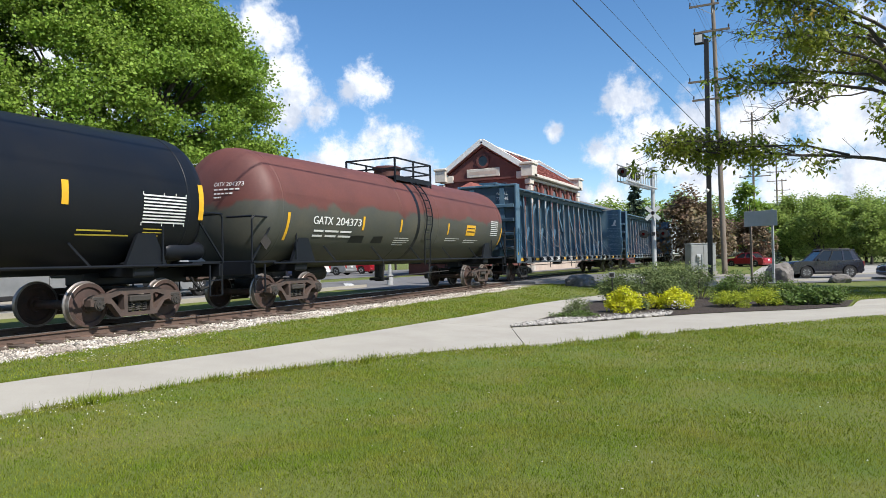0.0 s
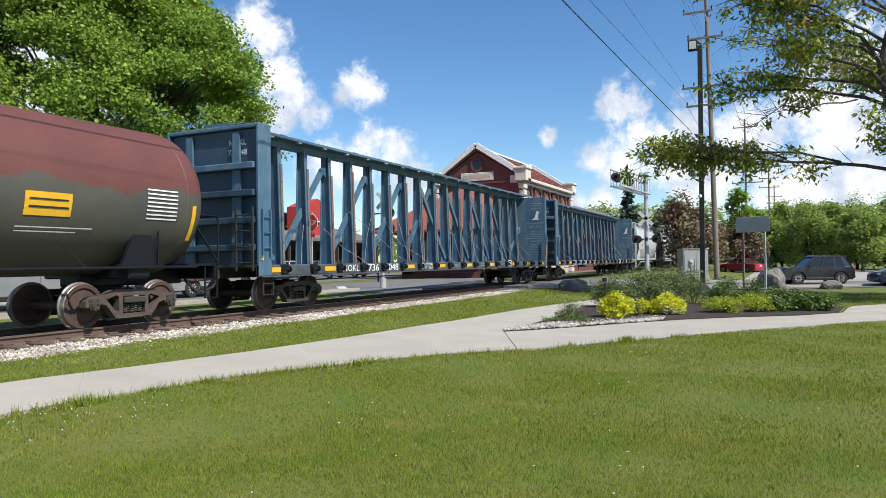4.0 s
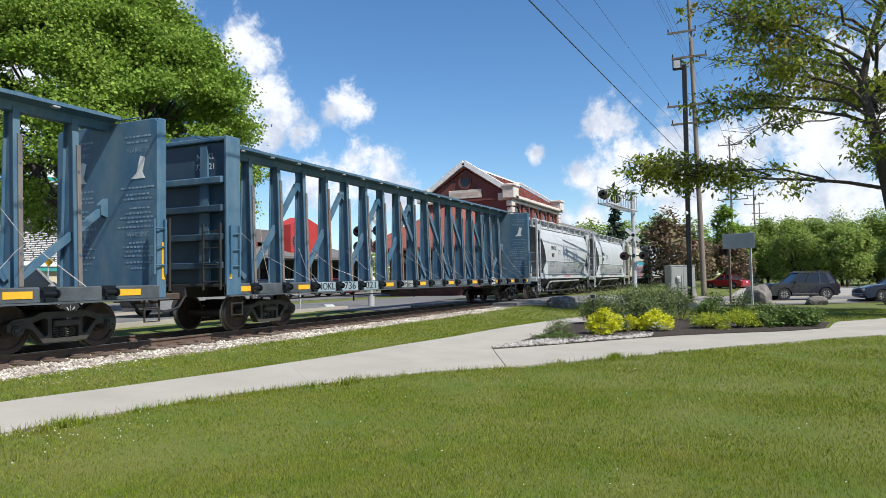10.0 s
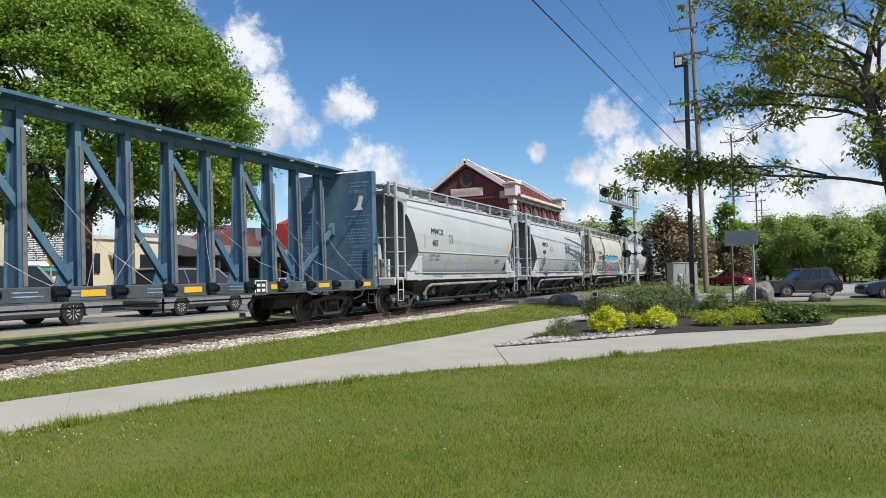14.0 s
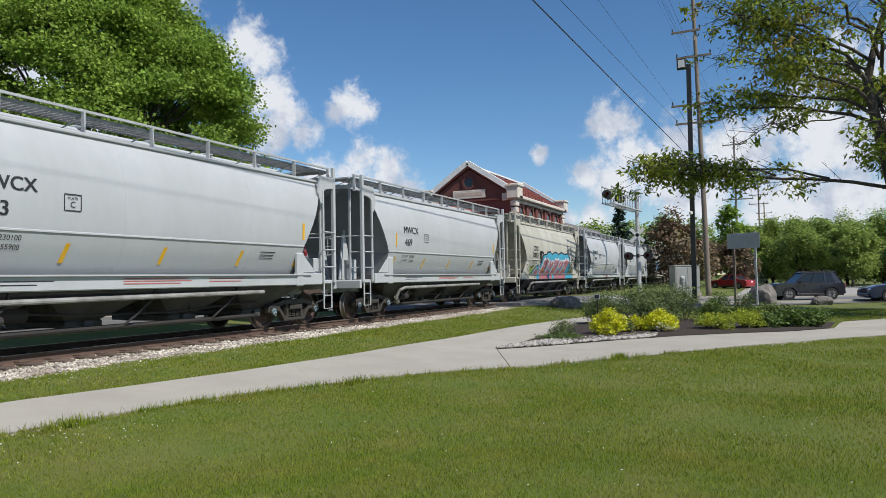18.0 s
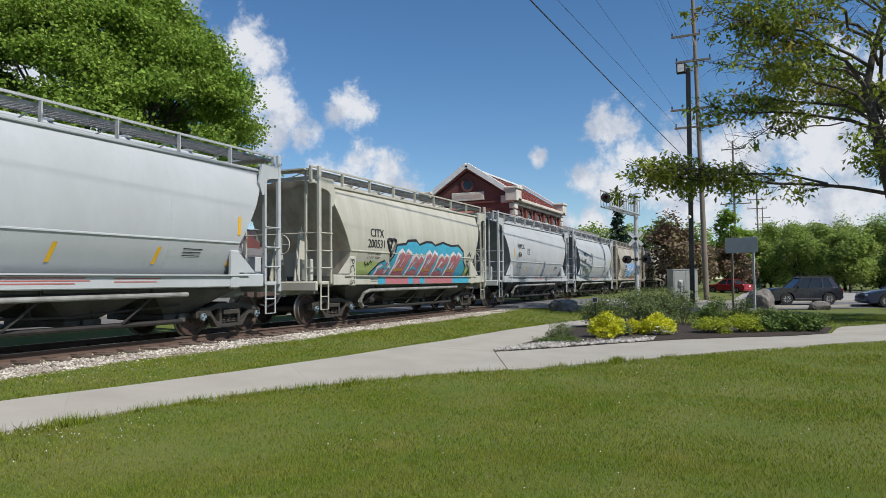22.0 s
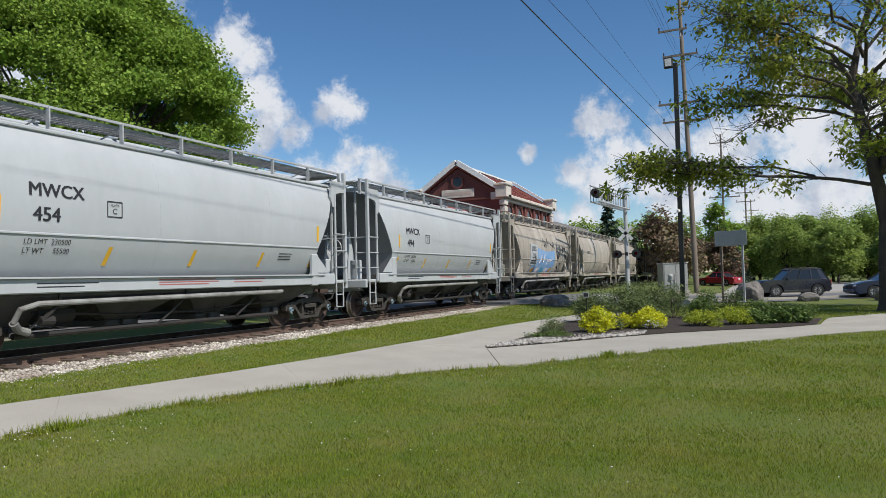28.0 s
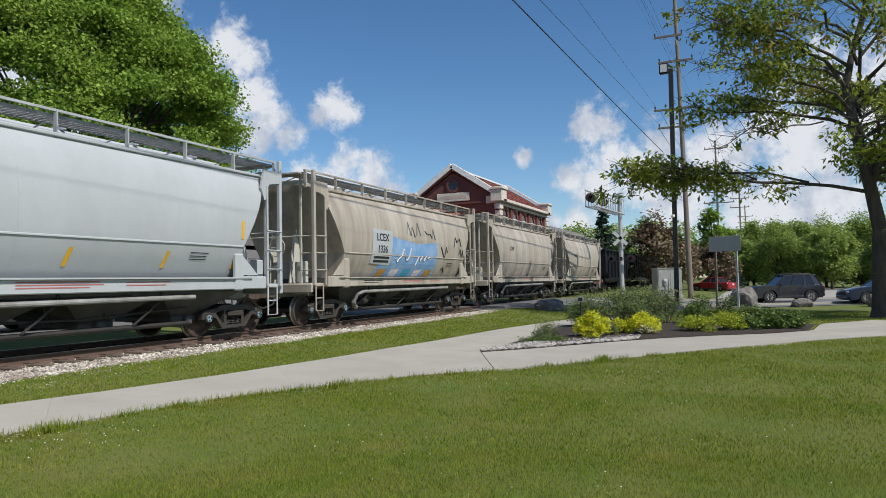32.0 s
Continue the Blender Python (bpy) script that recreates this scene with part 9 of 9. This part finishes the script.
    oc = part("round_window", Mesh().lathe([(0.0, 0.04), (0.42, 0.04), (0.42, -0.02)], 20, turn=t, at=(x0 - 0.02, mid, 9.75)), M_WINDOW, b, "small round window")
    part("round_frame", Mesh().lathe([(0.42, -0.02), (0.42, 0.10), (0.60, 0.10), (0.60, -0.02)], 20, turn=t, at=(x0 - 0.02, mid, 9.75)), M_BRICK, oc)
    tab = part("name_tablet", Mesh().box((x0 - 0.05, mid, 8.75), (0.12, 3.0, 0.72), bevel=0.03), M_STONETRIM, b, "pale stone name tablet")
    part("inscription", Mesh().box((x0 - 0.115, mid, 8.75), (0.012, 2.5, 0.28)), M_CREAMBRICK, tab, "worn unreadable inscription")
    part("string_course", Mesh().box((x0 - 0.04, (y0 + y1) / 2, 8.2), (0.16, y1 - y0, 0.16)), M_BRICK, b)
    for yy in (y0 + 0.35, y1 - 0.35):
        part("gable_block", Mesh().box((x0 - 0.06, yy, 8.35), (0.2, 1.1, 0.62), bevel=0.04), M_STONETRIM, b, "pale stone shoulder block")
    for i in range(5):
        xc = x0 + 2.0 + i * 2.7
        arch_window(b, xc, y0, 5.4, 1.25, 1.6, M_CREAMBRICK)
        part("pier", Mesh().box((xc + 1.35, y0 - 0.1, 5.0), (0.45, 0.24, 6.4)), M_BRICK, b, "red brick pier")
        part("window", Mesh().box((xc, y0 - 0.02, 2.3), (1.3, 0.10, 2.2)), M_WINDOW, b, "ground-floor window")
    # low hipped wing towards the crossing
    wx, wy0, wy1, wz = 46.2, 18.6, 27.0, 3.9
    part("wing_wall", Mesh().box(((wx + x0) / 2 + 0.6, (wy0 + wy1) / 2, 2.0), (x0 - wx - 1.2, wy1 - wy0 - 1.6, 3.8)), M_BRICK, b, "brick wall of the low wing")
    m = Mesh()
    zt = 7.7
    e = 0.9
    pts = [(wx - e, wy0 - e, wz), (wx - e, wy1 + e, wz), (x0, wy1 + e, wz), (x0, wy0 - e, wz), (x0 - 3.0, (wy0 + wy1) / 2, zt), (x0, (wy0 + wy1) / 2, zt)]
    m.add(pts + [(x, y, zz - 0.16) for x, y, zz in pts[:4]], [(0, 1, 4), (1, 2, 5, 4), (3, 0, 4, 5), (0, 6, 7, 1), (1, 7, 8, 2), (3, 9, 6, 0), (6, 9, 8, 7)])
    part("wing_roof", m, M_REDROOF, b, "red hipped roof of the low wing")
    for i in range(5):
        part("wing_window", Mesh().box((wx + 1.16, wy0 + 1.5 + i * 1.35, 2.2), (0.12, 0.85, 2.1)), M_WINDOW, b, "tall window")
    for i in range(6):
        part("wing_window", Mesh().box((wx + 1.9 + i * 1.2, wy0 + 0.78, 2.2), (0.75, 0.12, 2.1)), M_WINDOW, b, "tall window")
    for i in range(5):
        part("bracket", Mesh().bar((wx + 1.2, wy0 + 0.9 + i * 1.7, 2.7), (wx - 0.6, wy0 + 0.9 + i * 1.7, wz - 0.1), 0.14), M_WHITEPAINT, b, "eaves bracket")
    # long low freight wing beyond
    fx1 = 104.0
    part("freight_wall", Mesh().box(((x1 + fx1) / 2, 22.9, 2.6), (fx1 - x1, 6.4, 5.2)), M_BRICK, b, "long brick freight wing")
    m = Mesh()
    m.prism([(18.7, 5.0), (27.1, 5.0), (27.1, 5.2), (22.9, 8.4), (18.7, 5.2)], x1 + 0.01, fx1 + 0.8, axis="x")
    part("freight_roof", m, M_GREYROOF, b, "long grey shingle roof")


depot()


# ------------------------------------------------------------------ buildings behind the street
def market_hall():
    b = thing("market_building", "low dark building with grey roofs and a red gabled front", "building")
    part("wall", Mesh().box((57.8, 50.0, 2.1), (25, 14, 4.0)), M_DARKWALL, b, "dark stained wall")
    m = Mesh()
    m.prism([(41.0, 3.9), (59.5, 3.9), (50.0, 6.1)], 44.0, 71.5, axis="x")
    part("roof", m, M_GREYROOF, b, "long grey roof")
    part("canopy", Mesh().box((57.0, 41.6, 3.85), (28, 3.4, 0.24)), M_GREYROOF, b, "deep grey canopy")
    for i in range(11):
        part("post", Mesh().box((44.0 + i * 2.6, 40.4, 2.0), (0.2, 0.2, 3.7)), M_DARKWALL, b)
        part("window", Mesh().box((46.6 + i * 2.3, 42.96, 1.9), (1.5, 0.1, 1.8)), M_WINDOW, b)
    red = part("red_front", Mesh().prism([(58.0, 4.2), (63.2, 4.2), (63.2, 7.5), (60.6, 8.35), (58.0, 7.4)], 43.5, 45.5), M_REDWALL, b, "bright red gabled front")
    part("front_lamp", Mesh().lathe([(0.0, -0.12), (0.16, 0.0), (0.0, 0.14)], 10, at=(60.6, 43.4, 5.9)), M_WHITEPAINT, red)
    part("side_gable", Mesh().prism([(48.6, 4.2), (55.2, 4.2), (55.2, 5.5), (52.1, 7.0), (48.6, 5.4)], 45.4, 49.0), M_BRICK, b, "brick side gable")
    part("upper_roof", Mesh().prism([(46.0, 5.6), (53.0, 5.6), (53.0, 7.4), (46.0, 6.9)], 55.3, 60.5, axis="x"), M_GREYROOF, b, "grey upper roof")


def cream_shop():
    b = thing("shop_building", "cream painted shop with a flat roof and an outside stair", "building")
    part("wall", Mesh().box((39.4, 52.0, 2.6), (9.0, 12, 5.0)), M_CREAMWALL, b)
    part("parapet", Mesh().box((39.4, 52.0, 5.2), (9.3, 12.3, 0.3)), M_STONETRIM, b)
    for i in range(3):
        part("window", Mesh().box((36.6 + i * 2.6, 45.95, 3.2), (1.4, 0.12, 1.5)), M_WINDOW, b)
    st = Mesh()
    for i in range(12):
        st.box((38.2 + i * 0.28, 45.4, 4.0 - i * 0.30), (0.30, 0.9, 0.06))
    st.bar((38.0, 45.0, 4.9), (41.6, 45.0, 1.2), 0.05)
    part("stair", st, M_WHITEPAINT, b, "outside metal stair")


def mural_hall():
    b = thing("mural_building", "dark board mural building framed in teal with pale lettering rows", "building")
    part("wall", Mesh().box((23.6, 46.0, 3.6), (20, 8, 7.0)), M_CREAMWALL, b)
    part("mural_board", Mesh().box((30.36, 41.93, 5.5), (5.4, 0.10, 5.4)), M_SLATE, b, "dark mural board")
    part("lower_panel", Mesh().box((30.4, 41.92, 2.98), (3.6, 0.12, 0.32)), M_WHITEPAINT, b, "pale lower panel")
    for x in (27.6, 33.12):
        part("frame_post", Mesh().box((x, 41.85, 4.4), (0.20, 0.24, 8.4)), M_TEAL, b, "teal frame post")
    part("frame_rail", Mesh().box((30.36, 41.85, 2.62), (5.7, 0.22, 0.22)), M_TEAL, b, "teal lower rail")
    part("frame_rail", Mesh().box((30.36, 41.85, 8.5), (5.7, 0.22, 0.22)), M_TEAL, b, "teal upper rail")
    rng = random.Random(3)
    for text, z, wd in (("CADILLAC PRODUCTS", 5.62, 3.4), ("EARLY 1900'S", 5.28, 2.2)):
        for k, word in enumerate(text.split()):
            share = len(word) / (len(text) - 1)
            cx = 30.3 - wd / 2 + wd * (share / 2 if k == 0 else 1 - share / 2)
            me = letters(word, 0.34, lambda x, zz: (cx + x, 41.865, z + zz), width=wd * share * 0.92)
            me.materials.append(M_LETTER)
            part("lettering", me, M_LETTER, b, 'the painted word "%s"' % word)
    for i in range(16):
        x, end = 28.6 + rng.uniform(0, 0.25), 31.9 + rng.uniform(-0.4, 0.3)
        while x < end:
            w = rng.uniform(0.25, 0.7)
            part("lettering_bar", Mesh().box((x + w / 2, 41.87, 4.95 - i * 0.115), (w, 0.02, 0.062)), M_LETTER, b, "pale unreadable lettering")
            x += w + 0.09


market_hall()
cream_shop()
mural_hall()


def yellow_sign():
    s = thing("warning_sign", "yellow diamond road sign on a post", "road sign", at=on_ground(17.6, 24.3, 0))
    part("post", Mesh().box((0, 0, 1.2), (0.05, 0.05, 2.4)), M_GALV, s)
    part("plate", Mesh().box((0, -0.04, 2.2), (0.32, 0.012, 0.32), turn=Matrix.Rotation(radians(45), 3, "Y")), M_YELLOW, s, "yellow diamond plate")


yellow_sign()


# the ties last: one object each near the camera
def build_ties():
    rng = random.Random(2)
    tie = solid("tie", Mesh().box((0, 0, 0), (0.22, 2.62, 0.17), bevel=0.015), M_TIE)
    plate = solid("tie_plate", Mesh().box((0, 0, 0), (0.19, 0.34, 0.03), bevel=0.006), M_RAIL)
    for i in range(150):
        x = -10 + i * 0.525 + rng.uniform(-0.03, 0.03)
        if 29.5 < x < 39.5:
            continue
        ob = part("tie", tie, M_TIE, track, at=pose(x, TRACK_Y + rng.uniform(-0.05, 0.05), 0.185 + rng.uniform(-0.012, 0.006), 0, 0, rng.uniform(-1.5, 1.5)))
        for s in (-1, 1):
            part("tie_plate", plate, M_RAIL, ob, at=(0, s * 0.755, 0.098))


build_ties()


motions()
